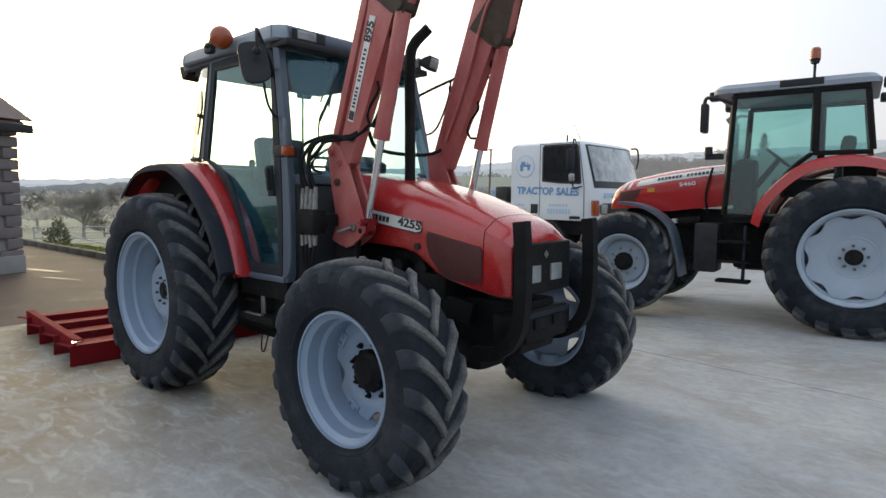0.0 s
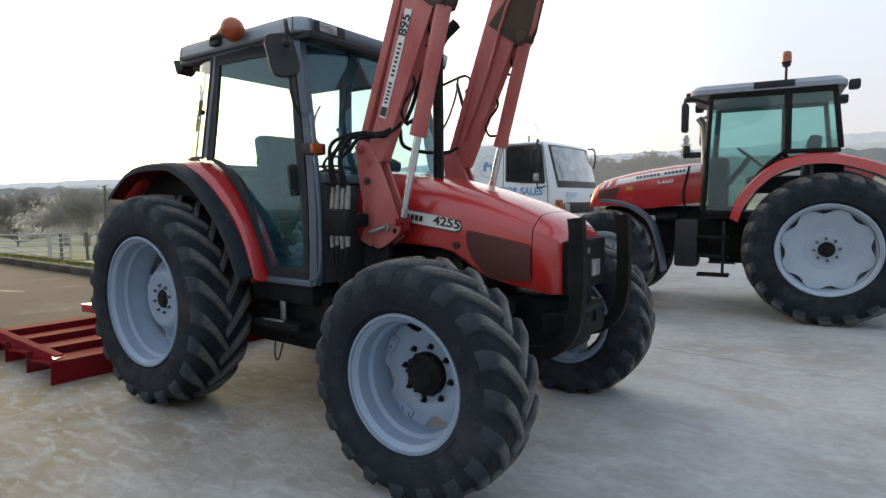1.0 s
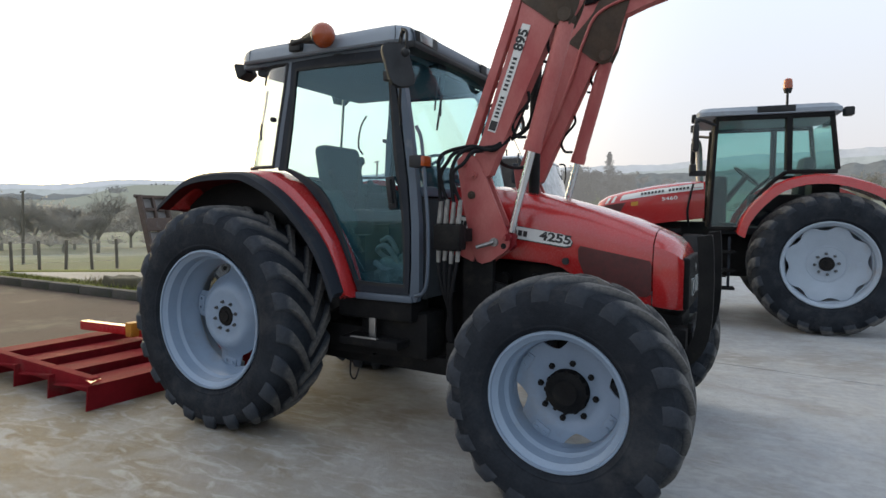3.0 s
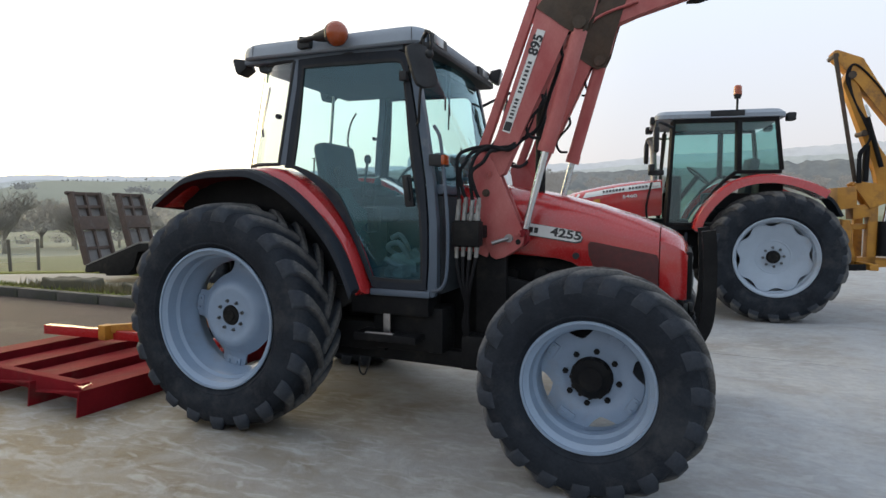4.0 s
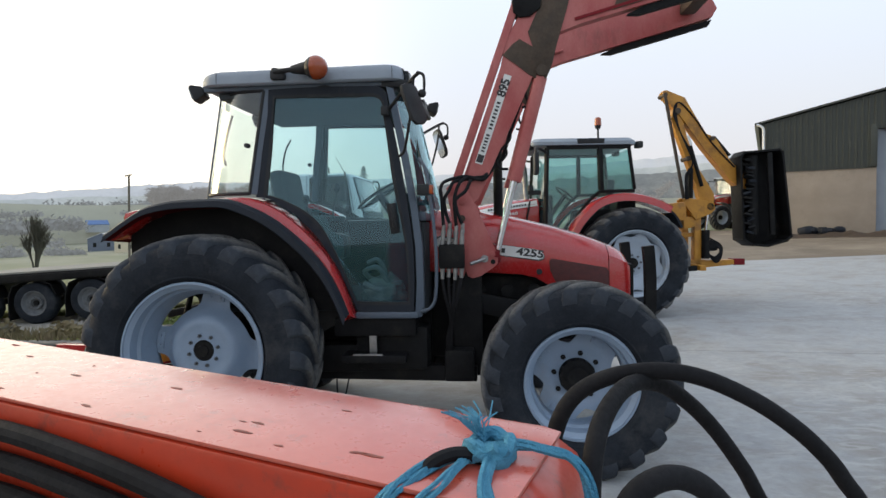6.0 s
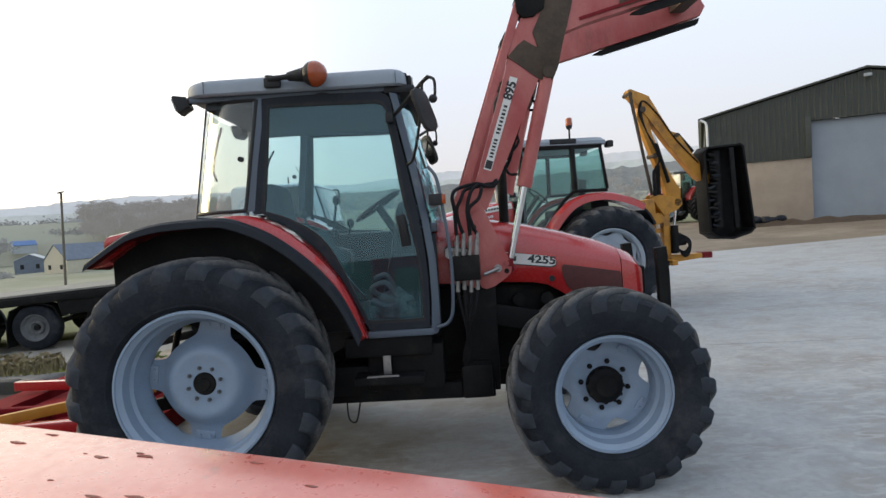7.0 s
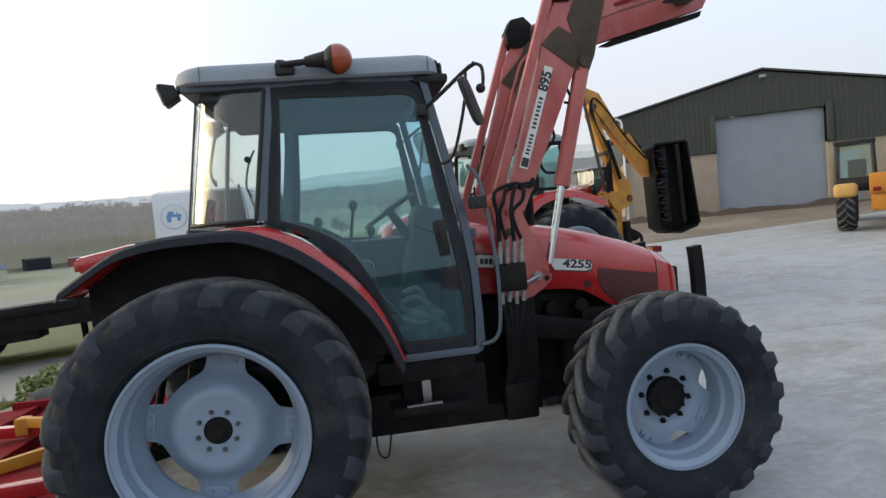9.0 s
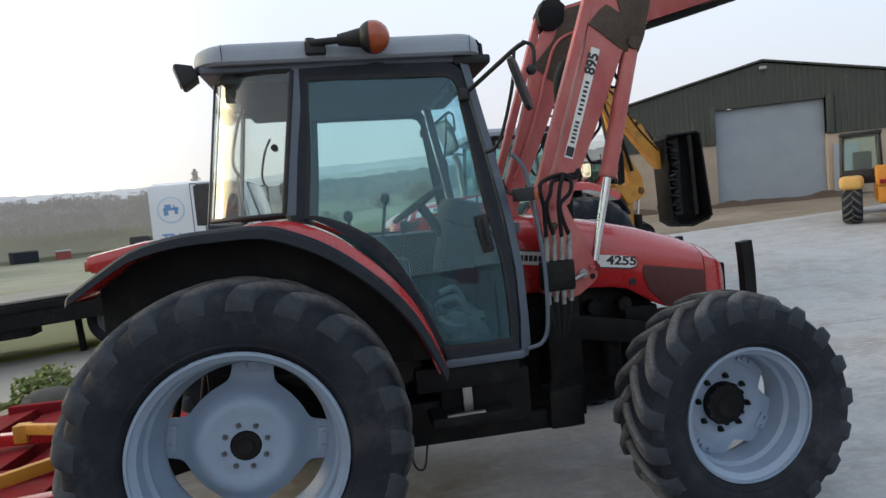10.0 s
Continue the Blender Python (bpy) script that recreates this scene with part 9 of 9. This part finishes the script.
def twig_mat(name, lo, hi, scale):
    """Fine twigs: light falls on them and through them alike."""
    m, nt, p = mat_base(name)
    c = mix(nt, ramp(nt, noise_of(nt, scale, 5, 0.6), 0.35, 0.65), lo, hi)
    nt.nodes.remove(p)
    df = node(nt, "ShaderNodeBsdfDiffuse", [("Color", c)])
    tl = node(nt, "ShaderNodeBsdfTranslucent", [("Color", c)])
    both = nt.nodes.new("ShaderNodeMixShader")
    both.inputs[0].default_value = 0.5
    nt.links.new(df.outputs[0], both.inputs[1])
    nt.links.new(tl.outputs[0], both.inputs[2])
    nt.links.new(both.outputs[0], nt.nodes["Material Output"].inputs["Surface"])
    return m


# Paler than real hedge twigs: valley haze is put into this colour.
HEDGE_NEAR = twig_mat("haze-paled winter hedge", (0.5, 0.475, 0.43), (0.4, 0.38, 0.345), 0.08)
_hedges = []
for a0, a1, r, e0, e1, n, lo, hi in ((36.5, 46, 425, 0.15, -0.1, 120, 3.0, 7.5), (30, 58, 425, 1.2, 1.5, 150, 2.0, 4.0), (35.5, 52, 290, -1.9, -1.75, 240, 1.2, 3.0), (36, 46, 330, -1.2, -1.4, 70, 1.5, 4.0), (24, 56, 800, 2.0, 1.4, 120, 5.0, 9.0)):
    for k in range(n):
        u = _w.uniform(0, 1)
        if noise.noise(Vector((u * 6, e0, r))) > -0.12:
            _hedges.append((a0 + (a1 - a0) * u, r, e0 + (e1 - e0) * u + 0.12 * math.sin(u * 9) + _w.uniform(-0.12, 0.08), _w.uniform(lo, hi)))


def thicket(name, spots, mat, label, slips=34, size=1.0):
    """One mesh of twiggy clumps: many small slips of twig round each spot."""
    rnd = random.Random(44)
    vs, fs = [], []
    for a, r, foot, h in spots:
        c = Vector((-r * math.sin(math.radians(a)), r * math.cos(math.radians(a)), r * math.tan(math.radians(foot))))
        w = h * rnd.uniform(0.7, 1.3)
        for k in range(slips):
            d = Vector((rnd.gauss(0, 0.5), rnd.gauss(0, 0.5), abs(rnd.gauss(0.1, 0.42))))
            q = c + Vector((d.x * w, d.y * w, d.z * h))
            u = Vector((rnd.uniform(-1, 1), rnd.uniform(-1, 1), rnd.uniform(-0.2, 1.2))).normalized() * h * size * rnd.uniform(0.25, 0.55)
            v = u.orthogonal().normalized() * h * size * rnd.uniform(0.1, 0.24)
            n = len(vs)
            vs.extend([q - v, q + v, q + u])
            fs.append((n, n + 1, n + 2))
    me = bpy.data.meshes.new(name)
    me.from_pydata([tuple(v) for v in vs], [], fs)
    me.materials.append(mat)
    return tagged(new(name, me), label, "hedge", kind="stuff")


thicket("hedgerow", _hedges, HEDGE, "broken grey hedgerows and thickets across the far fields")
_near = []
for r, e0, e1, n, lo, hi in ((150, -2.6, -2.35, 90, 1.2, 2.6), (205, -1.7, -1.5, 80, 2.5, 5.5), (290, -0.75, -0.55, 150, 4.0, 7.0)):
    for k in range(n):
        u = _w.uniform(0, 1)
        if noise.noise(Vector((u * 11, r, 0.5))) > -0.2:
            _near.append((47 + 36 * u, r * _w.uniform(0.97, 1.03), e0 + (e1 - e0) * u + 0.1 * math.sin(u * 14), _w.uniform(lo, hi)))
thicket("hedgerow", _near, HEDGE_NEAR, "overgrown grey-brown hedgerows paled by haze in the valley", 110, 0.42)


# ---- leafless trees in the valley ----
# Bark lightened so that its colour holds the haze before the trees.
BARK = twig_mat("haze-paled bark and twigs", (0.48, 0.46, 0.42), (0.4, 0.385, 0.35), 0.3)


def twig(vs, fs, a, b, r0, r1):
    """A three-sided tapering stick added to plain lists."""
    d = (b - a).normalized()
    o = d.orthogonal().normalized()
    p = d.cross(o)
    n = len(vs)
    for c, r in ((a, r0), (b, r1)):
        for k in range(3):
            t = 2.094 * k
            vs.append(c + (o * math.cos(t) + p * math.sin(t)) * r)
    for k in range(3):
        fs.append((n + k, n + (k + 1) % 3, n + 3 + (k + 1) % 3, n + 3 + k))


def bare_tree(seed, height, spread=1.0, least=0.013):
    """Trunk and a round crown of limbs that fork six times into fine twigs."""
    rnd = random.Random(seed)
    trunk, crown = ([], []), ([], [])

    def limb(to, a, d, length, r, level):
        b = a + d * length
        twig(*to, a, b, r, r * 0.66)
        if level >= 6:
            return
        for k in range((6, 4, 4, 3, 3, 3)[level]):
            u = rnd.uniform(0.4, 1.0) if k else 1.0
            side = Vector((rnd.uniform(-1, 1), rnd.uniform(-1, 1), rnd.uniform(-0.2, 0.6))).normalized()
            nd = (d * rnd.uniform(0.5, 0.9) + side * rnd.uniform(0.6, 1.0) * spread).normalized()
            limb(crown, a + d * length * u, nd, length * rnd.uniform(0.6, 0.78), max(r * 0.55, least), level + 1)

    limb(trunk, Vector((0, 0, 0)), Vector((0.03, 0.02, 1)).normalized(), height * 0.2, height * 0.02, 0)
    return trunk, crown


def list_part(name, lists, mat, parent):
    me = bpy.data.meshes.new(name)
    me.from_pydata([tuple(v) for v in lists[0]], [], lists[1])
    me.materials.append(mat)
    ob = new(name, me)
    ob.parent = parent
    return ob


_trees = []
for k in range(5):
    tb, cb = bare_tree(20 + k, (11.0, 12.0, 10.0, 13.0, 9.0)[k], (1.0, 1.1, 0.9, 0.8, 1.1)[k])
    tree = thing("tree", "bare grey winter tree with fine twigs in haze", "tree", "trees in the valley")
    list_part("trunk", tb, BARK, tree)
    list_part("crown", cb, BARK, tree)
    _trees.append(tree)
_spots = []
_rnd = random.Random(7)
for k in range(34):
    _spots.append((_rnd.uniform(48, 82), _rnd.uniform(140, 260), _rnd.uniform(1.9, 2.9), _rnd.uniform(0, 360)))
for k in range(4):
    _spots.append((_rnd.uniform(-20, 13), _rnd.uniform(190, 320), _rnd.uniform(1.5, 2.4), _rnd.uniform(0, 360)))
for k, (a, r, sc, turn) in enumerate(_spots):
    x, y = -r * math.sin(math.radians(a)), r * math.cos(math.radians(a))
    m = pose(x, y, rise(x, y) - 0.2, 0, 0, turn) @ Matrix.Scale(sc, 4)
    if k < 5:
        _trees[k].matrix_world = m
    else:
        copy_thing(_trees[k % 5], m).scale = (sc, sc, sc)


# ---- shrubs and tufts by the kerb ----
LEAF = surface("yellow-green leaves", (0.16, 0.2, 0.045), (0.1, 0.14, 0.03), rough=0.6, scale=6, fine=60, bump=0.1)
MOSS = surface("dark clipped moss heath", (0.085, 0.078, 0.055), (0.11, 0.1, 0.07), rough=0.95, scale=8, fine=60, bump=0.8, dirt=(0.12, 0.1, 0.06), dirt_amount=0.3)
STRAW = surface("dead brown grass", (0.2, 0.155, 0.09), (0.15, 0.13, 0.06), rough=0.95, scale=5, fine=60, bump=0.1)


def leafy(seed, n, rx, ry, rz, size):
    """Many small leaves in a low mound."""
    rnd = random.Random(seed)
    vs, fs = [], []
    while len(fs) < n:
        v = Vector((rnd.uniform(-1, 1), rnd.uniform(-1, 1), rnd.uniform(0, 1)))
        lump = 0.75 + 0.35 * noise.noise(v * 2.2 + Vector((seed, 0, 0)))
        if not 0.45 < v.length < 1 * lump + 0.1:
            continue
        c = Vector((v.x * rx, v.y * ry, v.z * rz))
        a = Vector((rnd.uniform(-1, 1), rnd.uniform(-1, 1), rnd.uniform(-0.4, 0.8))).normalized() * size * rnd.uniform(0.6, 1.2)
        b = a.orthogonal().normalized() * size * 0.4
        k = len(vs)
        vs += [c, c + a * 0.5 + b, c + a, c + a * 0.5 - b]
        fs.append((k, k + 1, k + 2, k + 3))
    return vs, fs


def shrub(name, at, seed, n, r, size, mat, label):
    sh = thing(name, label, "shrub", m=pose(at[0], at[1], rise(at[0], at[1]) + 0.02))
    list_part("leaves", leafy(seed, n, *r, size), mat, sh)
    bm = bmesh.new()
    for k in range(7):
        rod(bm, (0, 0, -0.05), (r[0] * 0.6 * math.cos(k * 0.9), r[1] * 0.6 * math.sin(k * 0.9), r[2] * 0.75), 0.008, 0.004, n=5)
    part("stems", bm, BARK, sh)
    return sh


shrub("shrub", (-3.1, 3.95), 3, 900, (0.5, 0.4, 0.42), 0.06, LEAF, "low yellow-green leafy shrub by the gravel")
shrub("shrub", (-16.6, 3.1), 5, 900, (0.5, 0.45, 0.85), 0.07, surface("dull green young leaves", (0.17, 0.185, 0.1), (0.13, 0.14, 0.08), rough=0.8, scale=6, fine=60, bump=0.1, spec=0.2), "dull green young shrub on the verge")
shrub("shrub", (-4.4, 3.8), 6, 500, (0.7, 0.4, 0.25), 0.07, STRAW, "low dead brown plants by the lane")
shrub("shrub", (-5.6, 3.6), 8, 500, (0.6, 0.35, 0.3), 0.07, STRAW, "low dead brown plants by the lane")
for x, y, rx in ((-7.2, 3.25, 0.5), (-5.75, 3.6, 0.36)):
    bm = bmesh.new()
    box(bm, (0, 0, 0.1), (2 * rx, 0.5, 0.26), bevel=0.06, seg=3)
    bmesh.ops.subdivide_edges(bm, edges=bm.edges[:], cuts=3, use_grid_fill=True)
    for v in bm.verts:
        v.co += Vector((0, 0, 1)) * 0.06 * noise.noise(v.co * 6) + Vector((1, 0.4, 0)) * 0.06 * noise.noise(v.co * 5 + Vector((7, 0, 0)))
    whole("clipped_heath", bm, MOSS, "low flat clipped mossy clump by the kerb", "shrub", group="clipped clumps", m=pose(x, y, rise(x, y), 0, 0, 4), smooth=180)
bm = bmesh.new()
ball(bm, (0, 0, 0.06), 0.26, (1.2, 0.9, 0.6), 12)
for v in bm.verts:
    v.co *= 1 + 0.3 * noise.noise(v.co * 5)
whole("rock", bm, KERB, "rough grey rock beside the shrub", "rock", m=pose(-2.75, 3.45, rise(-2.75, 3.45)))
# grass blades on the verge and round the gravel
_g = random.Random(11)
for name, mat, n, x0, x1, y0, y1, h in (("grass_tufts", VERGE, 5200, -22.0, -5.6, 2.4, 4.0, 0.075), ("dead_grass", STRAW, 1800, -8.5, -3.6, 3.0, 4.1, 0.16)):
    vs, fs = [], []
    for k in range(n):
        x, y = _g.uniform(x0, x1), _g.uniform(y0, y1)
        z, a, l = rise(x, y) + 0.02, _g.uniform(0, 6.28), h * _g.uniform(0.4, 1.3)
        dx, dy = 0.012 * math.cos(a), 0.012 * math.sin(a)
        i = len(vs)
        vs += [(x - dx, y - dy, z), (x + dx, y + dy, z), (x + dy * 5 * _g.uniform(-1, 1), y + dx * 5, z + l)]
        fs.append((i, i + 1, i + 2))
    me = bpy.data.meshes.new(name)
    me.from_pydata(vs, [], fs)
    me.materials.append(mat)
    tagged(new(name, me), "short grass blades along the verge" if mat is VERGE else "dead brown grass by the gravel", "grass", kind="stuff")
# small upright tree beyond the trailer
SPOT_X, SPOT_Y = -17.1, 18.4
DARKTWIG = surface("dark twigs", (0.13, 0.125, 0.1), (0.1, 0.095, 0.075), rough=0.95, scale=2, fine=10, bump=0.2, spec=0.1)
tb, cb = bare_tree(61, 5.6, 0.16, 0.005)
tree = thing("tree", "small bare upright tree beyond the lane", "tree", m=pose(SPOT_X, SPOT_Y, rise(SPOT_X, SPOT_Y) - 0.1))
list_part("trunk", tb, DARKTWIG, tree)
list_part("crown", cb, DARKTWIG, tree)


# ---- fence, gate, poles ----
POST_WOOD = surface("weathered fence post", (0.17, 0.15, 0.12), (0.12, 0.105, 0.085), rough=0.95, scale=5, fine=50, bump=0.4, stretch=(3, 3, 0.6))
GALV = surface("galvanised gate tube", (0.5, 0.5, 0.49), (0.42, 0.42, 0.41), rough=0.5, metal=0.5, scale=5, fine=60, bump=0.05)
fence = thing("fence", "weathered post and wire fence along the lane", "fence")
bm = bmesh.new()
rod(bm, (0, 0, -0.3), (0, 0, 1.2), 0.065, 0.06, n=8)
_post = mesh_of("post", bm, POST_WOOD)
_f0, _f1 = Vector((-23.4, 8.0, 0)), Vector((-21.0, 11.9, 0))
_tops = []
for k in range(6):
    p = _f0.lerp(_f1, k / 5) + Vector((random.uniform(-0.05, 0.05), 0, 0))
    z = rise(p.x, p.y)
    ob = new("post", _post)
    ob.parent = fence
    ob.matrix_local = pose(p.x, p.y, z, random.uniform(-3, 3), random.uniform(-3, 3), 0)
    _tops.append((p.x, p.y, z))
for h in (0.3, 0.6, 0.9, 1.15):
    bm = bmesh.new()
    tube(bm, [(x, y, z + h) for x, y, z in _tops], 0.006, 4, 1)
    part("wire", bm, GALV, fence)
gate = thing("field_gate", "pale galvanised tube gate at the lane end", "gate", m=pose(-22.9, 7.3, rise(-22.9, 7.3) + 0.05, 0, 0, 232))
for x in (0.0, 3.4):
    bm = bmesh.new()
    rod(bm, (x, 0, 0.0), (x, 0, 1.15), 0.03, n=8)
    part("gate_stile", bm, GALV, gate)
for h in (0.2, 0.42, 0.64, 0.88, 1.13):
    bm = bmesh.new()
    rod(bm, (0, 0, h), (3.4, 0, h), 0.022, n=8)
    part("gate_rail", bm, GALV, gate)
bm = bmesh.new()
beam(bm, (0.05, 0.03, 0.2), (3.35, 0.03, 1.12), 0.03, 0.05)
part("gate_brace", bm, GALV, gate)
for h in (0.15, 0.35, 0.55, 0.75, 0.95, 1.15):
    bm = bmesh.new()
    rod(bm, (-0.1, 0.05, h), (-0.75, -0.15, h), 0.025, n=6)
    part("hurdle_rail", bm, GALV, gate)
for x, y in ((-0.1, 0.05), (-0.75, -0.15)):
    bm = bmesh.new()
    rod(bm, (x, y, 0), (x, y, 1.25), 0.035, n=8)
    part("hurdle_post", bm, GALV, gate)
for px_, py_, hh in ((-38.2, 16.8, 4.6), (-24.6, 36.4, 7.3)):
    bm = bmesh.new()
    z = rise(px_, py_)
    rod(bm, (px_, py_, z - 0.5), (px_ + 0.3, py_, z + hh), 0.09, 0.07, n=10)
    rod(bm, (px_ + 0.02, py_, z + hh - 0.05), (px_ + 0.5, py_, z + hh + 0.02), 0.05, n=6)
    whole("utility_pole", bm, POST_WOOD, "dark wooden utility pole in the field", "pole")


# ---- far farm buildings down the slope ----
def far_building(name, a, r, w, l, h, rh, wall, roof, turn, label, lift=0.0):
    x, y = -r * math.sin(math.radians(a)), r * math.cos(math.radians(a))
    b = thing(name, label, "building", m=pose(x, y, rise(x, y) + lift, 0, 0, turn))
    bm = bmesh.new()
    slab(bm, [(-w / 2, -2), (w / 2, -2), (w / 2, h), (0, h + rh), (-w / 2, h)], 0, l)
    part("wall", bm, wall, b)
    bm = bmesh.new()
    slab(bm, [(-w / 2 - 0.3, h - 0.15), (0, h + rh + 0.05), (w / 2 + 0.3, h - 0.15), (w / 2 + 0.3, h + 0.1), (0, h + rh + 0.3), (-w / 2 - 0.3, h + 0.1)], -0.3, l + 0.3)
    part("roof", bm, roof, b)
    for u in (-0.25, 0.25):
        bm = bmesh.new()
        box(bm, (u * w, -0.03, h * 0.5), (0.12 * w, 0.08, h * 0.35))
        part("window", bm, DARKGLASS, b)
    return b


CREAM = surface("cream render", (0.55, 0.51, 0.4), (0.5, 0.46, 0.36), rough=0.9, scale=1, fine=20, bump=0.05)
BLUEROOF = surface("blue-grey sheet roof", (0.16, 0.19, 0.24), (0.13, 0.155, 0.2), rough=0.7, scale=0.5, fine=10, bump=0.05)
PALE = surface("pale sheet roof", (0.5, 0.53, 0.56), (0.45, 0.48, 0.5), rough=0.7, scale=0.5, fine=10, bump=0.05)
SLATE_GREY = surface("dark sheet roof", (0.1, 0.105, 0.115), (0.08, 0.085, 0.095), rough=0.8, scale=0.5, fine=10, bump=0.05)
far_building("farm_house", 33.3, 300, 14.0, 34, 5.6, 6.8, CREAM, BLUEROOF, -20, "cream farmhouse with blue-grey roof down the slope")
far_building("barn", 36.0, 440, 9, 12, 3.0, 2.6, PALE, surface("bright blue roof", (0.1, 0.2, 0.42), (0.085, 0.17, 0.36), rough=0.6, scale=0.5, fine=10, bump=0.05), -42, "small barn with blue roof in the valley", 440 * math.tan(math.radians(0.15)) - rise(-440 * math.sin(math.radians(36)), 440 * math.cos(math.radians(36))))
far_building("barn", 35.0, 330, 12, 20, 6.0, 2.6, BLUEROOF, PALE, 28, "tall blue-grey shed with pale roof in the valley")
far_building("store_shed", 26.4, 400, 8, 12, 4.2, 0.4, FLARE, SLATE_GREY, -50, "dark flat-roofed store down the slope", 2.0)
far_building("store_shed", 23.4, 400, 4, 7, 3.0, 0.4, surface("faded red shed sheet", (0.3, 0.07, 0.06), (0.24, 0.06, 0.05), rough=0.8, scale=0.5, fine=10, bump=0.05), PALE, -60, "small faded red shed down the slope", 2.0)

# ---- pale sheeted stack on the field beyond the trailer ----
TARP = surface("pale plastic sheet", (0.62, 0.66, 0.7), (0.5, 0.54, 0.58), rough=0.45, scale=3, fine=40, bump=0.3)
bm = bmesh.new()
slab(bm, [(-1.5, -0.3), (1.6, -0.3), (1.7, 0.35), (0.2, 0.55), (-0.6, 1.0), (-1.3, 0.7)], -0.9, 0.9, bevel=0.08)
whole("sheeted_stack", bm, TARP, "pale plastic-sheeted stack in the field", "stack", m=pose(-17.8, 15.4, rise(-17.8, 15.4) + 0.25, 0, 0, 8))
